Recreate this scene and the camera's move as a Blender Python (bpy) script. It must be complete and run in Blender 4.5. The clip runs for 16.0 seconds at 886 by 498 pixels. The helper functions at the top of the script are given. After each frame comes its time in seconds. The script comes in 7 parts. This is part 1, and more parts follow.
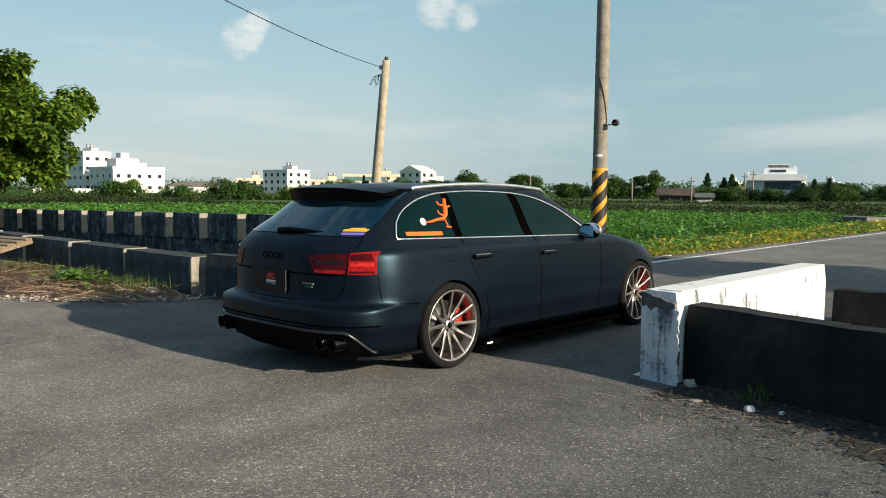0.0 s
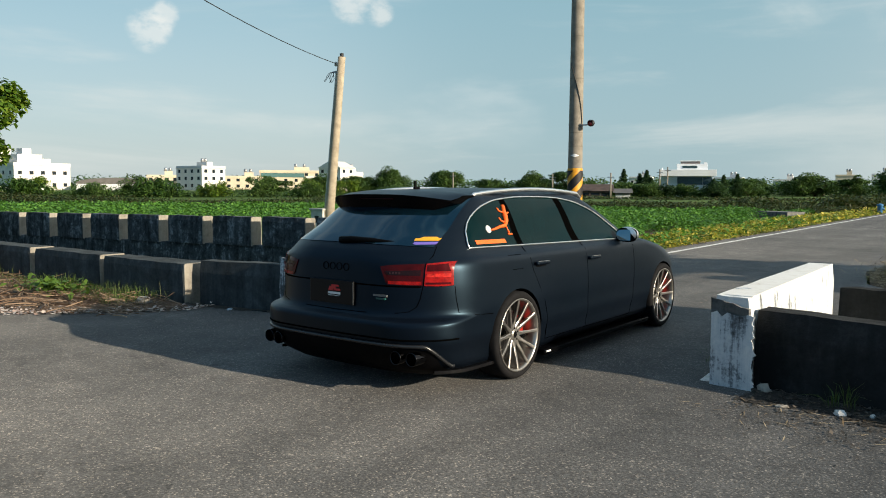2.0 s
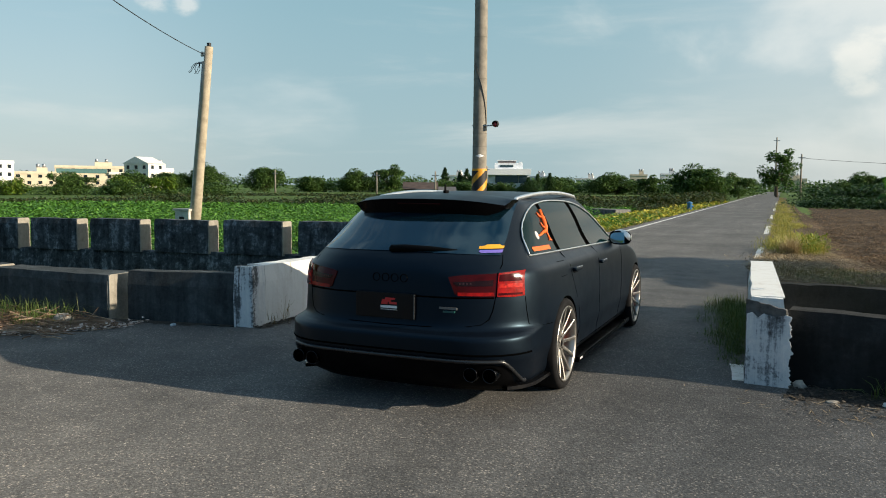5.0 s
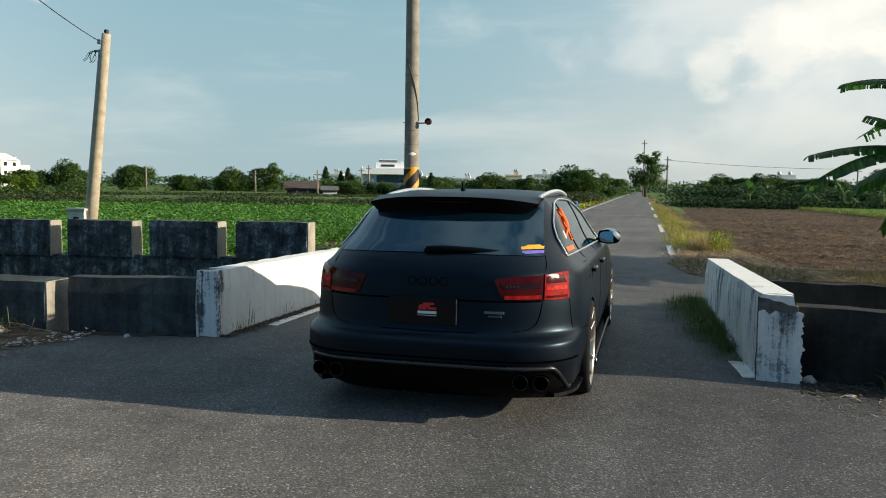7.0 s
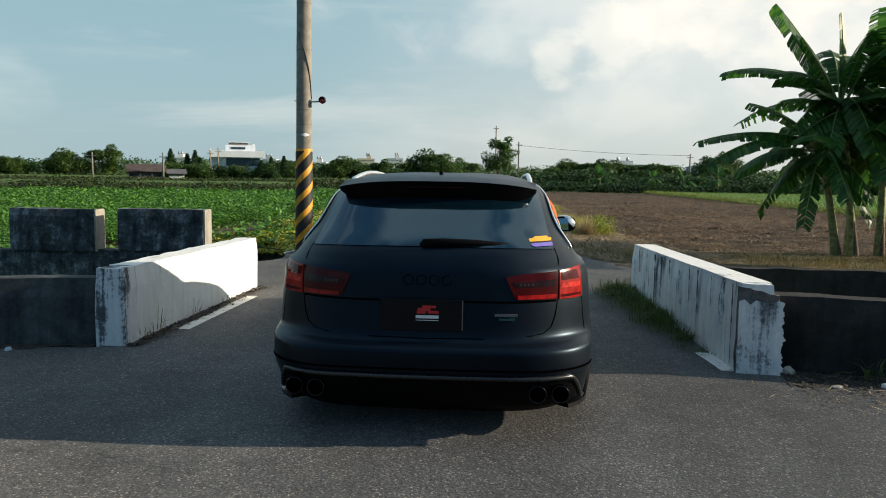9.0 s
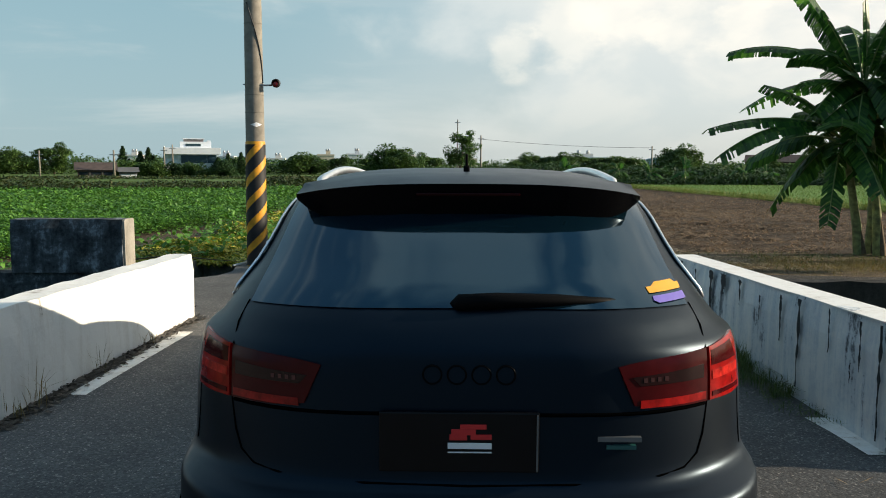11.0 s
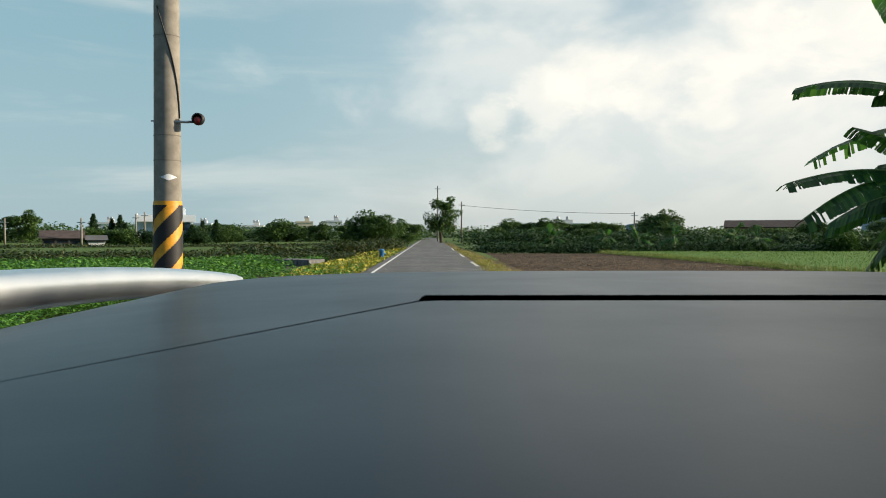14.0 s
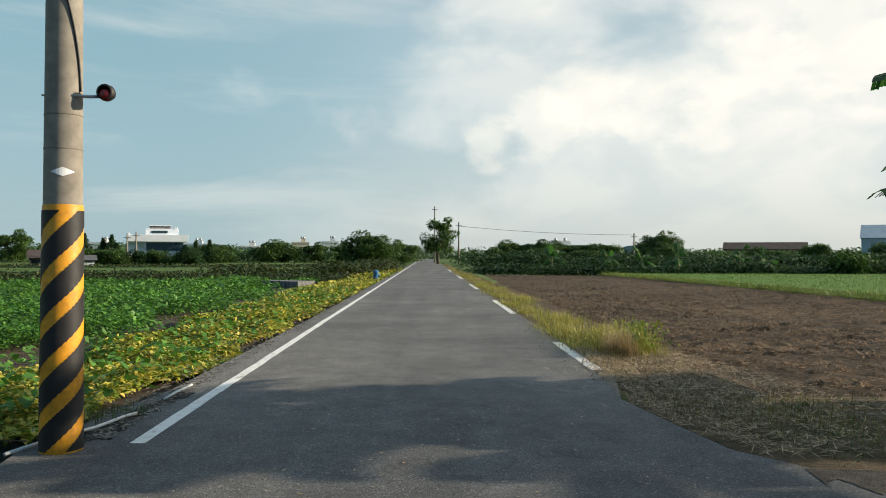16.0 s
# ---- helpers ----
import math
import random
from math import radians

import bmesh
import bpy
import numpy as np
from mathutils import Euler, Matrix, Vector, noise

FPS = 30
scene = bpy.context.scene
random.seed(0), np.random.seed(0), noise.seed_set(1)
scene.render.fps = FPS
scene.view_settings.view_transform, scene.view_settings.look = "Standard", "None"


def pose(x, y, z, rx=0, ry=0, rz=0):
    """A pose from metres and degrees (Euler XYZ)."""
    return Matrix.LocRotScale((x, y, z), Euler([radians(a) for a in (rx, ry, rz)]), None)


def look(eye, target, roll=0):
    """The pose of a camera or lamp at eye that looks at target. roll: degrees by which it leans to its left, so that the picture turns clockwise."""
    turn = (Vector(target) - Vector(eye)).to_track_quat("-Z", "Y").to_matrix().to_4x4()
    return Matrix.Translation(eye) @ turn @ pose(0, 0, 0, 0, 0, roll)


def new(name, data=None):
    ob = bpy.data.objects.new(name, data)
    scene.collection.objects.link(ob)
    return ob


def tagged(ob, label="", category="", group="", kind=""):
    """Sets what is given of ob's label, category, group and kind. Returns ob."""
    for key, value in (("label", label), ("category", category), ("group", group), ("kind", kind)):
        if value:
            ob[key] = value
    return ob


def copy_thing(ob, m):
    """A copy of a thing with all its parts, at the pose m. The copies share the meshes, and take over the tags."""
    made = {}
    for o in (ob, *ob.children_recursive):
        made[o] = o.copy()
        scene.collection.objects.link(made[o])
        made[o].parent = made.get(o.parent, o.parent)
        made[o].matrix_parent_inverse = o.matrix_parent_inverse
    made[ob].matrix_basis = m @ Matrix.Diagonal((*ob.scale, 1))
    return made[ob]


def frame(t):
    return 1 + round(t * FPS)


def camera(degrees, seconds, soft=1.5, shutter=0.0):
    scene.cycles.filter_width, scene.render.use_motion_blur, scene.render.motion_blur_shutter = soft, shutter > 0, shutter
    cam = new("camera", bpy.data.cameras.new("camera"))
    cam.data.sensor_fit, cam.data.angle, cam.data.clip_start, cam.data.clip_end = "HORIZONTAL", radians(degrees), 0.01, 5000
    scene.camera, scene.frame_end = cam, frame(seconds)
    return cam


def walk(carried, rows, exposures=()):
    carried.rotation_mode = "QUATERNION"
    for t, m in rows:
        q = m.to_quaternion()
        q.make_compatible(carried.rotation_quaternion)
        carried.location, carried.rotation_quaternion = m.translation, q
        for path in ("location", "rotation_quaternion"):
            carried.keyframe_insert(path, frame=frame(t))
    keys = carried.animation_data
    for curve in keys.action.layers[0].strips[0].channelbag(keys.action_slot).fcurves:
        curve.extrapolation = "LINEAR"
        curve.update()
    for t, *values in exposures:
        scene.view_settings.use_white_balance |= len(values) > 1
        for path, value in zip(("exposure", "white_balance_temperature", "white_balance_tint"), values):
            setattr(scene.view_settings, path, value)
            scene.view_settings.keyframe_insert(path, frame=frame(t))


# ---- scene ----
cam = camera(58.8, 16.0, 1.0)
PATH = [
    (0, (0.432, -0.489, 1.42), (-0.953, 0.946, 1.272), 0.5),
    (0.5, (0.189, -0.685, 1.431), (-1.154, 0.789, 1.282), 0.5),
    (1, (-0.061, -0.835, 1.449), (-1.354, 0.684, 1.298), 0.4),
    (1.5, (-0.31, -0.989, 1.477), (-1.559, 0.565, 1.322), 0.4),
    (2, (-0.558, -1.116, 1.496), (-1.785, 0.456, 1.339), 0.3),
    (2.5, (-0.825, -1.237, 1.516), (-2.019, 0.359, 1.358), 0.4),
    (3, (-1.104, -1.367, 1.522), (-2.244, 0.269, 1.362), 0.4),
    (3.5, (-1.368, -1.472, 1.512), (-2.49, 0.176, 1.35), 0.3),
    (4, (-1.637, -1.553, 1.517), (-2.716, 0.123, 1.355), 0.4),
    (4.5, (-1.917, -1.66, 1.532), (-2.878, 0.087, 1.372), 0.5),
    (4.7, (-2.041, -1.688, 1.533), (-2.945, 0.089, 1.373), 0.5),
    (7, (-3.35, -1.784, 1.506), (-3.887, 0.137, 1.348), 0.7),
    (7.5, (-3.603, -1.716, 1.495), (-4.041, 0.229, 1.336), 0.9),
    (8, (-3.871, -1.618, 1.499), (-4.193, 0.349, 1.336), 0.9),
    (8.5, (-4.135, -1.469, 1.481), (-4.372, 0.51, 1.314), 1.0),
    (9, (-4.347, -1.233, 1.489), (-4.514, 0.751, 1.296), 0.9),
    (9.2, (-4.43, -1.089, 1.494), (-4.574, 0.896, 1.294), 0.9),
    (11.3, (-4.849, 1.172, 1.49), (-4.908, 3.16, 1.285), 0.2),
    (11.5, (-4.899, 1.409, 1.491), (-4.95, 3.398, 1.286), 0.2),
    (12, (-4.965, 2.008, 1.5), (-5.008, 3.998, 1.306), 0.2),
    (12.5, (-5.005, 2.599, 1.494), (-5.04, 4.59, 1.307), 0.2),
    (13, (-5.019, 3.177, 1.517), (-5.05, 5.173, 1.389), 0.1),
    (13.5, (-5.037, 3.774, 1.522), (-5.061, 5.773, 1.446), 0.1),
    (14, (-5.05, 4.36, 1.524), (-5.068, 6.36, 1.487), -0.0),
    (14.5, (-5.052, 4.941, 1.528), (-5.066, 6.941, 1.494), 0.1),
    (15, (-5.029, 5.471, 1.52), (-5.044, 7.471, 1.491), -0.0),
    (15.5, (-5.069, 6.059, 1.513), (-5.08, 8.059, 1.495), 0.3),
    (16, (-5.083, 6.624, 1.497), (-5.093, 8.624, 1.514), 0.2),
]
walk(cam, [(t, look(eye, target, roll)) for t, eye, target, roll in PATH], [(0, 0.53), (16, 0.53)])

# ---- world, sun ----
SUN_AZ, SUN_EL = radians(84.0), radians(18.6)
world = bpy.data.worlds.new("sky")
scene.world = world
world.use_nodes = True
wn, wl = world.node_tree.nodes, world.node_tree.links
wn.clear()


def wnode(kind, **values):
    n = wn.new(kind)
    for k, v in values.items():
        n.inputs[k].default_value = v
    return n


w_out = wn.new("ShaderNodeOutputWorld")
w_bg = wnode("ShaderNodeBackground", Strength=0.10)
w_sky = wn.new("ShaderNodeTexSky")
w_sky.sky_type, w_sky.sun_disc = "NISHITA", False
w_sky.sun_elevation, w_sky.sun_rotation = SUN_EL, SUN_AZ
w_sky.air_density, w_sky.dust_density, w_sky.ozone_density = 1.0, 2.0, 2.0
w_co = wn.new("ShaderNodeTexCoord")
# a hazy sky, whiter towards the sun's side, with soft heaps of cloud
w_map = wn.new("ShaderNodeMapping")
w_map.inputs["Scale"].default_value = (1.0, 1.0, 1.7)
w_map.inputs["Location"].default_value = (0.62, 0.15, 0.30)
w_n1 = wnode("ShaderNodeTexNoise", Scale=3.4, Detail=7.0, Roughness=0.50, Distortion=0.25)
w_sep = wn.new("ShaderNodeSeparateXYZ")
w_side = wn.new("ShaderNodeMapRange")
w_side.interpolation_type = "SMOOTHSTEP"
for k, v in (("From Min", 0.22), ("From Max", 1.02), ("To Min", 0.0), ("To Max", 1.0)):
    w_side.inputs[k].default_value = v
w_bias = wn.new("ShaderNodeMath")
w_bias.operation = "MULTIPLY_ADD"
w_bias.inputs[1].default_value, w_bias.inputs[2].default_value = 0.41, -0.15
w_add = wn.new("ShaderNodeMath")
w_add.operation = "ADD"
w_ramp = wn.new("ShaderNodeValToRGB")
w_ramp.color_ramp.interpolation = "EASE"
w_ramp.color_ramp.elements[0].position, w_ramp.color_ramp.elements[1].position = 0.465, 0.665
w_ramp.color_ramp.elements[1].color = (0.9, 0.9, 0.9, 1)
w_low = wn.new("ShaderNodeMapRange")
for k, v in (("From Min", 0.02), ("From Max", 0.16), ("To Min", 0.25), ("To Max", 1.0)):
    w_low.inputs[k].default_value = v
w_cov = wn.new("ShaderNodeMath")
w_cov.operation = "MULTIPLY"


def wmix(fac, a, b):
    n = wn.new("ShaderNodeMix")
    n.data_type = "RGBA"
    for key, v in (("Factor", fac), ("A", a), ("B", b)):
        if isinstance(v, (int, float)):
            n.inputs[key].default_value = v
        elif isinstance(v, tuple):
            n.inputs[key].default_value = (*v, 1)
        else:
            wl.new(v, n.inputs[key])
    return n.outputs["Result"]


wl.new(w_co.outputs["Generated"], w_map.inputs["Vector"])
wl.new(w_map.outputs["Vector"], w_n1.inputs["Vector"])
wl.new(w_co.outputs["Generated"], w_sep.inputs["Vector"])
# the haze is thickest towards the north-east
w_east = wn.new("ShaderNodeVectorMath")
w_east.operation = "DOT_PRODUCT"
w_east.inputs[1].default_value = (0.766, 0.643, 0.0)
wl.new(w_co.outputs["Generated"], w_east.inputs[0])
wl.new(w_east.outputs["Value"], w_side.inputs["Value"])
wl.new(w_side.outputs["Result"], w_bias.inputs[0])
wl.new(w_n1.outputs["Fac"], w_add.inputs[0])
w_aloft = wn.new("ShaderNodeMapRange")
w_aloft.interpolation_type = "SMOOTHSTEP"
for k, v in (("From Min", 0.40), ("From Max", 0.85), ("To Min", 0.0), ("To Max", 0.11)):
    w_aloft.inputs[k].default_value = v
wl.new(w_sep.outputs["Z"], w_aloft.inputs["Value"])
w_more = wn.new("ShaderNodeMath")
w_more.operation = "ADD"
wl.new(w_bias.outputs[0], w_more.inputs[0])
wl.new(w_aloft.outputs["Result"], w_more.inputs[1])
wl.new(w_more.outputs[0], w_add.inputs[1])
wl.new(w_add.outputs[0], w_ramp.inputs["Fac"])
wl.new(w_sep.outputs["Z"], w_low.inputs["Value"])
wl.new(w_ramp.outputs["Color"], w_cov.inputs[0])
wl.new(w_low.outputs["Result"], w_cov.inputs[1])
w_high = wn.new("ShaderNodeMapRange")
w_high.interpolation_type = "SMOOTHSTEP"
for k, v in (("From Min", 0.16), ("From Max", 0.80), ("To Min", 0.0), ("To Max", 1.0)):
    w_high.inputs[k].default_value = v
wl.new(w_sep.outputs["Z"], w_high.inputs["Value"])
haze = wmix(w_side.outputs["Result"], (2.64, 4.10, 4.58), (4.04, 4.75, 4.83))
w_band = wn.new("ShaderNodeMapRange")
for k, v in (("From Min", 0.0), ("From Max", 0.22), ("To Min", 0.85), ("To Max", 0.0)):
    w_band.inputs[k].default_value = v
wl.new(w_sep.outputs["Z"], w_band.inputs["Value"])
haze = wmix(w_band.outputs["Result"], haze, wmix(w_side.outputs["Result"], (4.55, 5.05, 5.00), (4.25, 4.62, 4.55)))
clear = wmix(w_high.outputs["Result"], wmix(0.80, w_sky.outputs["Color"], haze), (0.95, 1.85, 2.75))
# clear blue towards the south
w_south = wn.new("ShaderNodeMapRange")
w_south.interpolation_type = "SMOOTHSTEP"
for k, v in (("From Min", 0.15), ("From Max", -0.45), ("To Min", 0.0), ("To Max", 1.0)):
    w_south.inputs[k].default_value = v
wl.new(w_sep.outputs["Y"], w_south.inputs["Value"])
clear = wmix(w_south.outputs["Result"], clear, (0.80, 1.75, 2.75))
# deeper blue between the haze of the west and the clouds of the east
w_gap = wn.new("ShaderNodeVectorMath")
w_gap.operation = "DOT_PRODUCT"
w_gap.inputs[1].default_value = (math.sin(radians(-25)), math.cos(radians(-25)), 0.16)
wl.new(w_co.outputs["Generated"], w_gap.inputs[0])
w_deep = wn.new("ShaderNodeMapRange")
w_deep.interpolation_type = "SMOOTHSTEP"
for k, v in (("From Min", 0.925), ("From Max", 1.01), ("To Min", 0.0), ("To Max", 0.50)):
    w_deep.inputs[k].default_value = v
wl.new(w_gap.outputs["Value"], w_deep.inputs["Value"])
clear = wmix(w_deep.outputs["Result"], clear, (1.75, 3.05, 3.55))
# darker and brighter heaps inside the cloud
w_n2 = wnode("ShaderNodeTexNoise", Scale=6.5, Detail=5.0, Roughness=0.52, Distortion=0.4)
wl.new(w_map.outputs["Vector"], w_n2.inputs["Vector"])
w_heap = wn.new("ShaderNodeMapRange")
w_heap.interpolation_type = "SMOOTHSTEP"
for k, v in (("From Min", 0.38), ("From Max", 0.62), ("To Min", 0.0), ("To Max", 1.0)):
    w_heap.inputs[k].default_value = v
wl.new(w_n2.outputs["Fac"], w_heap.inputs["Value"])
heaps = wmix(w_heap.outputs["Result"], (5.75, 5.95, 5.75), (7.60, 7.25, 6.55))
cloudy = wmix(w_cov.outputs[0], clear, wmix(w_side.outputs["Result"], (4.86, 5.40, 5.40), heaps))
# a few small cumulus clouds over the fields to the west
w_n3 = wnode("ShaderNodeTexNoise", Scale=46.0, Detail=6.0, Roughness=0.55)
wl.new(w_map.outputs["Vector"], w_n3.inputs["Vector"])
for az, el, wide in ((-58.2, 10.3, 1.9), (-57.2, 11.3, 1.3), (-44.5, 12.8, 2.0), (-42.6, 12.2, 1.4)):
    w_dot = wn.new("ShaderNodeVectorMath")
    w_dot.operation = "DOT_PRODUCT"
    az, el = radians(az), radians(el)
    w_dot.inputs[1].default_value = (math.sin(az) * math.cos(el), math.cos(az) * math.cos(el), math.sin(el))
    wl.new(w_co.outputs["Generated"], w_dot.inputs[0])
    w_near = wn.new("ShaderNodeMapRange")
    for k, v in (("From Min", math.cos(radians(wide))), ("From Max", 1.0), ("To Min", 0.0), ("To Max", 1.0)):
        w_near.inputs[k].default_value = v
    wl.new(w_dot.outputs["Value"], w_near.inputs["Value"])
    w_sum = wn.new("ShaderNodeMath")
    w_sum.operation = "MULTIPLY"
    wl.new(w_near.outputs["Result"], w_sum.inputs[0])
    wl.new(w_n3.outputs["Fac"], w_sum.inputs[1])
    w_puff = wn.new("ShaderNodeMapRange")
    w_puff.interpolation_type = "SMOOTHSTEP"
    for k, v in (("From Min", 0.15), ("From Max", 0.52), ("To Min", 0.0), ("To Max", 0.50)):
        w_puff.inputs[k].default_value = v
    wl.new(w_sum.outputs[0], w_puff.inputs["Value"])
    cloudy = wmix(w_puff.outputs["Result"], cloudy, (6.83, 6.70, 6.27))
# sunlit heaps of cumulus in the haze to the north and north-east
w_n5 = wnode("ShaderNodeTexNoise", Scale=11.0, Detail=8.0, Roughness=0.58)
wl.new(w_map.outputs["Vector"], w_n5.inputs["Vector"])
for az, el, wide in ((7.0, 9.2, 3.6), (10.6, 11.0, 4.6), (14.5, 10.3, 4.0), (18.0, 9.4, 3.0), (3.0, 8.3, 2.8), (27.0, 14.5, 6.0), (22.0, 13.0, 4.0)):
    w_dot = wn.new("ShaderNodeVectorMath")
    w_dot.operation = "DOT_PRODUCT"
    az, el = radians(az), radians(el)
    w_dot.inputs[1].default_value = (math.sin(az) * math.cos(el), math.cos(az) * math.cos(el), math.sin(el))
    wl.new(w_co.outputs["Generated"], w_dot.inputs[0])
    w_near = wn.new("ShaderNodeMapRange")
    for k, v in (("From Min", math.cos(radians(wide))), ("From Max", 1.0), ("To Min", 0.0), ("To Max", 1.0)):
        w_near.inputs[k].default_value = v
    wl.new(w_dot.outputs["Value"], w_near.inputs["Value"])
    w_sum = wn.new("ShaderNodeMath")
    w_sum.operation = "MULTIPLY_ADD"
    w_sum.inputs[1].default_value = 2.6
    wl.new(w_n5.outputs["Fac"], w_sum.inputs[0])
    wl.new(w_near.outputs["Result"], w_sum.inputs[2])
    w_puff = wn.new("ShaderNodeMapRange")
    w_puff.interpolation_type = "SMOOTHSTEP"
    for k, v in (("From Min", 1.62), ("From Max", 2.25), ("To Min", 0.0), ("To Max", 0.34)):
        w_puff.inputs[k].default_value = v
    wl.new(w_sum.outputs[0], w_puff.inputs["Value"])
    w_gate = wn.new("ShaderNodeMath")
    w_gate.operation = "MULTIPLY"
    w_edge = wn.new("ShaderNodeMapRange")
    w_edge.interpolation_type = "SMOOTHSTEP"
    for k, v in (("From Min", 0.0), ("From Max", 0.45), ("To Min", 0.0), ("To Max", 1.0)):
        w_edge.inputs[k].default_value = v
    wl.new(w_near.outputs["Result"], w_edge.inputs["Value"])
    wl.new(w_puff.outputs["Result"], w_gate.inputs[0])
    wl.new(w_edge.outputs["Result"], w_gate.inputs[1])
    cloudy = wmix(w_gate.outputs[0], cloudy, (8.6, 8.0, 6.9))
# long thin streaks of cirrus
w_map2 = wn.new("ShaderNodeMapping")
w_map2.inputs["Scale"].default_value, w_map2.inputs["Rotation"].default_value = (1.0, 1.0, 7.0), (radians(4), radians(-5), 0)
wl.new(w_co.outputs["Generated"], w_map2.inputs["Vector"])
w_n4 = wnode("ShaderNodeTexNoise", Scale=1.9, Detail=8.0, Roughness=0.58, Distortion=0.35)
wl.new(w_map2.outputs["Vector"], w_n4.inputs["Vector"])
w_thin = wn.new("ShaderNodeMapRange")
w_thin.interpolation_type = "SMOOTHSTEP"
for k, v in (("From Min", 0.50), ("From Max", 0.76), ("To Min", 0.0), ("To Max", 0.50)):
    w_thin.inputs[k].default_value = v
wl.new(w_n4.outputs["Fac"], w_thin.inputs["Value"])
w_west = wn.new("ShaderNodeMath")
w_west.operation = "MULTIPLY_ADD"
w_west.inputs[1].default_value, w_west.inputs[2].default_value = -0.9, 1.0
wl.new(w_side.outputs["Result"], w_west.inputs[0])
w_veil = wn.new("ShaderNodeMath")
w_veil.operation = "MULTIPLY"
wl.new(w_thin.outputs["Result"], w_veil.inputs[0])
wl.new(w_west.outputs[0], w_veil.inputs[1])
cloudy = wmix(w_veil.outputs[0], cloudy, (5.75, 5.85, 5.55))
wl.new(cloudy, w_bg.inputs["Color"])
wl.new(w_bg.outputs["Background"], w_out.inputs["Surface"])

sun = new("sun", bpy.data.lights.new("sun", "SUN"))
sun.data.energy, sun.data.angle, sun.data.color = 4.75, radians(0.53), (1.0, 0.86, 0.66)
SUN_WAY = Vector((math.sin(SUN_AZ) * math.cos(SUN_EL), math.cos(SUN_AZ) * math.cos(SUN_EL), math.sin(SUN_EL)))
sun.matrix_world = look(SUN_WAY * 60, (0, 0, 0))

# ---- materials ----
def material(name, rough=0.8, metal=0.0, color=(0.5, 0.5, 0.5), spec=0.5, coat=0.0):
    m = bpy.data.materials.new(name)
    m.use_nodes = True
    b = m.node_tree.nodes["Principled BSDF"]
    b.inputs["Base Color"].default_value = (*color, 1)
    b.inputs["Roughness"].default_value, b.inputs["Metallic"].default_value = rough, metal
    b.inputs["Specular IOR Level"].default_value = spec
    b.inputs["Coat Weight"].default_value = coat
    return m


class Nodes:
    """Short hand for the node tree of one material."""

    def __init__(self, m):
        self.t, self.b = m.node_tree, m.node_tree.nodes["Principled BSDF"]
        self.pos = self.t.nodes.new("ShaderNodeNewGeometry").outputs["Position"]

    def local(self):
        return self.t.nodes.new("ShaderNodeTexCoord").outputs["Object"]

    def stretch(self, scale, vec=None, turn=0.0):
        n = self.t.nodes.new("ShaderNodeMapping")
        n.inputs["Scale"].default_value = scale
        n.inputs["Rotation"].default_value = (0, 0, turn)
        self.t.links.new(vec or self.pos, n.inputs["Vector"])
        return n.outputs["Vector"]

    def noise(self, scale, detail=4.0, rough=0.55, vec=None, warp=0.0):
        n = self.t.nodes.new("ShaderNodeTexNoise")
        for k, v in (("Scale", scale), ("Detail", detail), ("Roughness", rough), ("Distortion", warp)):
            n.inputs[k].default_value = v
        self.t.links.new(vec or self.pos, n.inputs["Vector"])
        return n.outputs["Fac"]

    def cells(self, scale, vec=None, out="Distance"):
        n = self.t.nodes.new("ShaderNodeTexVoronoi")
        n.inputs["Scale"].default_value = scale
        self.t.links.new(vec or self.pos, n.inputs["Vector"])
        return n.outputs[out]

    def ramp(self, fac, *stops):
        n = self.t.nodes.new("ShaderNodeValToRGB")
        e = n.color_ramp.elements
        while len(e) < len(stops):
            e.new(0.5)
        for k, (p, c) in zip(e, stops):
            k.position, k.color = p, (*((c,) * 3 if isinstance(c, (int, float)) else c), 1)
        self.t.links.new(fac, n.inputs["Fac"])
        return n.outputs["Color"]

    def mix(self, fac, a, b, how="MIX"):
        n = self.t.nodes.new("ShaderNodeMix")
        n.data_type, n.blend_type = "RGBA", how
        for key, v in (("Factor", fac), ("A", a), ("B", b)):
            if isinstance(v, (int, float)):
                n.inputs[key].default_value = v
            elif isinstance(v, tuple):
                n.inputs[key].default_value = (*v, 1)
            else:
                self.t.links.new(v, n.inputs[key])
        return n.outputs["Result"]

    def math(self, how, a, b):
        n = self.t.nodes.new("ShaderNodeMath")
        n.operation = how
        for i, v in enumerate((a, b)):
            if isinstance(v, (int, float)):
                n.inputs[i].default_value = v
            else:
                self.t.links.new(v, n.inputs[i])
        return n.outputs[0]

    def random(self, island=True):
        if island:
            return self.t.nodes.new("ShaderNodeNewGeometry").outputs["Random Per Island"]
        return self.t.nodes.new("ShaderNodeObjectInfo").outputs["Random"]

    def color(self, c):
        self.t.links.new(c, self.b.inputs["Base Color"])
        return self

    def rough(self, c):
        self.t.links.new(c, self.b.inputs["Roughness"])
        return self

    def bump(self, height, strength=0.3, distance=0.02):
        n = self.t.nodes.new("ShaderNodeBump")
        n.inputs["Strength"].default_value, n.inputs["Distance"].default_value = strength, distance
        self.t.links.new(height, n.inputs["Height"])
        self.t.links.new(n.outputs["Normal"], self.b.inputs["Normal"])
        return self


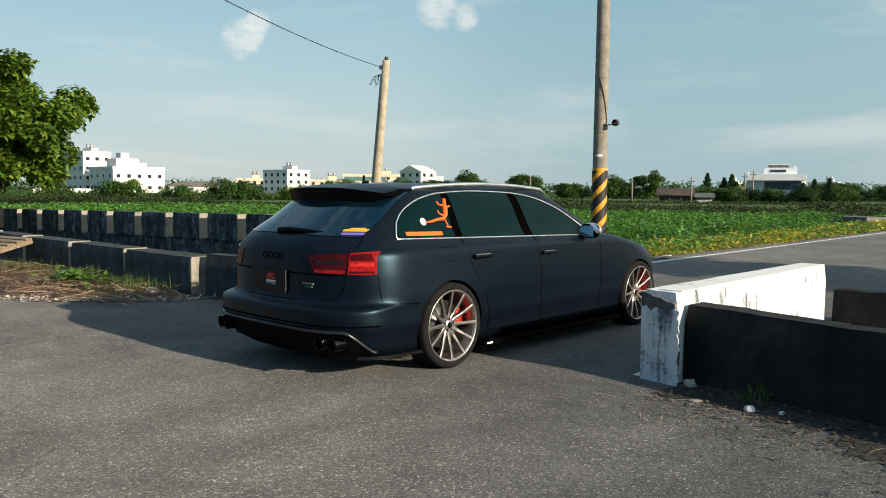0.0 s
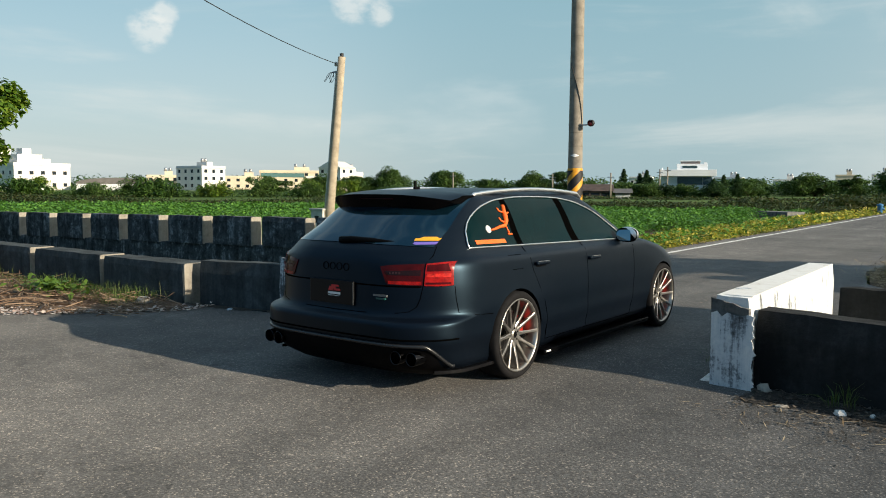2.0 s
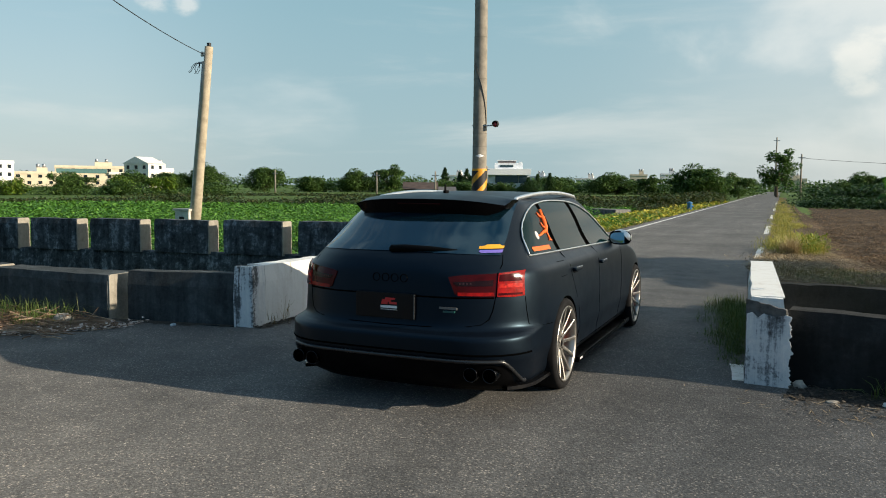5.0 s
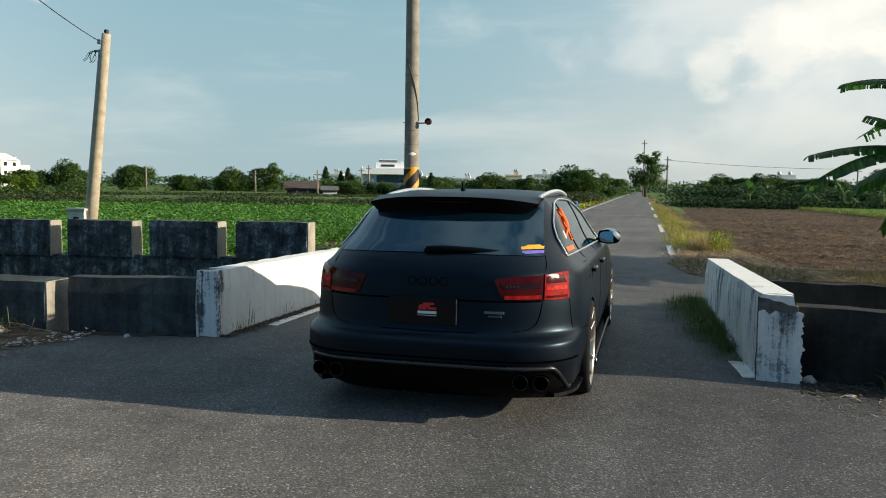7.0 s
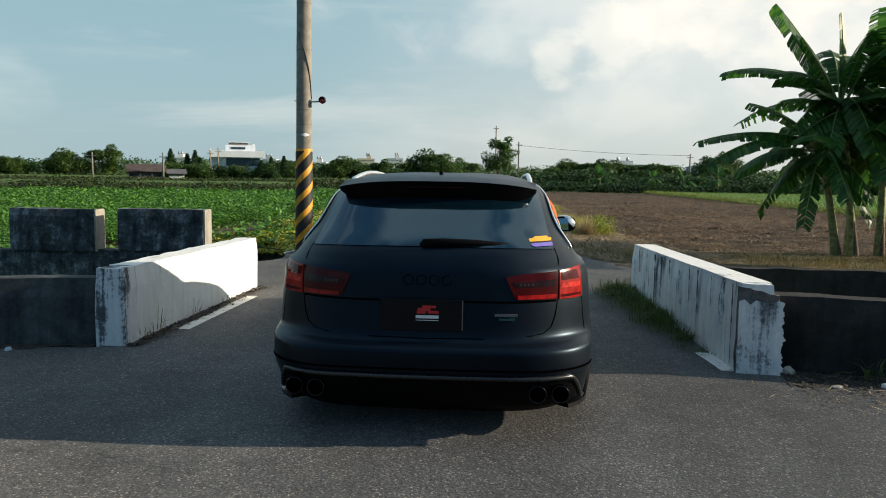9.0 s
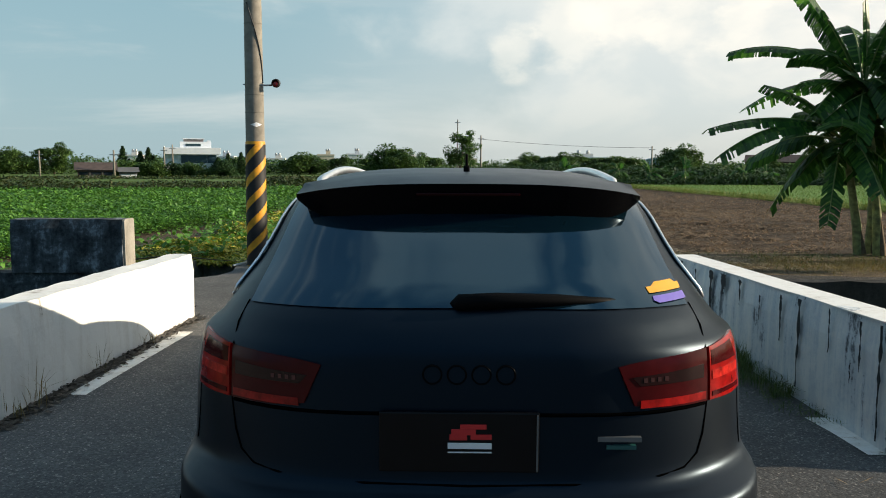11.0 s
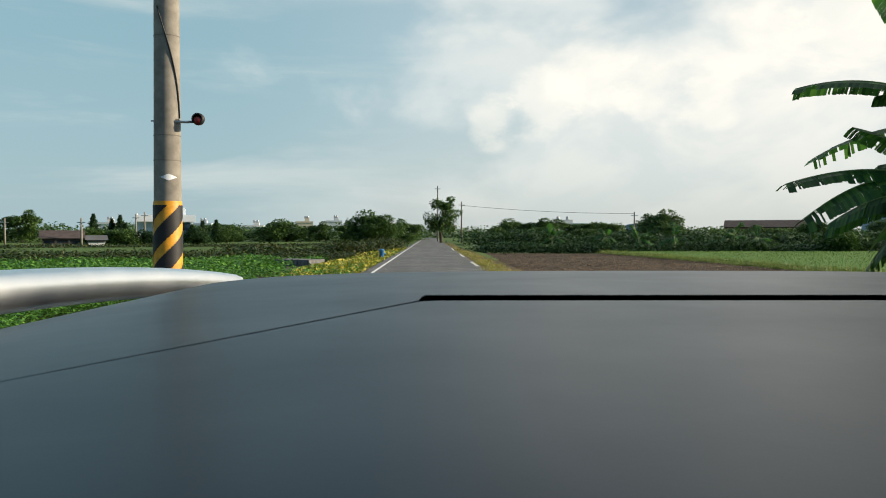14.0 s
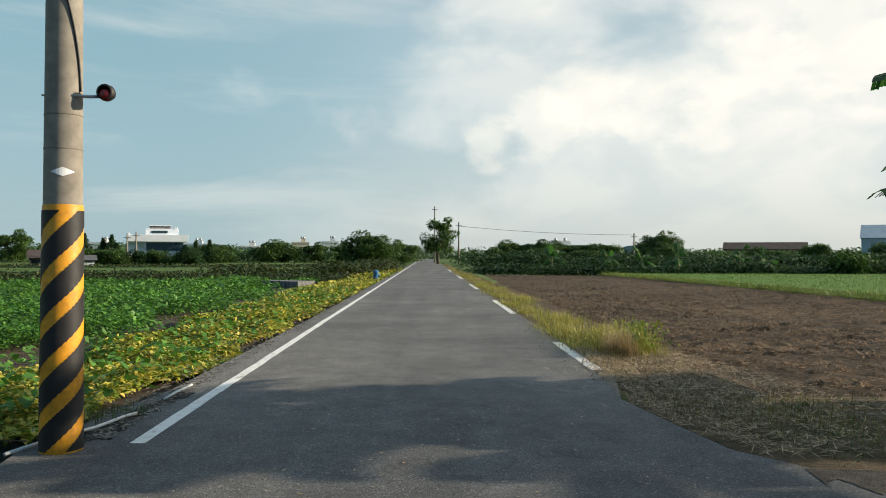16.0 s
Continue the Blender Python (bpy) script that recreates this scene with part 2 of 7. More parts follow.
def asphalt_material(name="asphalt", grain=1.0, worn=None):
    """Coarse road surfacing; worn = (from y, to y, colour gain) lets it wear paler along the farm road."""
    m = material(name, 0.80, spec=0.3)
    m.node_tree.nodes["Principled BSDF"].inputs["Diffuse Roughness"].default_value = 0.7
    n = Nodes(m)
    big = n.noise(0.35, 4, 0.6)
    mid = n.noise(2.3, 5, 0.65)
    grit = n.noise(190.0, 2, 0.6)
    base = n.ramp(n.math("ADD", n.math("MULTIPLY", big, 0.6), n.math("MULTIPLY", mid, 0.4)), *((0.32, (0.060, 0.060, 0.060)), (0.5, (0.099, 0.098, 0.097)), (0.68, (0.143, 0.140, 0.136))))
    if worn:
        y0, y1, gain = worn
        axes = n.t.nodes.new("ShaderNodeSeparateXYZ")
        n.t.links.new(n.pos, axes.inputs[0])
        along = n.math("ADD", n.math("DIVIDE", n.math("SUBTRACT", axes.outputs["Y"], y0), y1 - y0), n.math("MULTIPLY", n.math("SUBTRACT", mid, 0.5), 0.8))
        base = n.mix(1.0, base, n.ramp(along, (0.0, 1.0), (1.0, gain)), "MULTIPLY")
    # stones of the wearing course, each its own grey
    flat = n.stretch((1, 1, 0.2))
    tone = n.ramp(n.cells(78.0, flat, "Color"), (0.15, 0.70), (0.5, 0.95), (0.70, 1.08), (0.84, 1.32))
    c = n.mix(1.0, base, tone, "MULTIPLY")
    chips = n.ramp(n.cells(112.0, flat, "Color"), (0.12, 0.72), (0.30, 0.95), (0.74, 1.0), (0.80, (1.35, 1.30, 1.22)), (0.86, (2.7, 2.5, 2.25)))
    c = n.mix(grain, c, chips, "MULTIPLY")
    c = n.mix(1.0, c, n.ramp(grit, (0.3, 0.78), (0.7, 1.22)), "MULTIPLY")
    lane = n.ramp(n.noise(1.0, 3, 0.5, n.stretch((1.3, 0.05, 0))), (0.3, 0.86), (0.7, 1.14))
    c = n.mix(1.0, c, lane, "MULTIPLY")
    # oily patches and thin cracks
    stain = n.ramp(n.noise(0.9, 6, 0.7, warp=0.6), (0.28, 0.70), (0.42, 1.0))
    c = n.mix(1.0, c, stain, "MULTIPLY")
    wobble = n.t.nodes.new("ShaderNodeVectorMath")
    wobble.operation = "ADD"
    wn_ = n.t.nodes.new("ShaderNodeTexNoise")
    wn_.inputs["Scale"].default_value, wn_.inputs["Detail"].default_value = 2.4, 5
    n.t.links.new(n.pos, wn_.inputs["Vector"])
    n.t.links.new(n.pos, wobble.inputs[0])
    n.t.links.new(wn_.outputs["Color"], wobble.inputs[1])
    vor = n.t.nodes.new("ShaderNodeTexVoronoi")
    vor.feature = "DISTANCE_TO_EDGE"
    vor.inputs["Scale"].default_value = 0.55
    n.t.links.new(wobble.outputs["Vector"], vor.inputs["Vector"])
    crack = n.ramp(vor.outputs["Distance"], (0.0, 0.35), (0.006, 0.6), (0.012, 1.0))
    some = n.ramp(n.noise(0.5, 3), (0.46, 0.0), (0.56, 1.0))
    c = n.mix(n.math("MULTIPLY", some, 0.45), c, n.mix(1.0, c, crack, "MULTIPLY"))
    n.color(c)
    n.bump(n.math("ADD", n.cells(62.0, flat), n.math("MULTIPLY", grit, 0.4)), 0.4, 0.006)
    return m


def concrete_material(name, dark, light, patch=0.5, low=0.35, high=0.68, scale=1.6):
    """Weathered concrete: algae, run-off streaks and bare lighter patches."""
    m = material(name, 0.9, spec=0.25)
    n = Nodes(m)
    streak = n.noise(1.0, 5, 0.65, n.stretch((7.0, 7.0, 0.7)))
    blotch = n.noise(scale, 8, 0.68, warp=0.4)
    fine = n.noise(28.0, 4, 0.7)
    f = n.math("ADD", n.math("MULTIPLY", streak, 0.4), n.math("MULTIPLY", blotch, 0.6))
    f = n.math("ADD", f, n.math("MULTIPLY", n.math("SUBTRACT", fine, 0.5), 0.25))
    mid = tuple(a + (b - a) * patch for a, b in zip(dark, light))
    n.color(n.ramp(f, (low, dark), ((low + high) / 2, mid), (high, light)))
    n.bump(n.math("ADD", n.noise(14.0, 6, 0.7), n.math("MULTIPLY", n.noise(90.0, 2), 0.5)), 0.5, 0.012)
    return m


def white_wall_material(name, wear=0.5, grime=(0.36, 0.33, 0.29), thin=(0.72, 0.70, 0.66)):
    """Old white wash on concrete, flaking and streaked with black."""
    m = material(name, 0.75, spec=0.3)
    n = Nodes(m)
    streak = n.noise(1.0, 6, 0.65, n.stretch((9.0, 9.0, 0.55)))
    blotch = n.noise(2.4, 8, 0.7, warp=0.5)
    fine = n.noise(34.0, 5, 0.75)
    f = n.math("ADD", n.math("MULTIPLY", streak, 0.62), n.math("MULTIPLY", blotch, 0.38))
    f = n.math("ADD", f, n.math("MULTIPLY", n.math("SUBTRACT", fine, 0.5), 0.22))
    n.color(n.ramp(f, (wear - 0.11, (0.06, 0.058, 0.055)), (wear - 0.05, grime), (wear - 0.005, thin), (wear + 0.12, (0.82, 0.815, 0.79))))
    n.bump(n.math("ADD", n.noise(11.0, 6, 0.7), n.math("MULTIPLY", fine, 0.3)), 0.4, 0.01)
    return m


def leaf_material(name, *cols, rough=0.55, translucent=0.25):
    """Leaves that vary from one to the next and let some light through."""
    m = material(name, rough, spec=0.4)
    n = Nodes(m)
    stops = [(i / max(1, len(cols) - 1), c) for i, c in enumerate(cols)]
    c = n.ramp(n.random(), *stops)
    c = n.mix(1.0, c, n.ramp(n.noise(0.9, 3), (0.3, 0.7), (0.7, 1.25)), "MULTIPLY")
    n.color(c)
    tr = n.t.nodes.new("ShaderNodeBsdfTranslucent")
    n.t.links.new(c, tr.inputs["Color"])
    mx = n.t.nodes.new("ShaderNodeMixShader")
    mx.inputs["Fac"].default_value = translucent
    n.t.links.new(n.b.outputs["BSDF"], mx.inputs[1])
    n.t.links.new(tr.outputs["BSDF"], mx.inputs[2])
    n.t.links.new(mx.outputs["Shader"], n.t.nodes["Material Output"].inputs["Surface"])
    return m


def soil_material(name, a, b, c3, scale=3.0):
    m = material(name, 0.95, spec=0.2)
    n = Nodes(m)
    f = n.math("ADD", n.math("MULTIPLY", n.noise(scale, 8, 0.7), 0.65), n.math("MULTIPLY", n.noise(0.18, 4, 0.6), 0.35))
    n.color(n.ramp(f, (0.34, a), (0.5, b), (0.66, c3)))
    n.bump(n.noise(scale * 4, 6, 0.7), 0.9, 0.05)
    return m


def plain_material(name, color, rough=0.6, metal=0.0, vary=0.12, scale=6.0, spec=0.5, coat=0.0):
    """A plain surface with slight wear and dust."""
    m = material(name, rough, metal, color, spec, coat)
    n = Nodes(m)
    lo, hi = tuple(c * (1 - vary) for c in color), tuple(min(1, c * (1 + vary)) for c in color)
    n.color(n.ramp(n.noise(scale, 5, 0.65), (0.35, lo), (0.65, hi)))
    n.rough(n.ramp(n.noise(scale * 2.3, 4, 0.6), (0.3, max(0.02, rough - 0.06)), (0.7, min(1, rough + 0.06))))
    return m


ASPHALT = asphalt_material()
PALE_ASPHALT = asphalt_material("worn_pale_asphalt", 0.75, (10.8, 16.5, (1.55, 1.50, 1.44)))
DARK_CONCRETE = concrete_material("mossy_black_concrete", (0.018, 0.022, 0.025), (0.30, 0.34, 0.37), 0.18, 0.40, 0.66, 5.5)
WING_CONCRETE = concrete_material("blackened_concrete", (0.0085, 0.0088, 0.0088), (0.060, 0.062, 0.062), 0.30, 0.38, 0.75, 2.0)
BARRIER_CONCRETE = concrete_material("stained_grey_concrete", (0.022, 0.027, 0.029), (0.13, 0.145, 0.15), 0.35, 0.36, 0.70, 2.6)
BARE_CONCRETE = concrete_material("bare_concrete", (0.16, 0.145, 0.125), (0.42, 0.39, 0.33), 0.55, 0.32, 0.66, 3.0)
BARE_GREY = concrete_material("bare_broken_concrete", (0.05, 0.052, 0.052), (0.24, 0.24, 0.23), 0.5, 0.32, 0.66, 7.0)
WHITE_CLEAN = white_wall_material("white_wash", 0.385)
# streaked wash whose blue-grey tint paints in the shade of the road face
WHITE_SHADE = white_wall_material("shade_blue_white_wash", 0.448, (0.20, 0.22, 0.24), (0.62, 0.66, 0.69))
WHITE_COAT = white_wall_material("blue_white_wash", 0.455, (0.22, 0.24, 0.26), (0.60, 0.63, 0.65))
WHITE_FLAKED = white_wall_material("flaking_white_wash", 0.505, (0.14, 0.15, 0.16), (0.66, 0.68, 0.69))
LINE_PAINT = white_wall_material("road_paint", 0.44)
SOIL_DARK = soil_material("field_soil", (0.035, 0.028, 0.022), (0.075, 0.058, 0.042), (0.13, 0.10, 0.07))
SOIL_BROWN = soil_material("brown_field_soil", (0.023, 0.016, 0.011), (0.062, 0.042, 0.026), (0.165, 0.113, 0.068), 2.2)
VERGE = soil_material("dry_verge", (0.045, 0.034, 0.022), (0.120, 0.086, 0.050), (0.27, 0.20, 0.125), 4.0)
GROUND_GREEN = soil_material("far_green_ground", (0.040, 0.080, 0.018), (0.070, 0.125, 0.026), (0.12, 0.165, 0.040), 0.5)
CROP_LEAF = leaf_material("crop_leaf", (0.050, 0.155, 0.018), (0.088, 0.225, 0.028), (0.140, 0.310, 0.042))
VINE_LEAF = leaf_material("wilting_vine_leaf", (0.09, 0.18, 0.020), (0.24, 0.30, 0.032), (0.50, 0.45, 0.055), (0.66, 0.52, 0.12))
GRASS_BLADE = leaf_material("verge_grass", (0.17, 0.21, 0.03), (0.34, 0.32, 0.05), (0.52, 0.43, 0.13))
BALK_BLADE = leaf_material("balk_grass", (0.10, 0.18, 0.03), (0.18, 0.26, 0.045), (0.30, 0.31, 0.08))
GRASS_DRY = leaf_material("dry_grass", (0.15, 0.108, 0.032), (0.27, 0.195, 0.062), (0.10, 0.13, 0.032))
GRASS_DARK = leaf_material("shaded_grass", (0.04, 0.085, 0.018), (0.075, 0.125, 0.024), (0.12, 0.15, 0.036))
HEDGE_LEAF = leaf_material("tall_grass_leaf", (0.022, 0.046, 0.010), (0.042, 0.072, 0.015), (0.10, 0.095, 0.032))
TREE_LEAF = leaf_material("tree_leaf", (0.028, 0.075, 0.014), (0.052, 0.12, 0.020), (0.095, 0.175, 0.028))
TREE_LEAF_SUN = leaf_material("broad_tree_leaf", (0.05, 0.12, 0.012), (0.11, 0.20, 0.018), (0.21, 0.28, 0.03))
FAR_LEAF = leaf_material("far_tree_leaf", (0.040, 0.092, 0.022), (0.075, 0.145, 0.032), (0.125, 0.205, 0.045))
CONIFER_LEAF = leaf_material("conifer_leaf", (0.020, 0.055, 0.016), (0.034, 0.080, 0.022), (0.055, 0.105, 0.028))
BANANA_LEAF = leaf_material("banana_leaf", (0.018, 0.072, 0.015), (0.036, 0.118, 0.020), (0.090, 0.215, 0.032), rough=0.42, translucent=0.48)
BANANA_STEM = plain_material("banana_stem", (0.24, 0.26, 0.10), 0.7, vary=0.5, scale=9)
BARK = plain_material("bark", (0.09, 0.07, 0.05), 0.95, vary=0.4, scale=18)
POLE_GREY = plain_material("pole_concrete", (0.25, 0.225, 0.185), 0.85, vary=0.22, scale=7)
POLE_YELLOW = plain_material("pole_yellow_paint", (0.66, 0.29, 0.010), 0.55, vary=0.25, scale=9)
POLE_BLACK = plain_material("pole_black_paint", (0.013, 0.012, 0.012), 0.6, vary=0.35, scale=9)
CABLE = plain_material("cable", (0.02, 0.02, 0.02), 0.6)
STEEL = plain_material("galvanised_steel", (0.42, 0.43, 0.44), 0.45, 0.8)


# ---- builders ----
def mesh_object(name, verts, faces, mats, parent=None, label="", smooth=False):
    me = bpy.data.meshes.new(name)
    me.from_pydata([tuple(v) for v in verts], [], [tuple(f) for f in faces])
    for m in mats if isinstance(mats, (list, tuple)) else [mats]:
        me.materials.append(m)
    if smooth:
        me.polygons.foreach_set("use_smooth", [True] * len(me.polygons))
    me.update()
    ob = new(name, me)
    ob.parent = parent
    return tagged(ob, label)


def part(name, bm, mat, parent=None, label="", smooth=False):
    bmesh.ops.recalc_face_normals(bm, faces=bm.faces)
    me = bpy.data.meshes.new(name)
    bm.to_mesh(me)
    bm.free()
    for m in mat if isinstance(mat, (list, tuple)) else [mat]:
        me.materials.append(m)
    if smooth:
        me.polygons.foreach_set("use_smooth", [True] * len(me.polygons))
    ob = new(name, me)
    ob.parent = parent
    return tagged(ob, label)


def thing(name, m, label, category, group=""):
    ob = new(name)
    ob.empty_display_size = 0.2
    ob.matrix_world = m
    return tagged(ob, label, category, group)


def box(bm, lo, hi, bevel=0.0, m=None):
    """A box between two corners, with bevelled edges."""
    size = Vector(hi) - Vector(lo)
    at = Matrix.Translation((Vector(lo) + Vector(hi)) / 2) @ Matrix.Diagonal((*size, 1))
    made = bmesh.ops.create_cube(bm, size=1.0, matrix=(m or Matrix()) @ at)
    if bevel:
        edges = {e for v in made["verts"] for e in v.link_edges}
        bmesh.ops.bevel(bm, geom=list(edges), offset=bevel, segments=2, affect="EDGES", profile=0.6)
    return bm


def boxed(lo, hi, bevel=0.0, m=None):
    return box(bmesh.new(), lo, hi, bevel, m)


def tube_data(points, radii, sides=8, closed=False):
    """Vertices and faces of a tube along a line of points."""
    pts = [Vector(p) for p in points]
    radii = [radii] * len(pts) if isinstance(radii, (int, float)) else radii
    verts, faces = [], []
    up = None
    for i, p in enumerate(pts):
        a, b = (pts[i - 1], pts[(i + 1) % len(pts)]) if closed else (pts[max(0, i - 1)], pts[min(len(pts) - 1, i + 1)])
        d = (b - a).normalized()
        if up is None:
            up = d.orthogonal().normalized()
        up = (up - d * up.dot(d)).normalized()
        side = d.cross(up)
        for k in range(sides):
            w = 2 * math.pi * k / sides
            verts.append(p + (up * math.cos(w) + side * math.sin(w)) * radii[i])
    n = len(pts)
    for i in range(n if closed else n - 1):
        j = (i + 1) % n
        for k in range(sides):
            l = (k + 1) % sides
            faces.append((i * sides + k, i * sides + l, j * sides + l, j * sides + k))
    if not closed:
        faces.append(tuple(range(sides))[::-1])
        faces.append(tuple(range((n - 1) * sides, n * sides)))
    return verts, faces


def tube(name, points, radii, mat, parent=None, sides=8, closed=False, label=""):
    v, f = tube_data(points, radii, sides, closed)
    return mesh_object(name, v, f, mat, parent, label, smooth=True)


def lathe(name, profile, mat, parent=None, sides=32, label="", axis="x", smooth=True, loc=(0, 0, 0)):
    """A turned body: profile of (along the axis, radius)."""
    verts, faces = [], []
    for a, r in profile:
        for k in range(sides):
            w = 2 * math.pi * k / sides
            c, s = r * math.cos(w), r * math.sin(w)
            verts.append({"x": (a, c, s), "y": (c, a, s), "z": (c, s, a)}[axis])
    for i in range(len(profile) - 1):
        for k in range(sides):
            l = (k + 1) % sides
            faces.append((i * sides + k, i * sides + l, (i + 1) * sides + l, (i + 1) * sides + k))
    ob = mesh_object(name, verts, faces, mat, parent, label, smooth)
    ob.location = loc
    return ob


def sheet(name, outline, top, depth, mat, label, category="ground"):
    """A flat slab of any outline."""
    bm = bmesh.new()
    vs = [bm.verts.new((x, y, top)) for x, y in outline]
    f = bm.faces.new(vs)
    if f.normal.z < 0:
        f.normal_flip()
    made = bmesh.ops.extrude_face_region(bm, geom=[f])
    bmesh.ops.translate(bm, verts=[v for v in made["geom"] if isinstance(v, bmesh.types.BMVert)], vec=(0, 0, -depth))
    bmesh.ops.triangulate(bm, faces=[q for q in bm.faces if len(q.verts) > 4])
    return tagged(part(name, bm, mat), label, category, kind="structure")


def rng(seed):
    return np.random.default_rng(seed)


def quads_object(name, corners, mat, parent=None):
    """Many loose quads in one mesh: corners of shape (n, 4, 3)."""
    n = len(corners)
    me = bpy.data.meshes.new(name)
    me.vertices.add(n * 4)
    me.vertices.foreach_set("co", np.ascontiguousarray(corners, dtype=np.float32).ravel())
    me.loops.add(n * 4)
    me.loops.foreach_set("vertex_index", np.arange(n * 4, dtype=np.int32))
    me.polygons.add(n)
    me.polygons.foreach_set("loop_start", np.arange(0, n * 4, 4, dtype=np.int32))
    me.materials.append(mat)
    me.update(calc_edges=True)
    ob = new(name, me)
    ob.parent = parent
    return ob


def leaves(at, length, width, lift, r, droop=0.0, spread=0.45):
    """Leaf-shaped quads at the points: a kite from stalk to tip, turned at random, lifted by about that angle (radians)."""
    n = len(at)
    az = r.uniform(0, 2 * np.pi, n)
    el = r.normal(lift, spread, n)
    d = np.stack([np.cos(az) * np.cos(el), np.sin(az) * np.cos(el), np.sin(el)], 1)
    s = np.stack([-np.sin(az), np.cos(az), r.normal(0, 0.78 * spread, n)], 1)
    s /= np.linalg.norm(s, axis=1, keepdims=True)
    ln = (length * r.uniform(0.65, 1.3, n))[:, None]
    wd = (width * r.uniform(0.65, 1.3, n))[:, None]
    mid = at + d * ln * 0.45
    tip = at + d * ln + np.array([0, 0, -1.0]) * ln * droop
    return np.stack([at, mid + s * wd * 0.5, tip, mid - s * wd * 0.5], 1)


def blades(at, height, width, r, lean=0.35):
    """Grass blades: narrow upright kites."""
    n = len(at)
    az = r.uniform(0, 2 * np.pi, n)
    h = (height * r.uniform(0.5, 1.25, n))[:, None]
    ln = np.abs(r.normal(0, lean, n))[:, None]
    way = np.stack([np.cos(az), np.sin(az), np.zeros(n)], 1)
    side = np.stack([-np.sin(az), np.cos(az), np.zeros(n)], 1) * (width * r.uniform(0.6, 1.4, n))[:, None] * 0.5
    up = np.array([0, 0, 1.0])
    mid = at + up * h * 0.55 + way * h * ln * 0.35
    tip = at + up * h * (1 - 0.3 * ln) + way * h * ln
    return np.stack([at - side, mid - side * 0.8, tip, mid + side * 0.8], 1)


def scatter(n, x, y, z, r):
    return np.stack([r.uniform(*x, n), r.uniform(*y, n), np.full(n, float(z))], 1)


# ---- ground, canal, roads ----
def ground_height(x, y):
    if 5.5 < y < 7.9:
        return -1.7
    if -9.21 < x < -8.0 and 9.6 < y < 13.65:
        return -0.75
    if y > 9.4 and x < -7.9:
        return -0.16
    if y > 13.0 and x > -2.6:
        return -0.34
    return -0.10


def build_ground():
    far = [30, 60, 120, 250, 600, 1500, 3000]
    xs = sorted([-d for d in far] + far + [-20, -15, -12, -10, -9.25, -9.2, -8.2, -8.02, -7.9, -7.85, -6, -4, -2.65, -2.6, -1, 0, 2, 5, 10, 20])
    ys = sorted([-d for d in far] + far + [-15, -8, -4, 0, 3, 5.49, 5.51, 6.5, 7.89, 7.91, 9.3, 9.45, 9.59, 9.61, 10.5, 12, 13.0, 13.02, 13.64, 13.66, 15, 18, 24, 40])
    verts = [(x, y, ground_height(x, y)) for y in ys for x in xs]
    w = len(xs)
    faces = [(j * w + i, j * w + i + 1, (j + 1) * w + i + 1, (j + 1) * w + i) for j in range(len(ys) - 1) for i in range(w - 1)]
    return tagged(mesh_object("ground", verts, faces, GROUND_GREEN), "flat farmland of grass and bare earth to the horizon", "ground", kind="structure")


def edge_left(y):
    return -7.555 - 0.026 * (y - 12.8)


def edge_right(y):
    return -2.98 - 0.0245 * (y - 17)


build_ground()
sheet("road_near", [(-60, -40), (60, -40), (60, 1.0), (8, 3.7), (-2.3, 4.97), (-7.6, 4.97), (-9.5, 4.62), (-60, 4.0)], 0.0, 0.08, ASPHALT, "worn grey asphalt of the road along the canal", "road")
sheet("road_bridge", [(-7.72, 4.97), (-2.3, 4.97), (-2.3, 9.1), (-7.72, 9.1)], 0.0, 0.45, ASPHALT, "asphalt deck of the small canal bridge", "road")
SEAM = [(-2.87, 12.76), (-3.6, 12.66), (-4.4, 12.75), (-5.2, 12.63), (-6.1, 12.70), (-7.0, 12.60), (-7.7, 12.64), (-8.33, 12.55)]
sheet("road_junction", [(-9.3, 9.1), (60, 9.1), (60, 10.6), (8, 11.2), (0.5, 11.6), (-1.2, 11.75), (-2.37, 12.03)] + SEAM + [(-8.2, 11.9), (-8.28, 11.45), (-8.6, 11.1), (-9.3, 10.7)], 0.0, 0.09, PALE_ASPHALT, "dark coarse asphalt where the farm road meets the canal road", "road")
sheet("road_far", SEAM[::-1] + [(-3.05, 13.72), (-3.25, 14.9), (edge_right(16.5), 16.5), (edge_right(24), 24), (edge_right(60), 60), (edge_right(420), 420),
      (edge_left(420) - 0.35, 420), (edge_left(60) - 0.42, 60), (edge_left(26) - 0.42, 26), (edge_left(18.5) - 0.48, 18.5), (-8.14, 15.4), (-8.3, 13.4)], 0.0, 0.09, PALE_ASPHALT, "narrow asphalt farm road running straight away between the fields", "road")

water = plain_material("canal_water", (0.012, 0.016, 0.013), 0.08, vary=0.3, scale=0.7)
sheet("canal_water", [(-60, 5.5), (60, 5.5), (60, 7.9), (-60, 7.9)], -1.35, 0.1, water, "dark still water in the concrete canal", "water")


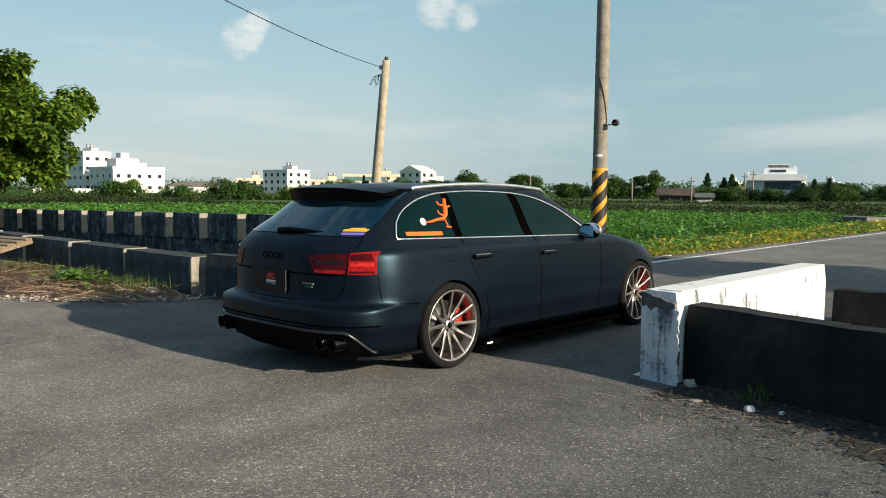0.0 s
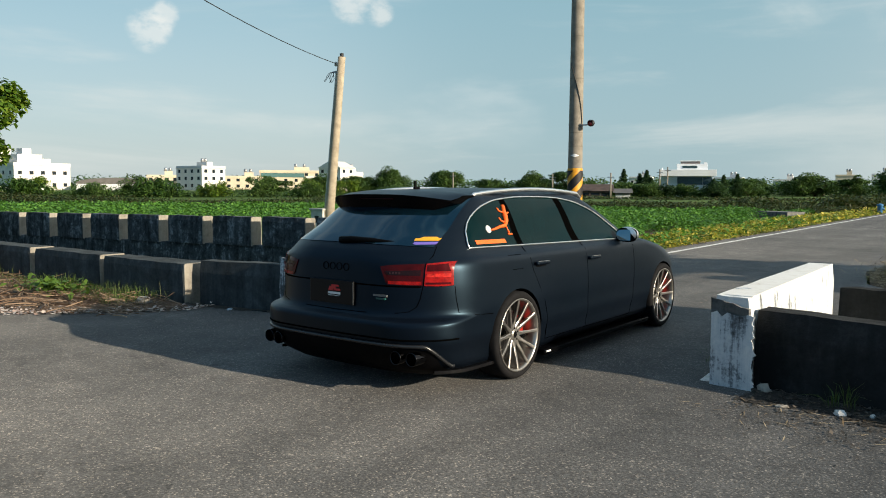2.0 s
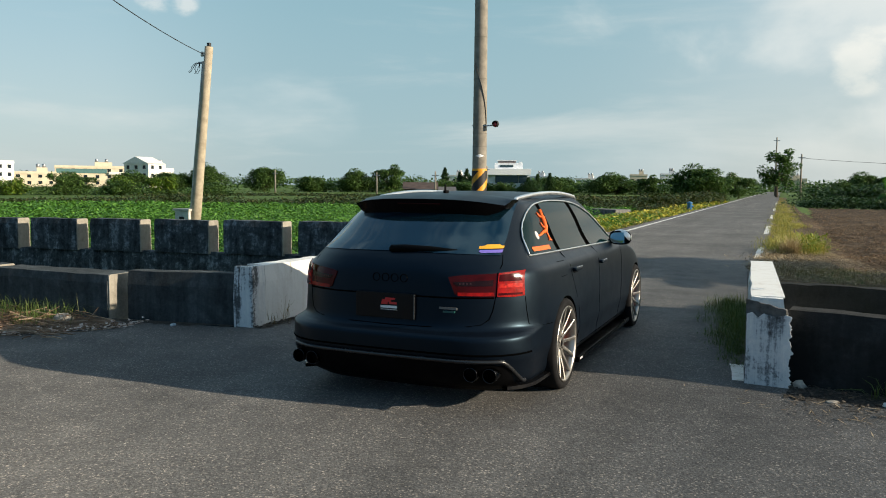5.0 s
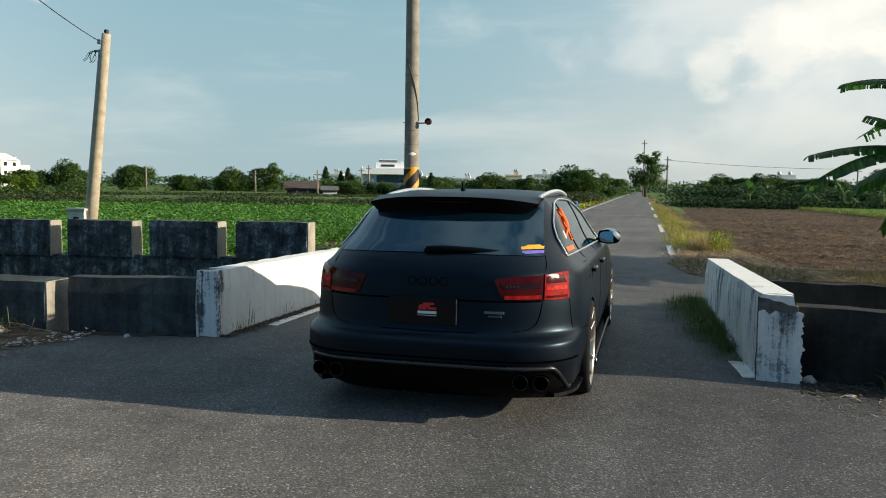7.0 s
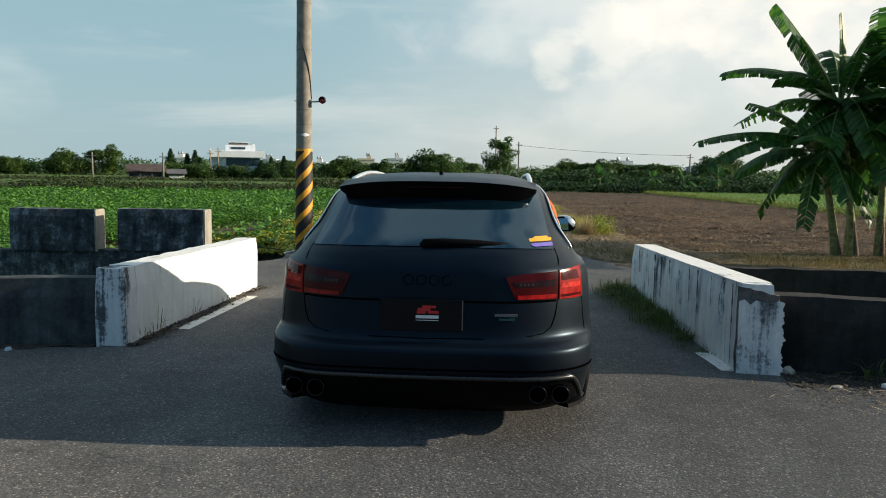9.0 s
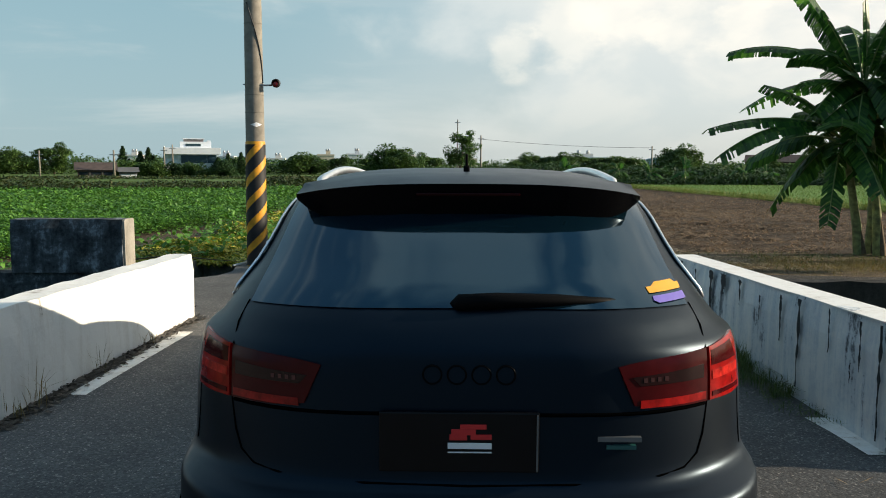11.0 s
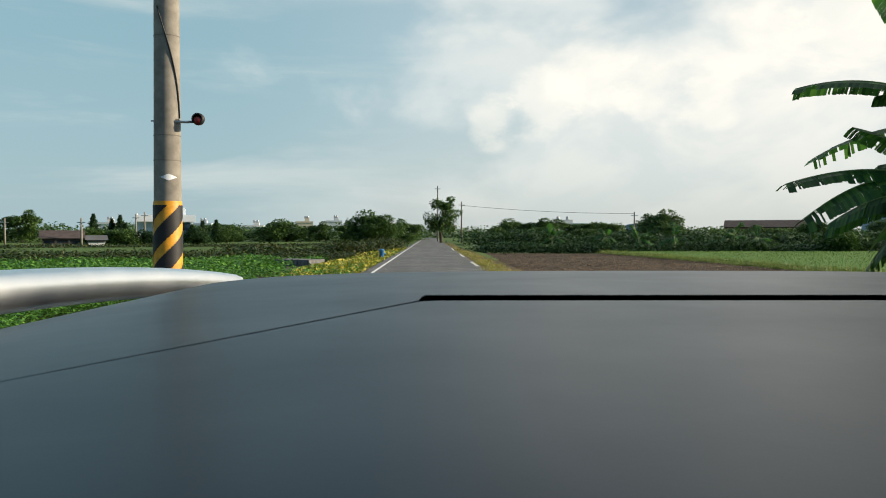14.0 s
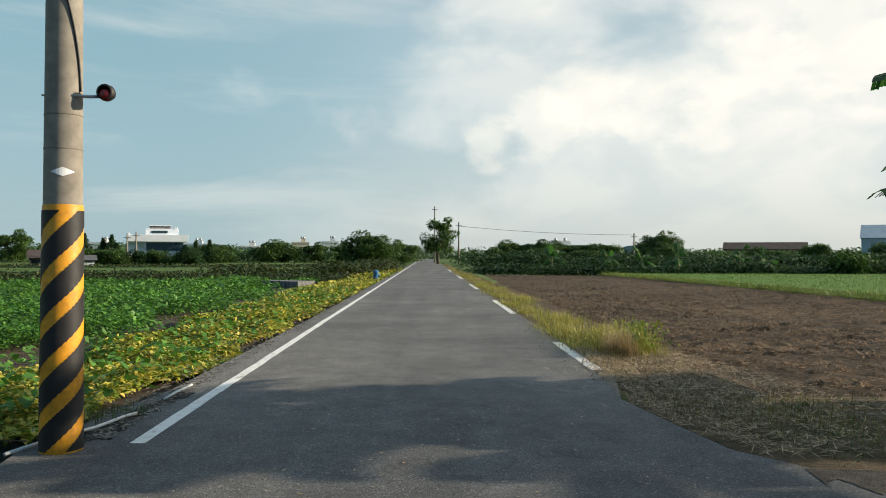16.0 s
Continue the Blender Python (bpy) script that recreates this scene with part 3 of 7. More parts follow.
def line_strip(name, points, width, label):
    """A worn strip of road paint, with ragged sides."""
    r = rng(len(points) * 7 + int(width * 100))
    rows = []
    for (x0, y0), (x1, y1) in zip(points, points[1:]):
        n = max(2, int(math.hypot(x1 - x0, y1 - y0) / 0.35))
        n = min(n, 220)
        rows += [(x0 + (x1 - x0) * i / n, y0 + (y1 - y0) * i / n) for i in range(n)]
    rows.append(points[-1])
    bm = bmesh.new()
    prev = None
    for x, y in rows:
        a, b = width / 2 * r.uniform(0.85, 1.08), width / 2 * r.uniform(0.85, 1.08)
        pair = (bm.verts.new((x - a, y, 0.004)), bm.verts.new((x + b, y, 0.004)))
        if prev:
            bm.faces.new((prev[0], prev[1], pair[1], pair[0]))
        prev = pair
    return tagged(part(name, bm, LINE_PAINT), label, "road marking", kind="structure")


line_strip("road_line_1", [(edge_left(12.85) + 0.02, 12.85), (edge_left(24), 24), (edge_left(300), 300)], 0.13, "long white edge line painted on the asphalt")
for i, (a, b) in enumerate([(17.0, 20.3), (27.0, 33.0), (42, 48), (58, 66), (80, 90)]):
    line_strip("road_line_%d" % (i + 2), [(edge_right(a) - 0.12, a), (edge_right(b) - 0.12, b)], 0.17, "worn white edge dash beside the grass")
line_strip("road_line_7", [(-7.36, 5.75), (-7.36, 6.7), (-7.36, 7.75)], 0.13, "short white line at the foot of the parapet")
line_strip("road_line_8", [(-2.62, 4.88), (-2.68, 5.5)], 0.16, "chipped white paint at the foot of the parapet")


# dark soil washed up along the wing wall
def dirt_strip(name, a, b, wide, mat, label, seed, z=0.005):
    a, b = Vector((*a, 0)), Vector((*b, 0))
    d = (b - a).normalized()
    n = Vector((d.y, -d.x, 0))
    steps = int((b - a).length / 0.02)
    bm = bmesh.new()
    prev = None
    for i in range(steps + 1):
        s_ = (b - a).length * i / steps
        w = wide * (0.55 + 0.75 * noise.noise(Vector((s_ * 0.9, seed, 0))) + 0.45 * noise.noise(Vector((s_ * 4.3, seed, 1))) + 0.24 * noise.noise(Vector((s_ * 13.0, seed, 2))) + 0.10 * noise.noise(Vector((s_ * 41.0, seed, 3))))
        p = a + d * s_ + Vector((0, 0, z))
        pair = (bm.verts.new(p), bm.verts.new(p + n * max(0.02, w)))
        if prev:
            bm.faces.new((prev[0], pair[0], pair[1], prev[1]))
        prev = pair
    bmesh.ops.recalc_face_normals(bm, faces=bm.faces)
    return tagged(part(name, bm, mat), label, "dirt", kind="structure")


DIRT = soil_material("washed_dirt", (0.028, 0.026, 0.023), (0.065, 0.060, 0.053), (0.13, 0.118, 0.10), 9.0)
THIN_DIRT = soil_material("thin_road_dirt", (0.046, 0.045, 0.044), (0.072, 0.069, 0.065), (0.115, 0.108, 0.098), 14.0)
dirt_strip("dirt_wing_east", (-2.25, 4.93), (6.0, 3.85), 0.80, THIN_DIRT, "dark dirt washed up along the wing wall", 2.0)
dirt_strip("dirt_wing_west", (-9.3, 4.75), (-7.8, 5.02), 0.20, DIRT, "dark dirt along the wing wall's foot", 5.0)
dirt_strip("dirt_verge_east", (-2.55, 12.2), (8.0, 11.15), 0.9, DIRT, "dark broken asphalt and dirt along the verge", 9.0)
dirt_strip("dirt_pole_foot", (-8.22, 12.75), (-7.98, 15.2), 0.34, DIRT, "dark dirt round the striped pole's foot", 13.0)
dirt_strip("dirt_parapet_west", (-7.53, 5.1), (-7.53, 8.4), 0.13, DIRT, "dirt along the white parapet's foot", 7.0)


# ---- parapets and canal walls ----
def wall_piece(name, a, b, thick, z0, h0, h1, mat, label, bevel=0.02, rough=0.008, seed=1, parent=None, category="wall", step=0.12):
    """An upright slab from a to b (its face line), thick to the left of that way, with worn, uneven edges."""
    a, b = Vector((*a, 0)), Vector((*b, 0))
    d = (b - a)
    length = d.length
    d.normalize()
    n = Vector((-d.y, d.x, 0))
    cols = max(2, int(length / step))
    rows = 6
    bm = bmesh.new()
    noise_at = Vector((seed * 7.3, seed * 3.1, 0))
    grid = {}
    ring = [(0, k / rows) for k in range(rows + 1)] + [(k / 3, 1) for k in (1, 2)] + [(1, 1 - k / rows) for k in range(rows + 1)]
    for i in range(cols + 1):
        u = i / cols
        h = h0 + (h1 - h0) * u
        for j, (t, v) in enumerate(ring):
            inset = bevel if v == 1 and t in (0, 1) else 0
            p = a + d * (length * u) + n * (thick * t) + Vector((0, 0, z0 + (h - z0) * v))
            p += n * math.copysign(inset, thick) * (1 if t == 0 else -1)
            w = noise.noise_vector(p * 3.1 + noise_at) * rough * 1.6 + noise.noise_vector(p * 14 + noise_at) * rough
            grid[i, j] = bm.verts.new(p + w * (0.3 if v == 0 else 1))
    for i in range(cols):
        for j in range(len(ring) - 1):
            bm.faces.new((grid[i, j], grid[i + 1, j], grid[i + 1, j + 1], grid[i, j + 1]))
    for i in (0, cols):
        bm.faces.new([grid[i, j] for j in range(len(ring))])
    ob = part(name, bm, mat, parent)
    return ob if parent else tagged(ob, label, category, kind="structure")


def ragged_coat(name, at, along, up, wide, tall, mat, label, seed, parent=None, thick=0.006, ragged=0.035):
    """A thin coat of old paint or plaster with a torn outline, standing on a wall's face."""
    along, up = Vector(along).normalized(), Vector(up).normalized()
    out = along.cross(up)
    n = 52
    bm = bmesh.new()
    rows = []
    for j in range(n + 1):
        v = j / n
        tear = lambda k: ragged * (0.7 * noise.noise(Vector((seed * 3.7 + k, v * 5.0, 0))) + 0.6 * noise.noise(Vector((seed + k, v * 17.0, 2))) + 0.5 * noise.noise(Vector((seed + k, v * 43.0, 6))))
        a, b = tear(0.0) * 0.15, wide + tear(9.0)
        rows.append((a, b, v * tall))
    pairs = []
    for a, b, z in rows:
        line = []
        for i in range(9):
            u = i / 8
            top = ragged * noise.noise(Vector((u * 6.0, seed, 5))) if z > tall * 0.98 else 0.0
            p = Vector(at) + along * (a + (b - a) * u) + up * (z + top)
            line.append((bm.verts.new(p + out * thick), bm.verts.new(p - out * 0.002)))
        pairs.append(line)
    for r0, r1 in zip(pairs, pairs[1:]):
        for i in range(8):
            bm.faces.new((r0[i][0], r0[i + 1][0], r1[i + 1][0], r1[i][0]))
        for i in (0, 8):
            bm.faces.new((r0[i][0], r0[i][1], r1[i][1], r1[i][0]))
    for line in (pairs[0], pairs[-1]):
        for i in range(8):
            bm.faces.new((line[i][0], line[i + 1][0], line[i + 1][1], line[i][1]))
    bmesh.ops.recalc_face_normals(bm, faces=bm.faces)
    return tagged(part(name, bm, mat, parent), label, "" if parent else "wall", kind="" if parent else "structure")


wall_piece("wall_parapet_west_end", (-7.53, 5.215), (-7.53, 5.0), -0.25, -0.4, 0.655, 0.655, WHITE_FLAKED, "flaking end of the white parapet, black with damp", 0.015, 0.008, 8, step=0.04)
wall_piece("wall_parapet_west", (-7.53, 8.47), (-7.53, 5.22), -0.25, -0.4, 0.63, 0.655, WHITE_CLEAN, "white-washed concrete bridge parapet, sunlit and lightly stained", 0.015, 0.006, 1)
PARAPET_EAST = wall_piece("wall_parapet_east", (-2.585, 4.85), (-2.81, 8.70), -0.27, -0.4, 0.685, 0.64, WHITE_SHADE, "white-washed bridge parapet with dark run-off streaks", 0.02, 0.005, 2)
# cap without streaks; its whiter colour also stands for sun on the top
ragged_coat("wall_cap_east", (-2.330, 4.945, 0.6825), (-0.225, 3.85, -0.045), (-1, -0.058, 0), 3.73, 0.248, WHITE_CLEAN, "streak-free white wash on the parapet's top, whitened as sunlit", 6, None, 0.006, 0.02)


def damp_crack(wall, y, top, low, wide, seed):
    """A black damp crack running down the parapet's road face."""
    t = (y - 4.85) / 3.85
    x, crest = -2.585 - 0.225 * t - 0.0150, 0.672 - 0.045 * t
    bm = bmesh.new()
    prev = None
    for i in range(29):
        v = i / 28
        z = crest * (top + (low - top) * v)
        w = 1.5 * wide * (1.0 - 0.55 * v) * (0.75 + 0.9 * noise.noise(Vector((seed * 2.3, v * 7.0, 1))) + 0.5 * noise.noise(Vector((seed, v * 23.0, 4))))
        mid = y + 0.012 * noise.noise(Vector((seed * 5.1, v * 4.0, 8)))
        pair = (bm.verts.new((x, mid - max(0.0015, w), z)), bm.verts.new((x, mid + max(0.0015, w * 0.8), z)))
        if prev:
            bm.faces.new((prev[0], prev[1], pair[1], pair[0]))
        prev = pair
    return part("damp_crack", bm, CRACK_BLACK, wall, "black damp crack")


CRACK_BLACK = plain_material("damp_black", (0.020, 0.023, 0.027), 0.8, vary=0.5, scale=40)
for i, (y, top, low, wide) in enumerate(((4.985, 1.0, 0.06, 0.017), (5.18, 0.98, 0.55, 0.012), (5.27, 0.6, 0.42, 0.008), (5.52, 1.0, 0.60, 0.012), (5.90, 1.0, 0.12, 0.022), (6.16, 0.98, 0.50, 0.018), (6.50, 0.9, 0.62, 0.012), (6.86, 1.0, 0.70, 0.022), (7.20, 1.0, 0.75, 0.05), (7.47, 1.0, 0.15, 0.038), (7.85, 0.95, 0.5, 0.016), (8.22, 1.0, 0.55, 0.030))):
    damp_crack(PARAPET_EAST, y, top, low, wide, i + 1)
# broken, bare end of the east parapet, with white wash left on its lower part and over the wing wall
wall_piece("wall_parapet_east_end", (-2.60, 4.845), (-2.30, 4.815), 0.03, -0.4, 0.66, 0.60, BARE_GREY, "bare broken concrete at the parapet's end", 0.03, 0.014, 9, step=0.03)
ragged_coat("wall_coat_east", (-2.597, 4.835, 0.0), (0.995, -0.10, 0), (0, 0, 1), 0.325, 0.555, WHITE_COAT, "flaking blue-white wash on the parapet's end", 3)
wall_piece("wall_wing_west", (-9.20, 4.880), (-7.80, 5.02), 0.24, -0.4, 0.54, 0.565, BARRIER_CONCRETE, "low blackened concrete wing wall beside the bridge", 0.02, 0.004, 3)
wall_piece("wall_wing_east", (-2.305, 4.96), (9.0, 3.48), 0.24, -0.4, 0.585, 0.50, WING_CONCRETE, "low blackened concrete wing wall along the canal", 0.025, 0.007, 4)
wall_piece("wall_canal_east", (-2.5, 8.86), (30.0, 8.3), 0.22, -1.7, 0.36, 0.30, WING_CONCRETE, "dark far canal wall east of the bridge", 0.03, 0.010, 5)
wall_piece("wall_canal_west", (-40.0, 7.45), (-8.15, 8.50), 0.30, -1.7, -0.10, 0.455, DARK_CONCRETE, "stained dark canal wall carrying concrete blocks", 0.02, 0.010, 6)
wall_piece("wall_ditch", (-9.22, 9.6), (-9.22, 13.7), 0.16, -0.8, -0.03, -0.03, BARE_GREY, "weathered concrete side of the field ditch", 0.02, 0.012, 7)
wall_piece("wall_ditch_end", (-9.2, 13.60), (-8.08, 13.60), 0.12, -0.8, -0.05, -0.04, BARE_GREY, "weathered concrete end of the field ditch", 0.02, 0.012, 17)


def concrete_block(name, right, length, thick, z0, h, mat, face, label, group, seed, way=(-1, -0.033)):
    """A block whose sunlit end is bare concrete: body and end face."""
    d = Vector((*way, 0)).normalized()
    a = Vector((*right, 0))
    ob = thing(name, Matrix.Translation(a), label, "concrete block", group)
    b = a + d * length
    body = wall_piece("body", (b - a).xy, (0, 0), thick, z0, h, h, mat, "", 0.02, 0.0055, seed, ob)
    n = Vector((d.y, -d.x, 0))
    e = -d * 0.004
    bm = bmesh.new()
    lo, hi = 0.012, thick - 0.012
    cols = [bm.verts.new(e + n * t + Vector((0, 0, z))) for t, z in ((lo, z0), (hi, z0), (hi, h - 0.02), (hi - 0.02, h + 0.002), (lo + 0.02, h + 0.002), (lo, h - 0.02))]
    f = bm.faces.new(cols)
    ext = bmesh.ops.extrude_face_region(bm, geom=[f])
    bmesh.ops.translate(bm, verts=[v for v in ext["geom"] if isinstance(v, bmesh.types.BMVert)], vec=-d * 0.02)
    part("end_face", bm, face, ob, "bare pale concrete end")
    return ob


for i in range(14):
    x = -8.24 - 1.42 * i - 0.0055 * i * i
    concrete_block("parapet_block", (x, 8.47 + 0.033 * (x + 8.2)), 1.11, 0.27, 0.435 + 0.0176 * (x + 8.2), 0.97 + 0.0135 * (x + 8.2), DARK_CONCRETE, BARE_CONCRETE,
                   "black-stained concrete parapet block with pale end on the canal wall", "blocks on the canal wall", 20 + i)
for i in range(8):
    x = -9.37 - 2.0 * i - 0.04 * i * i
    concrete_block("barrier_block", (x, 4.74 - 0.02 * i), 1.84, 0.42, -0.05, 0.495, BARRIER_CONCRETE, BARE_CONCRETE,
                   "low blackened concrete barrier block with pale end", "blocks beside the road", 40 + i, (-1, -0.03))


# ---- the estate car ----
def curve_of(*pts):
    """A smooth curve through the points, with no overshoot."""
    x = np.array([p[0] for p in pts], float)
    y = np.array([p[1] for p in pts], float)
    h, d = np.diff(x), np.diff(y) / np.diff(x)
    m = np.zeros(len(x))
    for i in range(1, len(x) - 1):
        if d[i - 1] * d[i] > 0:
            w1, w2 = 2 * h[i] + h[i - 1], h[i] + 2 * h[i - 1]
            m[i] = (w1 + w2) / (w1 / d[i - 1] + w2 / d[i])
    m[0], m[-1] = d[0], d[-1]

    def f(q):
        q = np.clip(q, x[0], x[-1])
        i = np.clip(np.searchsorted(x, q) - 1, 0, len(x) - 2)
        t = (q - x[i]) / h[i]
        return (2 * t**3 - 3 * t**2 + 1) * y[i] + (t**3 - 2 * t**2 + t) * h[i] * m[i] + (-2 * t**3 + 3 * t**2) * y[i + 1] + (t**3 - t**2) * h[i] * m[i + 1]

    return f


# the shape, level by level: half width, rear end, front end, rear and front corner
CAR_W = curve_of((0.14, 0.84), (0.22, 0.925), (0.32, 0.938), (0.42, 0.958), (0.50, 0.956), (0.62, 0.960), (0.76, 0.956), (0.87, 0.946), (0.93, 0.936), (0.958, 0.922), (0.985, 0.885), (1.02, 0.853), (1.12, 0.79), (1.22, 0.742), (1.31, 0.69), (1.37, 0.645), (1.405, 0.59), (1.43, 0.51), (1.445, 0.40), (1.453, 0.25))
CAR_REAR = curve_of((0.14, 0.16), (0.22, 0.05), (0.34, -0.025), (0.44, -0.062), (0.52, -0.070), (0.545, -0.060), (0.562, -0.012), (0.60, 0.010), (0.80, 0.018), (0.95, 0.026), (1.02, 0.052), (1.06, 0.088), (1.10, 0.145), (1.16, 0.250), (1.26, 0.420), (1.34, 0.565), (1.385, 0.66), (1.41, 0.78), (1.433, 1.05), (1.445, 1.30), (1.453, 1.60))
CAR_FRONT = curve_of((0.14, 4.75), (0.22, 4.86), (0.38, 4.90), (0.55, 4.90), (0.66, 4.86), (0.74, 4.78), (0.81, 4.64), (0.88, 4.40), (0.935, 4.10), (0.98, 3.80), (0.995, 3.68), (1.02, 3.60), (1.14, 3.36), (1.25, 3.13), (1.35, 2.90), (1.40, 2.76), (1.43, 2.55), (1.445, 2.30), (1.453, 2.0))
CAR_RR = curve_of((0.14, 0.40), (0.5, 0.43), (0.545, 0.45), (0.575, 0.57), (0.62, 0.60), (1.12, 0.60), (1.3, 0.46), (1.453, 0.22))
CAR_RF = curve_of((0.14, 0.75), (0.6, 0.75), (0.9, 0.55), (1.0, 0.40), (1.3, 0.30), (1.453, 0.22))
REAR_AXLE, FRONT_AXLE = 1.052, 4.02


def car_outline(z, n1=14, n2=12, n3=48, n4=14, n5=12):
    """Half the plan of the car at a height: from the middle of the rear round the side to the middle of the front."""
    w, yr, yf = CAR_W(z), CAR_REAR(z), CAR_FRONT(z)
    rr, rf = min(CAR_RR(z), w * 0.9), min(CAR_RF(z), w * 0.9, (yf - yr) * 0.45)
    bulge = 0.055
    out = []
    for i in range(n1):
        out.append(((w - rr) * i / n1, yr))
    for i in range(n2):
        a = math.pi / 2 * i / n2
        out.append((w - rr + rr * math.sin(a) ** 0.92, yr + rr * (1 - math.cos(a) ** 0.92)))
    for i in range(n3):
        out.append((w, yr + rr + (yf - rf - yr - rr) * i / n3))
    for i in range(n4):
        a = math.pi / 2 * i / n4
        out.append((w - rf * (1 - math.cos(a) ** 0.9), yf - rf + rf * math.sin(a) ** 0.9))
    for i in range(n5 + 1):
        out.append(((w - rf) * (1 - i / n5), yf))
    p = np.array(out)
    x, y = p[:, 0], p[:, 1].copy()
    mid = (yr + yf) / 2
    k = np.clip((p[:, 0] / max(w, 1e-3)), 0, 1) ** 2
    y += np.where(p[:, 1] < mid, 1, -1) * bulge * k * np.clip(1 - np.minimum(p[:, 1] - yr, yf - p[:, 1]) / 0.5, 0, 1)
    # the flanks draw in towards both ends
    t = (y - 2.45) / 2.45
    x = x * (1 - 0.035 * np.abs(t) ** 3)
    # wheel arches swell a little
    swell = 0.036 * np.exp(-((z - 0.50) / 0.24) ** 2)
    x = x + swell * (np.exp(-((y - REAR_AXLE) / 0.40) ** 2) + np.exp(-((y - FRONT_AXLE) / 0.40) ** 2)) * (x > 0.5 * w)
    return x, y


def car_side(y, z):
    x_, y_ = car_outline(z)
    return float(np.interp(y, y_, x_))


def car_arc(s, z):
    """A point on the skin, s metres from the middle of the rear along the plan outline (minus: to the left)."""
    x, y = car_outline(z)
    run = np.concatenate([[0], np.cumsum(np.hypot(np.diff(x), np.diff(y)))])
    a = abs(s)
    px, py = float(np.interp(a, run, x)), float(np.interp(a, run, y))
    qx, qy = float(np.interp(a + 0.02, run, x)), float(np.interp(a + 0.02, run, y))
    t = Vector((qx - px, qy - py, 0)).normalized()
    nrm = Vector((t.y, -t.x, 0))
    sg = -1 if s < 0 else 1
    return Vector((px * sg, py, z)), Vector((nrm.x * sg, nrm.y, 0))


def arc_s(x, z):
    """How far along the outline a point of the tail lies, x metres from the middle."""
    px, py = car_outline(z)
    px, py = px[:40], py[:40]
    run = np.concatenate([[0], np.cumsum(np.hypot(np.diff(px), np.diff(py)))])
    return float(np.interp(abs(x), np.maximum.accumulate(px), run)) * (-1 if x < 0 else 1)


def grid_part(name, pts, mat, parent, label="", thick=0.0, push=None):
    """A patch of skin from a grid of points, given thickness inwards."""
    rows, cols = len(pts), len(pts[0])
    verts = [p for row in pts for p in row]
    faces = [(i * cols + j, i * cols + j + 1, (i + 1) * cols + j + 1, (i + 1) * cols + j) for i in range(rows - 1) for j in range(cols - 1)]
    if thick:
        n = len(verts)
        verts = verts + [Vector(p) - Vector(q) * thick for p, q in zip(verts, [q for row in push for q in row])]
        faces += [tuple(n + k for k in reversed(f)) for f in faces]
        rim = [j for j in range(cols)] + [i * cols + cols - 1 for i in range(1, rows)] + [(rows - 1) * cols + j for j in range(cols - 2, -1, -1)] + [i * cols for i in range(rows - 2, 0, -1)]
        faces += [(rim[k], rim[k - 1], n + rim[k - 1], n + rim[k]) for k in range(len(rim))]
    ob = mesh_object(name, verts, faces, mat, parent, label)
    bm = bmesh.new()
    bm.from_mesh(ob.data)
    bmesh.ops.recalc_face_normals(bm, faces=bm.faces)
    bm.to_mesh(ob.data)
    bm.free()
    ob.data.polygons.foreach_set("use_smooth", [True] * len(ob.data.polygons))
    if thick:
        ob.data.set_sharp_from_angle(angle=radians(40))
    return ob


def arc_patch(name, s0, s1, zb, zt, mat, parent, off=0.004, rows=8, cols=16, label="", thick=0.02):
    """A patch on the tail between two distances from the middle and two heights, which may vary along the way."""
    pts, nrm = [], []
    for i in range(rows + 1):
        line, ln = [], []
        for j in range(cols + 1):
            u = j / cols
            lo, hi = (zb(u) if callable(zb) else zb), (zt(u) if callable(zt) else zt)
            z = lo + (hi - lo) * i / rows
            a, b = (s0(i / rows) if callable(s0) else s0), (s1(i / rows) if callable(s1) else s1)
            a, b = arc_s(a, z), arc_s(b, z)
            p, n = car_arc(a + (b - a) * u, z)
            n2 = Vector((n.x, n.y, 0.25)).normalized()
            line.append(p + n2 * off)
            ln.append(n2)
        pts.append(line)
        nrm.append(ln)
    return grid_part(name, pts, mat, parent, label, thick, nrm)


def side_patch(name, sign, y0, y1, zb, zt, mat, parent, off=0.004, rows=7, cols=22, label="", thick=0.012):
    pts, nrm = [], []
    for i in range(rows + 1):
        line, ln = [], []
        for j in range(cols + 1):
            f = i / rows
            a, b = (y0(f) if callable(y0) else y0), (y1(f) if callable(y1) else y1)
            y = a + (b - a) * j / cols
            lo, hi = zb(y), zt(y)
            z = lo + (hi - lo) * f
            n = Vector((1, 0, 0.35)).normalized()
            p = Vector((car_side(y, z), y, z)) + n * off
            p.x *= sign
            line.append(p)
            ln.append(Vector((n.x * sign, n.y, n.z)))
        pts.append(line)
        nrm.append(ln)
    return grid_part(name, pts, mat, parent, label, thick, nrm)


def cut_with(ob, cutter):
    """Takes the cutter out of the mesh, for good."""
    mod = ob.modifiers.new("cut", "BOOLEAN")
    mod.operation, mod.object, mod.solver = "DIFFERENCE", cutter, "EXACT"
    bpy.context.view_layer.update()
    me = bpy.data.meshes.new_from_object(ob.evaluated_get(bpy.context.evaluated_depsgraph_get()))
    ob.modifiers.clear()
    ob.data = me
    bpy.data.objects.remove(cutter)


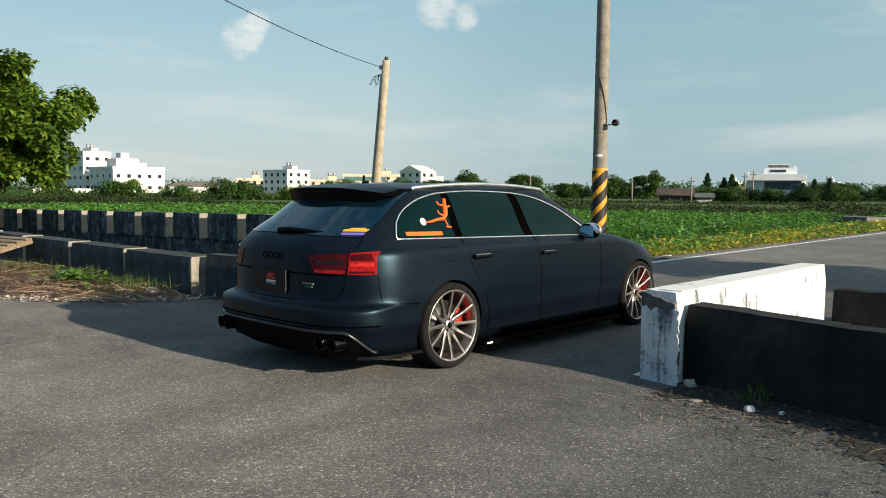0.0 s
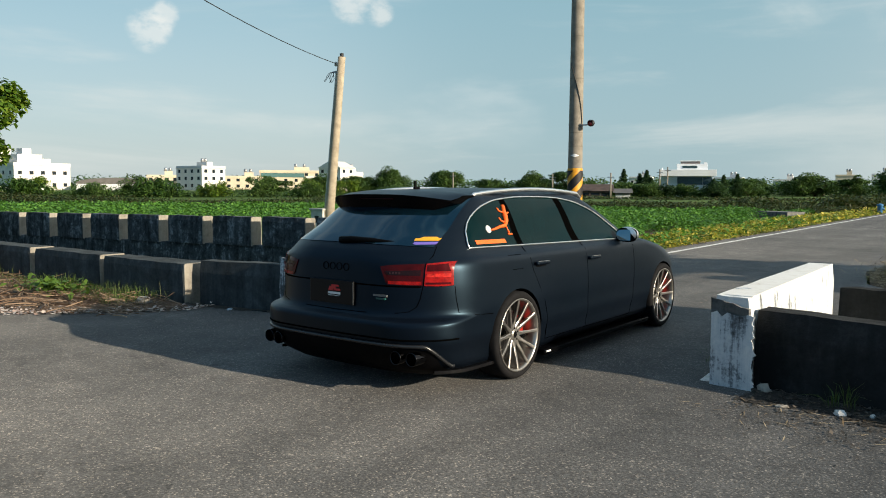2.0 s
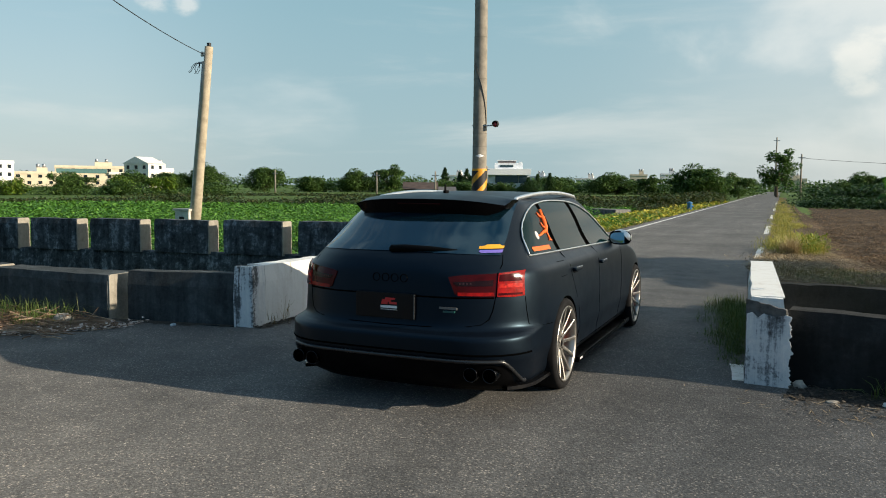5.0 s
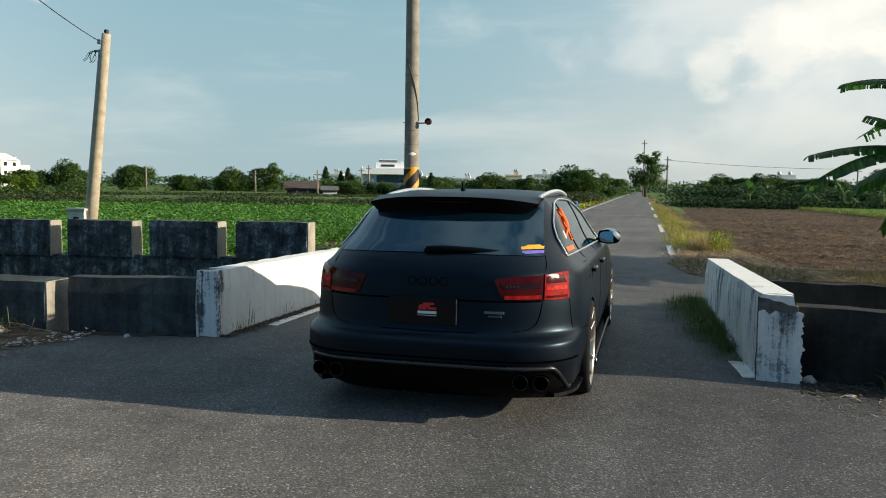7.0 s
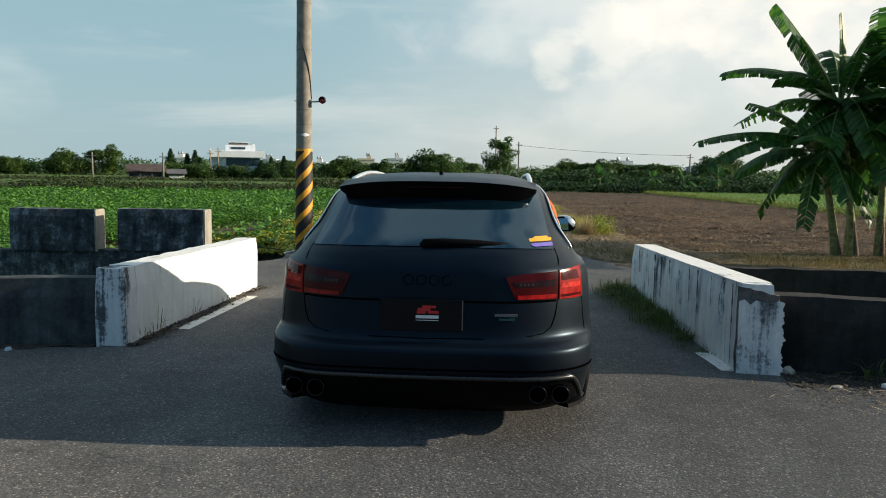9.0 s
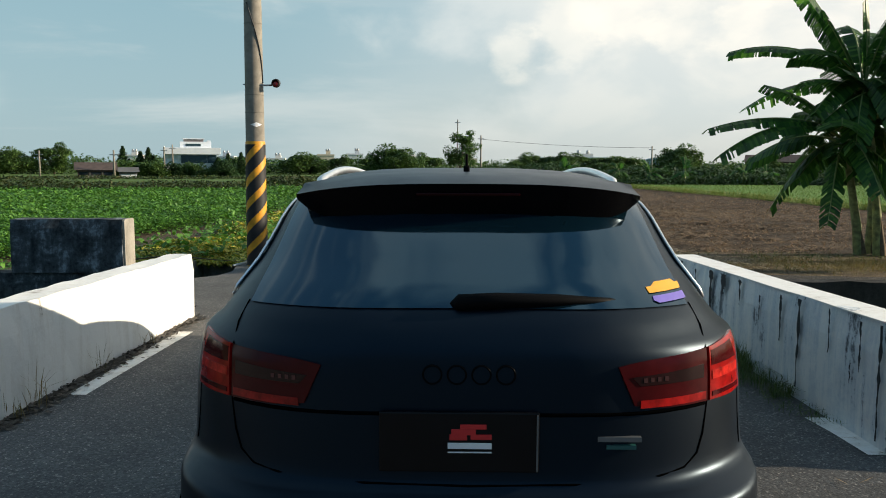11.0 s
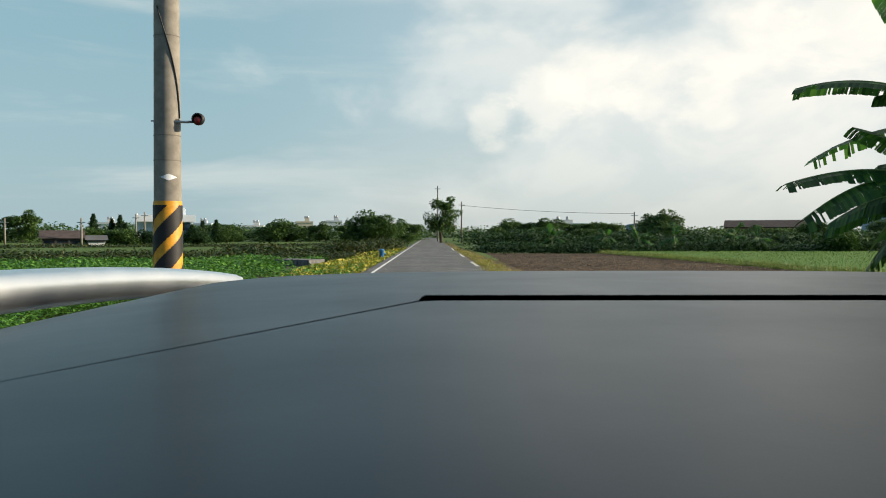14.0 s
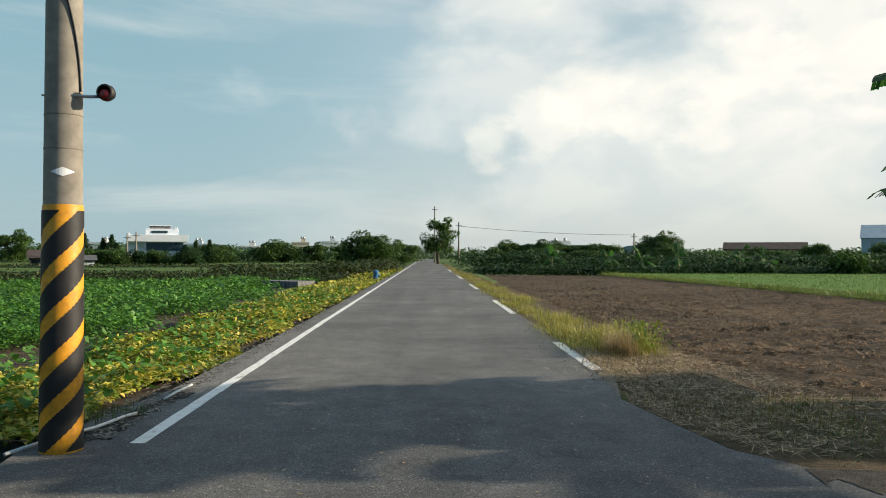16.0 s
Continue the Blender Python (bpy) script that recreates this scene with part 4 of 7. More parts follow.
def squarer(bm, x, z):
    """Turns an upright ellipse into a rounded oblong, keeping its width."""
    hw, hh = (max(abs(v.co.x - x) for v in bm.verts), max(abs(v.co.z - z) for v in bm.verts))
    for v in bm.verts:
        a, b = (v.co.x - x) / hw, (v.co.z - z) / hh
        k = (a * a + b * b) ** 0.5
        if k > 0.01:
            k = (a * a + b * b) ** 0.5 / (abs(a) ** 3.2 + abs(b) ** 3.2) ** (1 / 3.2)
            v.co.x, v.co.z = x + a * k * hw, z + b * k * hh


def car_paint():
    m = material("satin_blue_black_paint", 0.37, 0.0, (0.0016, 0.0029, 0.0060), 0.31)
    n = Nodes(m)
    n.color(n.ramp(n.noise(1.3, 4, 0.6), (0.35, (0.0016, 0.0030, 0.0060)), (0.65, (0.0023, 0.0038, 0.0074))))
    n.rough(n.ramp(n.noise(7.0, 5, 0.65), (0.3, 0.34), (0.7, 0.40)))
    n.b.inputs["Specular Tint"].default_value = (0.42, 0.72, 1.0, 1)
    n.bump(n.noise(420.0, 2), 0.012, 0.001)
    return m


def build_car():
    paint = car_paint()
    black = plain_material("black_plastic", (0.0025, 0.0025, 0.003), 0.6, vary=0.3, spec=0.06)
    gloss = plain_material("gloss_black_trim", (0.002, 0.002, 0.0025), 0.22, vary=0.2, spec=0.05)
    seam = plain_material("panel_gap", (0.0015, 0.0015, 0.0015), 0.95, spec=0.0)
    tint = plain_material("tinted_glass", (0.0018, 0.0115, 0.0135), 0.03, vary=0.1, spec=0.06)
    tint.node_tree.nodes["Principled BSDF"].inputs["Specular Tint"].default_value = (0.35, 0.82, 0.90, 1)
    rear_tint = plain_material("tinted_rear_glass", (0.002, 0.009, 0.015), 0.03, vary=0.15, spec=1.0)
    rear_tint.node_tree.nodes["Principled BSDF"].inputs["Specular Tint"].default_value = (0.28, 0.66, 1.0, 1)
    chrome = plain_material("satin_chrome", (0.90, 0.90, 0.89), 0.34, 1.0, vary=0.05)
    rubber = plain_material("tyre_rubber", (0.010, 0.010, 0.011), 0.85, vary=0.3, scale=14, spec=0.15)
    rim_mat = plain_material("brushed_titanium_rim", (0.44, 0.42, 0.39), 0.32, 0.9, vary=0.1)
    disc_mat = plain_material("brake_disc_steel", (0.10, 0.10, 0.10), 0.4, 0.9)
    red = plain_material("red_caliper", (0.45, 0.018, 0.010), 0.4, vary=0.15)
    lamp_red = plain_material("red_lamp_lens", (0.27, 0.006, 0.005), 0.20, vary=0.35, scale=22, spec=0.30)
    lamp_dark = plain_material("smoked_lamp_lens", (0.020, 0.002, 0.0025), 0.08, vary=0.3, spec=0.10)
    lamp_mid = plain_material("dark_red_lamp_lens", (0.050, 0.003, 0.004), 0.14, vary=0.35, spec=0.18)
    lamp_grey = plain_material("grey_lamp_reflector", (0.016, 0.004, 0.004), 0.15, vary=0.3, spec=0.3)
    lamp_glow = plain_material("bright_red_reflector", (0.44, 0.020, 0.014), 0.2, vary=0.5, scale=26, spec=0.3)
    lamp_shine = plain_material("lamp_facet", (0.09, 0.04, 0.04), 0.2, 0.6, vary=0.4)
    orange = plain_material("orange_vinyl", (0.85, 0.13, 0.012), 0.5, vary=0.08)
    white = plain_material("white_vinyl", (0.75, 0.75, 0.74), 0.5, vary=0.05)
    amber = plain_material("amber_vinyl", (0.80, 0.36, 0.02), 0.5, vary=0.08)
    violet = plain_material("violet_vinyl", (0.16, 0.12, 0.48), 0.5, vary=0.08)
    teal = plain_material("teal_badge", (0.015, 0.085, 0.08), 0.4, vary=0.1)
    badge = plain_material("grey_badge", (0.16, 0.17, 0.175), 0.35, 0.5)
    mirror_glass = material("mirror_glass", 0.02, 1.0, (0.26, 0.38, 0.43))

    car = thing("estate_car", pose(-4.785, 2.98, 0, 0, 0, 1.0), "lowered satin blue-black estate car parked on the asphalt with orange stickers", "car")

    # skin: level on level
    zs = np.concatenate([np.linspace(0.14, 0.50, 13)[:-1], np.linspace(0.50, 0.60, 9)[:-1], np.linspace(0.60, 0.84, 9)[:-1], np.linspace(0.84, 1.06, 18)[:-1], np.linspace(1.06, 1.34, 12)[:-1], np.linspace(1.34, 1.453, 16)])
    verts, faces = [], []
    per = None
    for z in zs:
        x, y = car_outline(float(z))
        ring = [(a, b, z) for a, b in zip(x, y)] + [(-a, b, z) for a, b in zip(x[-2:0:-1], y[-2:0:-1])]
        per = len(ring)
        verts += ring
    for i in range(len(zs) - 1):
        for k in range(per):
            l = (k + 1) % per
            faces.append((i * per + k, i * per + l, (i + 1) * per + l, (i + 1) * per + k))
    faces.append(tuple(reversed(range(per))))
    faces.append(tuple(range((len(zs) - 1) * per, len(zs) * per)))
    body = mesh_object("body", verts, faces, [paint, black], car, "satin blue-black body panels")
    for sx in (-1, 1):
        for hy, rad in ((REAR_AXLE, 0.366), (FRONT_AXLE, 0.366)):
            lat = lathe("cutter", [(-0.32, 0.001), (-0.32, rad), (0.2, rad), (0.2, 0.001)], [paint, black], None, 48, smooth=False)
            lat.data.polygons.foreach_set("material_index", [1] * len(lat.data.polygons))
            bm = bmesh.new()
            bm.from_mesh(lat.data)
            bmesh.ops.remove_doubles(bm, verts=bm.verts, dist=0.0005)
            bmesh.ops.holes_fill(bm, edges=bm.edges)
            bmesh.ops.recalc_face_normals(bm, faces=bm.faces)
            for f in bm.faces:
                f.material_index = 1
            bm.to_mesh(lat.data)
            bm.free()
            lat.matrix_world = car.matrix_world @ pose(sx * 0.90, hy, 0.345, 0, 0, 0 if sx > 0 else 180)
            cut_with(body, lat)
    for q in body.data.polygons:
        if q.center.z < 0.36 and q.center.y < 0.3 and abs(q.center.x) < 0.80:
            q.material_index = 1
    body.data.polygons.foreach_set("use_smooth", [True] * len(body.data.polygons))
    body.data.set_sharp_from_angle(angle=radians(38))

    # glass
    belt = lambda y: 1.045 - 0.018 * (y - 0.58)
    top = curve_of((0.57, 1.05), (0.63, 1.14), (0.76, 1.245), (0.95, 1.32), (1.22, 1.362), (1.65, 1.378), (2.1, 1.368), (2.4, 1.338), (2.7, 1.262), (3.0, 1.125), (3.18, 1.015))
    for sg in (-1, 1):
        side_patch("quarter_window", sg, 0.61, 1.22, belt, top, tint, car, label="dark tinted glass")
        side_patch("rear_door_window", sg, 1.31, lambda f: 2.13 - 0.02 * f, belt, top, tint, car, label="dark tinted glass")
        side_patch("front_door_window", sg, lambda f: 2.26 - 0.04 * f, 3.14, belt, top, tint, car, label="dark tinted glass")
        side_patch("pillar_trim", sg, 1.22, 1.31, belt, top, seam, car, off=0.002, cols=3)
        side_patch("door_pillar_trim", sg, lambda f: 2.13 - 0.02 * f, lambda f: 2.26 - 0.04 * f, belt, top, seam, car, off=0.003, cols=3)
        ys = np.linspace(0.575, 3.19, 46)
        ring = [Vector(((car_side(y, belt(y)) + 0.008) * sg, y, belt(y) - 0.006)) for y in ys] + [Vector(((car_side(y, float(top(y))) + 0.007) * sg, y, float(top(y)) + 0.007)) for y in ys[::-1]]
        tube("window_trim", ring, 0.0066, chrome, car, 6, True, "bright metal window surround")
    lim = lambda f: 0.692 - 0.075 * f
    arc_patch("rear_window", lambda f: -lim(f), lim, lambda u: 1.072 - 0.018 * (2 * u - 1) ** 2, 1.375, rear_tint, car, 0.005, 10, 24, "dark tinted rear glass")
    # windscreen
    pts, nrm = [], []
    for i in range(9):
        z = 1.02 + (1.40 - 1.02) * i / 8
        x, y = car_outline(z)
        w = (0.78 - 0.17 * i / 8)
        row = []
        for j in range(19):
            px = -w + 2 * w * j / 18
            half = y > 2.4
            row.append(Vector((px, float(np.interp(-abs(px), -x[half], y[half])) + 0.005, z)))
        pts.append(row)
        nrm.append([Vector((0, 0.9, 0.4))] * 19)
    grid_part("windscreen", pts, tint, car, "tinted windscreen", 0.01, nrm)

    # roof spoiler
    pts = []
    for j in range(25):
        a = -1 + 2 * j / 24
        x = a * 0.61
        back = 0.47 + 0.16 * abs(a) ** 4
        crown = 1.434 - 0.040 * abs(a) ** 3
        under = 1.288 + 0.018 * (abs(a) < 0.36) + 0.055 * abs(a) ** 9
        pts.append([Vector((x, 0.95, crown + 0.006)), Vector((x, 0.78, crown + 0.004)), Vector((x, back + 0.12, crown - 0.010)), Vector((x, back, crown - 0.030)), Vector((x, back + 0.002, crown - 0.040)), Vector((x, back + 0.03, under)), Vector((x, 0.76, crown - 0.055)), Vector((x, 0.93, crown - 0.05))])
    rows, cols = len(pts), len(pts[0])
    v = [p for row in pts for p in row]
    f = [(i * cols + j, i * cols + (j + 1) % cols, (i + 1) * cols + (j + 1) % cols, (i + 1) * cols + j) for i in range(rows - 1) for j in range(cols)] + [tuple(range(cols)), tuple(range((rows - 1) * cols, rows * cols))]
    sp = mesh_object("roof_spoiler", v, f, [paint, gloss], car, "roof spoiler over the rear glass", True)
    sp.data.set_sharp_from_angle(angle=radians(50))
    for i, q in enumerate(sp.data.polygons):
        if q.center.z < 1.40 and q.normal.z < 0.3 and q.center.y < 0.8:
            q.material_index = 1
    bl = boxed((-0.175, 0.466, 1.366), (0.175, 0.490, 1.376), 0.004)
    part("brake_light", bl, lamp_dark, sp, "dark red high brake light strip")

    # rear wiper
    wip = tube("rear_wiper", [Vector((-0.05, 0.120, 1.076)), Vector((-0.03, 0.106, 1.086)), Vector((0.08, 0.108, 1.092)), Vector((0.26, 0.128, 1.089)), Vector((0.37, 0.155, 1.085)), Vector((0.56, 0.235, 1.072))], [0.012, 0.024, 0.023, 0.020, 0.013, 0.006], black, car, 8)
    tube("wiper_blade", [Vector((0.02, 0.130, 1.080)), Vector((0.28, 0.155, 1.079)), Vector((0.57, 0.255, 1.072))], 0.008, rubber, wip, 6)

    # lamps
    for sg in (-1, 1):
        lz0 = curve_of((0.0, 0.812), (0.35, 0.800), (1.0, 0.796))
        lz1 = curve_of((0.0, 0.925), (0.25, 0.938), (1.0, 0.950))
        tip = lambda f, k=sg: (0.475 - 0.050 * f) * k
        inner = arc_patch("tail_lamp_inner", tip, 0.715 * sg, lz0, lz1, lamp_mid, car, 0.007, 6, 12, "smoked red tail lamp on the hatch")
        arc_patch("lamp_reflector", lambda f, k=sg: (0.490 - 0.025 * f) * k, 0.700 * sg, 0.868, curve_of((0.0, 0.894), (1.0, 0.908)), lamp_grey, inner, 0.009, 3, 10, "grey reflector under the smoked lens", 0.004)
        for k in range(4):
            x = 0.498 + 0.022 * k
            arc_patch("lamp_facet", x * sg, (x + 0.011) * sg, 0.877, 0.890, lamp_shine, inner, 0.0105, 2, 2, thick=0.002)
        arc_patch("lamp_edge", 0.492 * sg, 0.708 * sg, 0.803, 0.826, lamp_red, inner, 0.009, 2, 8, "brighter red lower lens", 0.004)
        oz0 = curve_of((0.0, 0.796), (0.6, 0.793), (1.0, 0.797))
        oz1 = curve_of((0.0, 0.950), (0.6, 0.960), (1.0, 0.964))
        outer = arc_patch("tail_lamp_outer", 0.724 * sg, lambda f, k=sg: (0.864 - 0.014 * f) * k, oz0, oz1, lamp_red, car, 0.009, 8, 14, "red tail lamp wrapped round the corner")
        arc_patch("smoked_band", 0.730 * sg, lambda f, k=sg: (0.845 - 0.02 * f) * k, 0.898, curve_of((0.0, 0.940), (1.0, 0.950)), lamp_mid, outer, 0.010, 3, 10, "smoked upper lens", 0.002)
        arc_patch("lamp_reflector", 0.732 * sg, 0.848 * sg, 0.856, 0.882, lamp_glow, outer, 0.0115, 3, 10, "bright red reflector", 0.004)
        arc_patch("lamp_strip", 0.732 * sg, 0.852 * sg, 0.806, 0.820, lamp_mid, outer, 0.0115, 2, 10, thick=0.004)

    # bumper, diffuser, trim
    arc_patch("diffuser", -0.83, 0.83, 0.17, lambda u: 0.368 - 0.05 * abs(2 * u - 1) ** 8, black, car, 0.008, 6, 40, "black rear diffuser")
    p = [car_arc(s, float(0.382 - 0.16 * min(1, max(0, abs(s) - 0.82) / 0.13) ** 1.4)) for s in np.linspace(-0.98, 0.98, 80)]
    tube("bumper_trim", [a + b * 0.008 for a, b in p], 0.014, plain_material("dark_carbon_trim", (0.012, 0.013, 0.015), 0.30, vary=0.3, spec=0.6), car, 6, False, "dark glossy trim over the diffuser")
    p = [car_arc(s, 0.425) for s in np.linspace(-1.1, 1.1, 60)]
    tube("bumper_crease", [a - b * 0.001 for a, b in p], 0.007, seam, car, 6)
    for sg in (-1, 1):
        for x in (0.612, 0.738):
            tip = lathe("exhaust_tip", [(0.20, 0.044), (-0.035, 0.050), (-0.042, 0.047), (-0.035, 0.043), (0.1, 0.040), (0.1, 0.001)], plain_material("black_chrome", (0.03, 0.03, 0.033), 0.18, 1.0, vary=0.2), car, 24, "black chrome tailpipe", "y")
            tip.location = (sg * x, 0.022 + 0.022 * (x > 0.7), 0.296)
        # corner splitter
        bm = bmesh.new()
        lo = []
        for s in np.linspace(0.80, 1.42, 18):
            a, b = car_arc(sg * s, 0.19)
            lo.append((a + b * 0.045, a - b * 0.06))
        top_ = [(bm.verts.new(o + Vector((0, 0, 0.0))), bm.verts.new(i_)) for o, i_ in lo]
        bot_ = [(bm.verts.new(o - Vector((0, 0, 0.024))), bm.verts.new(i_ - Vector((0, 0, 0.024)))) for o, i_ in lo]
        for k in range(len(lo) - 1):
            bm.faces.new((top_[k][0], top_[k + 1][0], top_[k + 1][1], top_[k][1]))
            bm.faces.new((bot_[k][0], bot_[k][1], bot_[k + 1][1], bot_[k + 1][0]))
            bm.faces.new((top_[k][0], bot_[k][0], bot_[k + 1][0], top_[k + 1][0]))
        part("splitter", bm, plain_material("gloss_splitter", (0.006, 0.006, 0.007), 0.2, vary=0.2, spec=0.5), car, "thin gloss black corner splitter")
        # sill blade
        part("side_skirt", boxed((sg * 0.84, 1.44, 0.118), (sg * 0.985, 3.62, 0.165), 0.014), gloss, car, "low black side skirt")
        part("skirt_badge", boxed((sg * 0.982, 1.47, 0.138), (sg * 0.9875, 1.545, 0.154), 0.002), white, car, "small white maker's mark")

    # gaps between panels
    def gap(pts, r=0.0036):
        tube("panel_gap", pts, r, seam, car, 5)

    skin = lambda y, z, sg: Vector(((car_side(y, z) - 0.001) * sg, y, z))
    for sg in (-1, 1):
        gap([skin(y, z, sg) for y, z in ((1.27, 1.03), (1.28, 0.93), (1.30, 0.84), (1.38, 0.70), (1.47, 0.56), (1.52, 0.42), (1.535, 0.24))])
        gap([skin(2.25 + 0.03 * (1 - z), z, sg) for z in np.linspace(0.24, 1.01, 14)])
        gap([skin(3.24 + 0.04 * math.sin((z - 0.24) * 3), z, sg) for z in np.linspace(0.24, 0.99, 14)])
        gap([skin(y, 0.24, sg) for y in np.linspace(1.535, 3.24, 16)])
        gap([skin(y, z, sg) for y, z in ((1.00, 0.86), (1.15, 0.86), (1.16, 0.965), (0.99, 0.967), (1.00, 0.86))], 0.003)
        gap([skin(y, z, sg) for y, z in ((0.34, 0.79), (0.345, 0.70), (0.36, 0.60), (0.50, 0.572), (0.70, 0.560))])
        gap([car_arc(arc_s(sg * s, z), z)[0] for s, z in ((0.705, 1.055), (0.725, 1.0), (0.7195, 0.95), (0.7195, 0.80), (0.705, 0.70), (0.685, 0.645), (0.64, 0.612), (0.56, 0.600), (0.3, 0.588), (0.0, 0.584))])
        gap([car_arc(arc_s(sg * s, 0.79), 0.79)[0] for s in np.linspace(0, 0.71, 12)], 0.006)
        for y, up in ((1.425, 0.010), (2.375, -0.008)):
            h = car_side(y, 0.875)
            hd = part("door_handle", boxed((h * sg - 0.004, y - 0.105, 0.860 + up), (h * sg + sg * 0.036, y + 0.105, 0.890 + up), 0.012), paint, car, "body-coloured door handle", True)
            part("handle_edge", boxed((h * sg + sg * 0.030, y - 0.085, 0.8885 + up), (h * sg + sg * 0.036, y + 0.085, 0.892 + up), 0.001), chrome, hd, "bright metal edge")
            part("handle_recess", boxed((h * sg - sg * 0.01, y - 0.08, 0.836 + up), (h * sg + sg * 0.003, y + 0.08, 0.872 + up), 0.002), black, car)
        # mirrors
        mb = bmesh.new()
        bmesh.ops.create_uvsphere(mb, u_segments=20, v_segments=12, radius=1.0, matrix=pose(sg * 0.985, 3.04, 1.036) @ Matrix.Diagonal((0.110, 0.085, 0.072, 1)))
        bmesh.ops.bisect_plane(mb, geom=list(mb.verts) + list(mb.edges) + list(mb.faces), plane_co=(0, 3.01, 0), plane_no=(0, -1, 0), clear_outer=True)
        bmesh.ops.holes_fill(mb, edges=mb.edges)
        mh = part("door_mirror", mb, chrome, car, "bright metal mirror housing", True)
        mg = bmesh.new()
        bmesh.ops.create_circle(mg, cap_ends=True, segments=28, radius=1.0, matrix=pose(sg * 0.985, 2.998, 1.033, 87, 0, 17 * sg) @ Matrix.Diagonal((0.092, 0.050, 1, 1)))
        squarer(mg, sg * 0.985, 1.033)
        rim = bmesh.new()
        bmesh.ops.create_cone(rim, cap_ends=True, segments=28, radius1=1.0, radius2=1.0, depth=0.008, matrix=pose(sg * 0.985, 3.012, 1.034, 88, 0, 2 * sg) @ Matrix.Diagonal((0.106, 0.064, 1, 1)))
        squarer(rim, sg * 0.985, 1.034)
        part("mirror_rim", rim, black, mh, "black mirror rim")
        part("mirror_pane", mg, mirror_glass, mh, "mirror glass")
        tube("mirror_arm", [Vector((sg * 0.80, 3.07, 0.985)), Vector((sg * 0.93, 3.05, 1.005))], 0.022, black, mh)
        # roof rails
        rail = [Vector((sg * (0.60 - 0.02 * abs(t)), 1.85 + 0.95 * t, 1.442 - 0.045 * t * t - (0.03 if abs(t) > 0.97 else 0))) for t in np.linspace(-1, 1, 24)]
        tube("roof_rail", rail, [0.012] + [0.017] * 22 + [0.012], chrome, car, 8, False, "satin metal roof rail")

    # fin aerial
    fin = bmesh.new()
    box(fin, (-0.026, 0.93, 1.415), (0.026, 1.07, 1.436), 0.008)
    box(fin, (-0.012, 0.945, 1.430), (0.012, 1.01, 1.462), 0.006)
    box(fin, (-0.005, 0.95, 1.445), (0.005, 0.972, 1.505), 0.003)
    part("aerial", fin, black, car, "black roof aerial", True)

    # plate, badges, stickers
    pl, pn = car_arc(0, 0.71)
    plate = part("rear_plate", boxed((-0.255, pl.y - 0.016, 0.627), (0.20, pl.y - 0.004, 0.802), 0.004), plain_material("plate_black", (0.0022, 0.0026, 0.0036), 0.36, vary=0.2, spec=0.22), car, "black show plate on the hatch")
    part("plate_edge", boxed((0.192, pl.y - 0.019, 0.632), (0.197, pl.y - 0.015, 0.797)), badge, plate)
    bm = bmesh.new()
    for k, (a, b, c, d) in enumerate(((-0.045, 0.02, 0.737, 0.754), (-0.02, 0.05, 0.754, 0.768), (-0.05, -0.005, 0.722, 0.739), (0.01, 0.065, 0.724, 0.739))):
        box(bm, (a - 0.005, pl.y - 0.019, c), (b, pl.y - 0.0155, d), 0.001)
    part("plate_mark", bm, plain_material("red_mark", (0.55, 0.02, 0.02), 0.5), plate, "red slanted mark")
    part("plate_bar", boxed((-0.06, pl.y - 0.019, 0.697), (0.065, pl.y - 0.0155, 0.714)), white, plate, "white lettering bar")
    part("plate_bar", boxed((-0.06, pl.y - 0.019, 0.685), (0.065, pl.y - 0.0155, 0.688)), white, plate, "white lettering bar")
    c, _ = car_arc(0, 0.905)
    for k in range(4):
        ring = lathe("hatch_mark", [(0.004, 0.0235), (-0.004, 0.0245), (-0.005, 0.0265), (-0.004, 0.0285), (0.004, 0.0295)], gloss, car, 24, "gloss black round mark", "y")
        ring.location = (-0.105 + 0.07 * k, c.y, 0.905)
    bp, _ = car_arc(arc_s(0.44, 0.715), 0.715)
    part("hatch_badge", boxed((0.370, bp.y - 0.010, 0.712), (0.495, bp.y + 0.006, 0.726)), badge, car, "small metal lettering bar")
    part("hatch_badge", boxed((0.395, bp.y - 0.010, 0.690), (0.480, bp.y + 0.006, 0.702)), teal, car, "small teal lettering bar")
    arc_patch("window_sticker", lambda f: 0.556 - 0.006 * f, 0.684, 1.093, lambda u: 1.108 + 0.009 * (0.15 < u < 0.8), amber, car, 0.008, 2, 8, "amber lettering bar on the rear glass", 0.002)
    arc_patch("window_sticker", 0.565, lambda f: 0.692 - 0.004 * f, lambda u: 1.069 + 0.007 * (u < 0.12), 1.086, violet, car, 0.008, 2, 8, "violet lettering bar on the rear glass", 0.002)
    for sg in (-1, 1):
        g = lambda y, z: Vector(((car_side(y + 0.028, z + 0.012) + 0.0075) * sg, y + 0.028, z + 0.012))
        # orange ornament: an arching stroke with short side strokes, a disc and a bar below
        stroke = [(0.903, 1.137), (0.966, 1.142), (1.050, 1.157), (1.123, 1.162), (1.155, 1.192), (1.171, 1.232), (1.187, 1.272), (1.202, 1.307)]
        orn = tube("side_sticker", [g(y, z) for y, z in stroke], [0.006, 0.010, 0.012, 0.016, 0.023, 0.025, 0.018, 0.020], orange, car, 6, False, "orange vinyl ornament on the side glass")
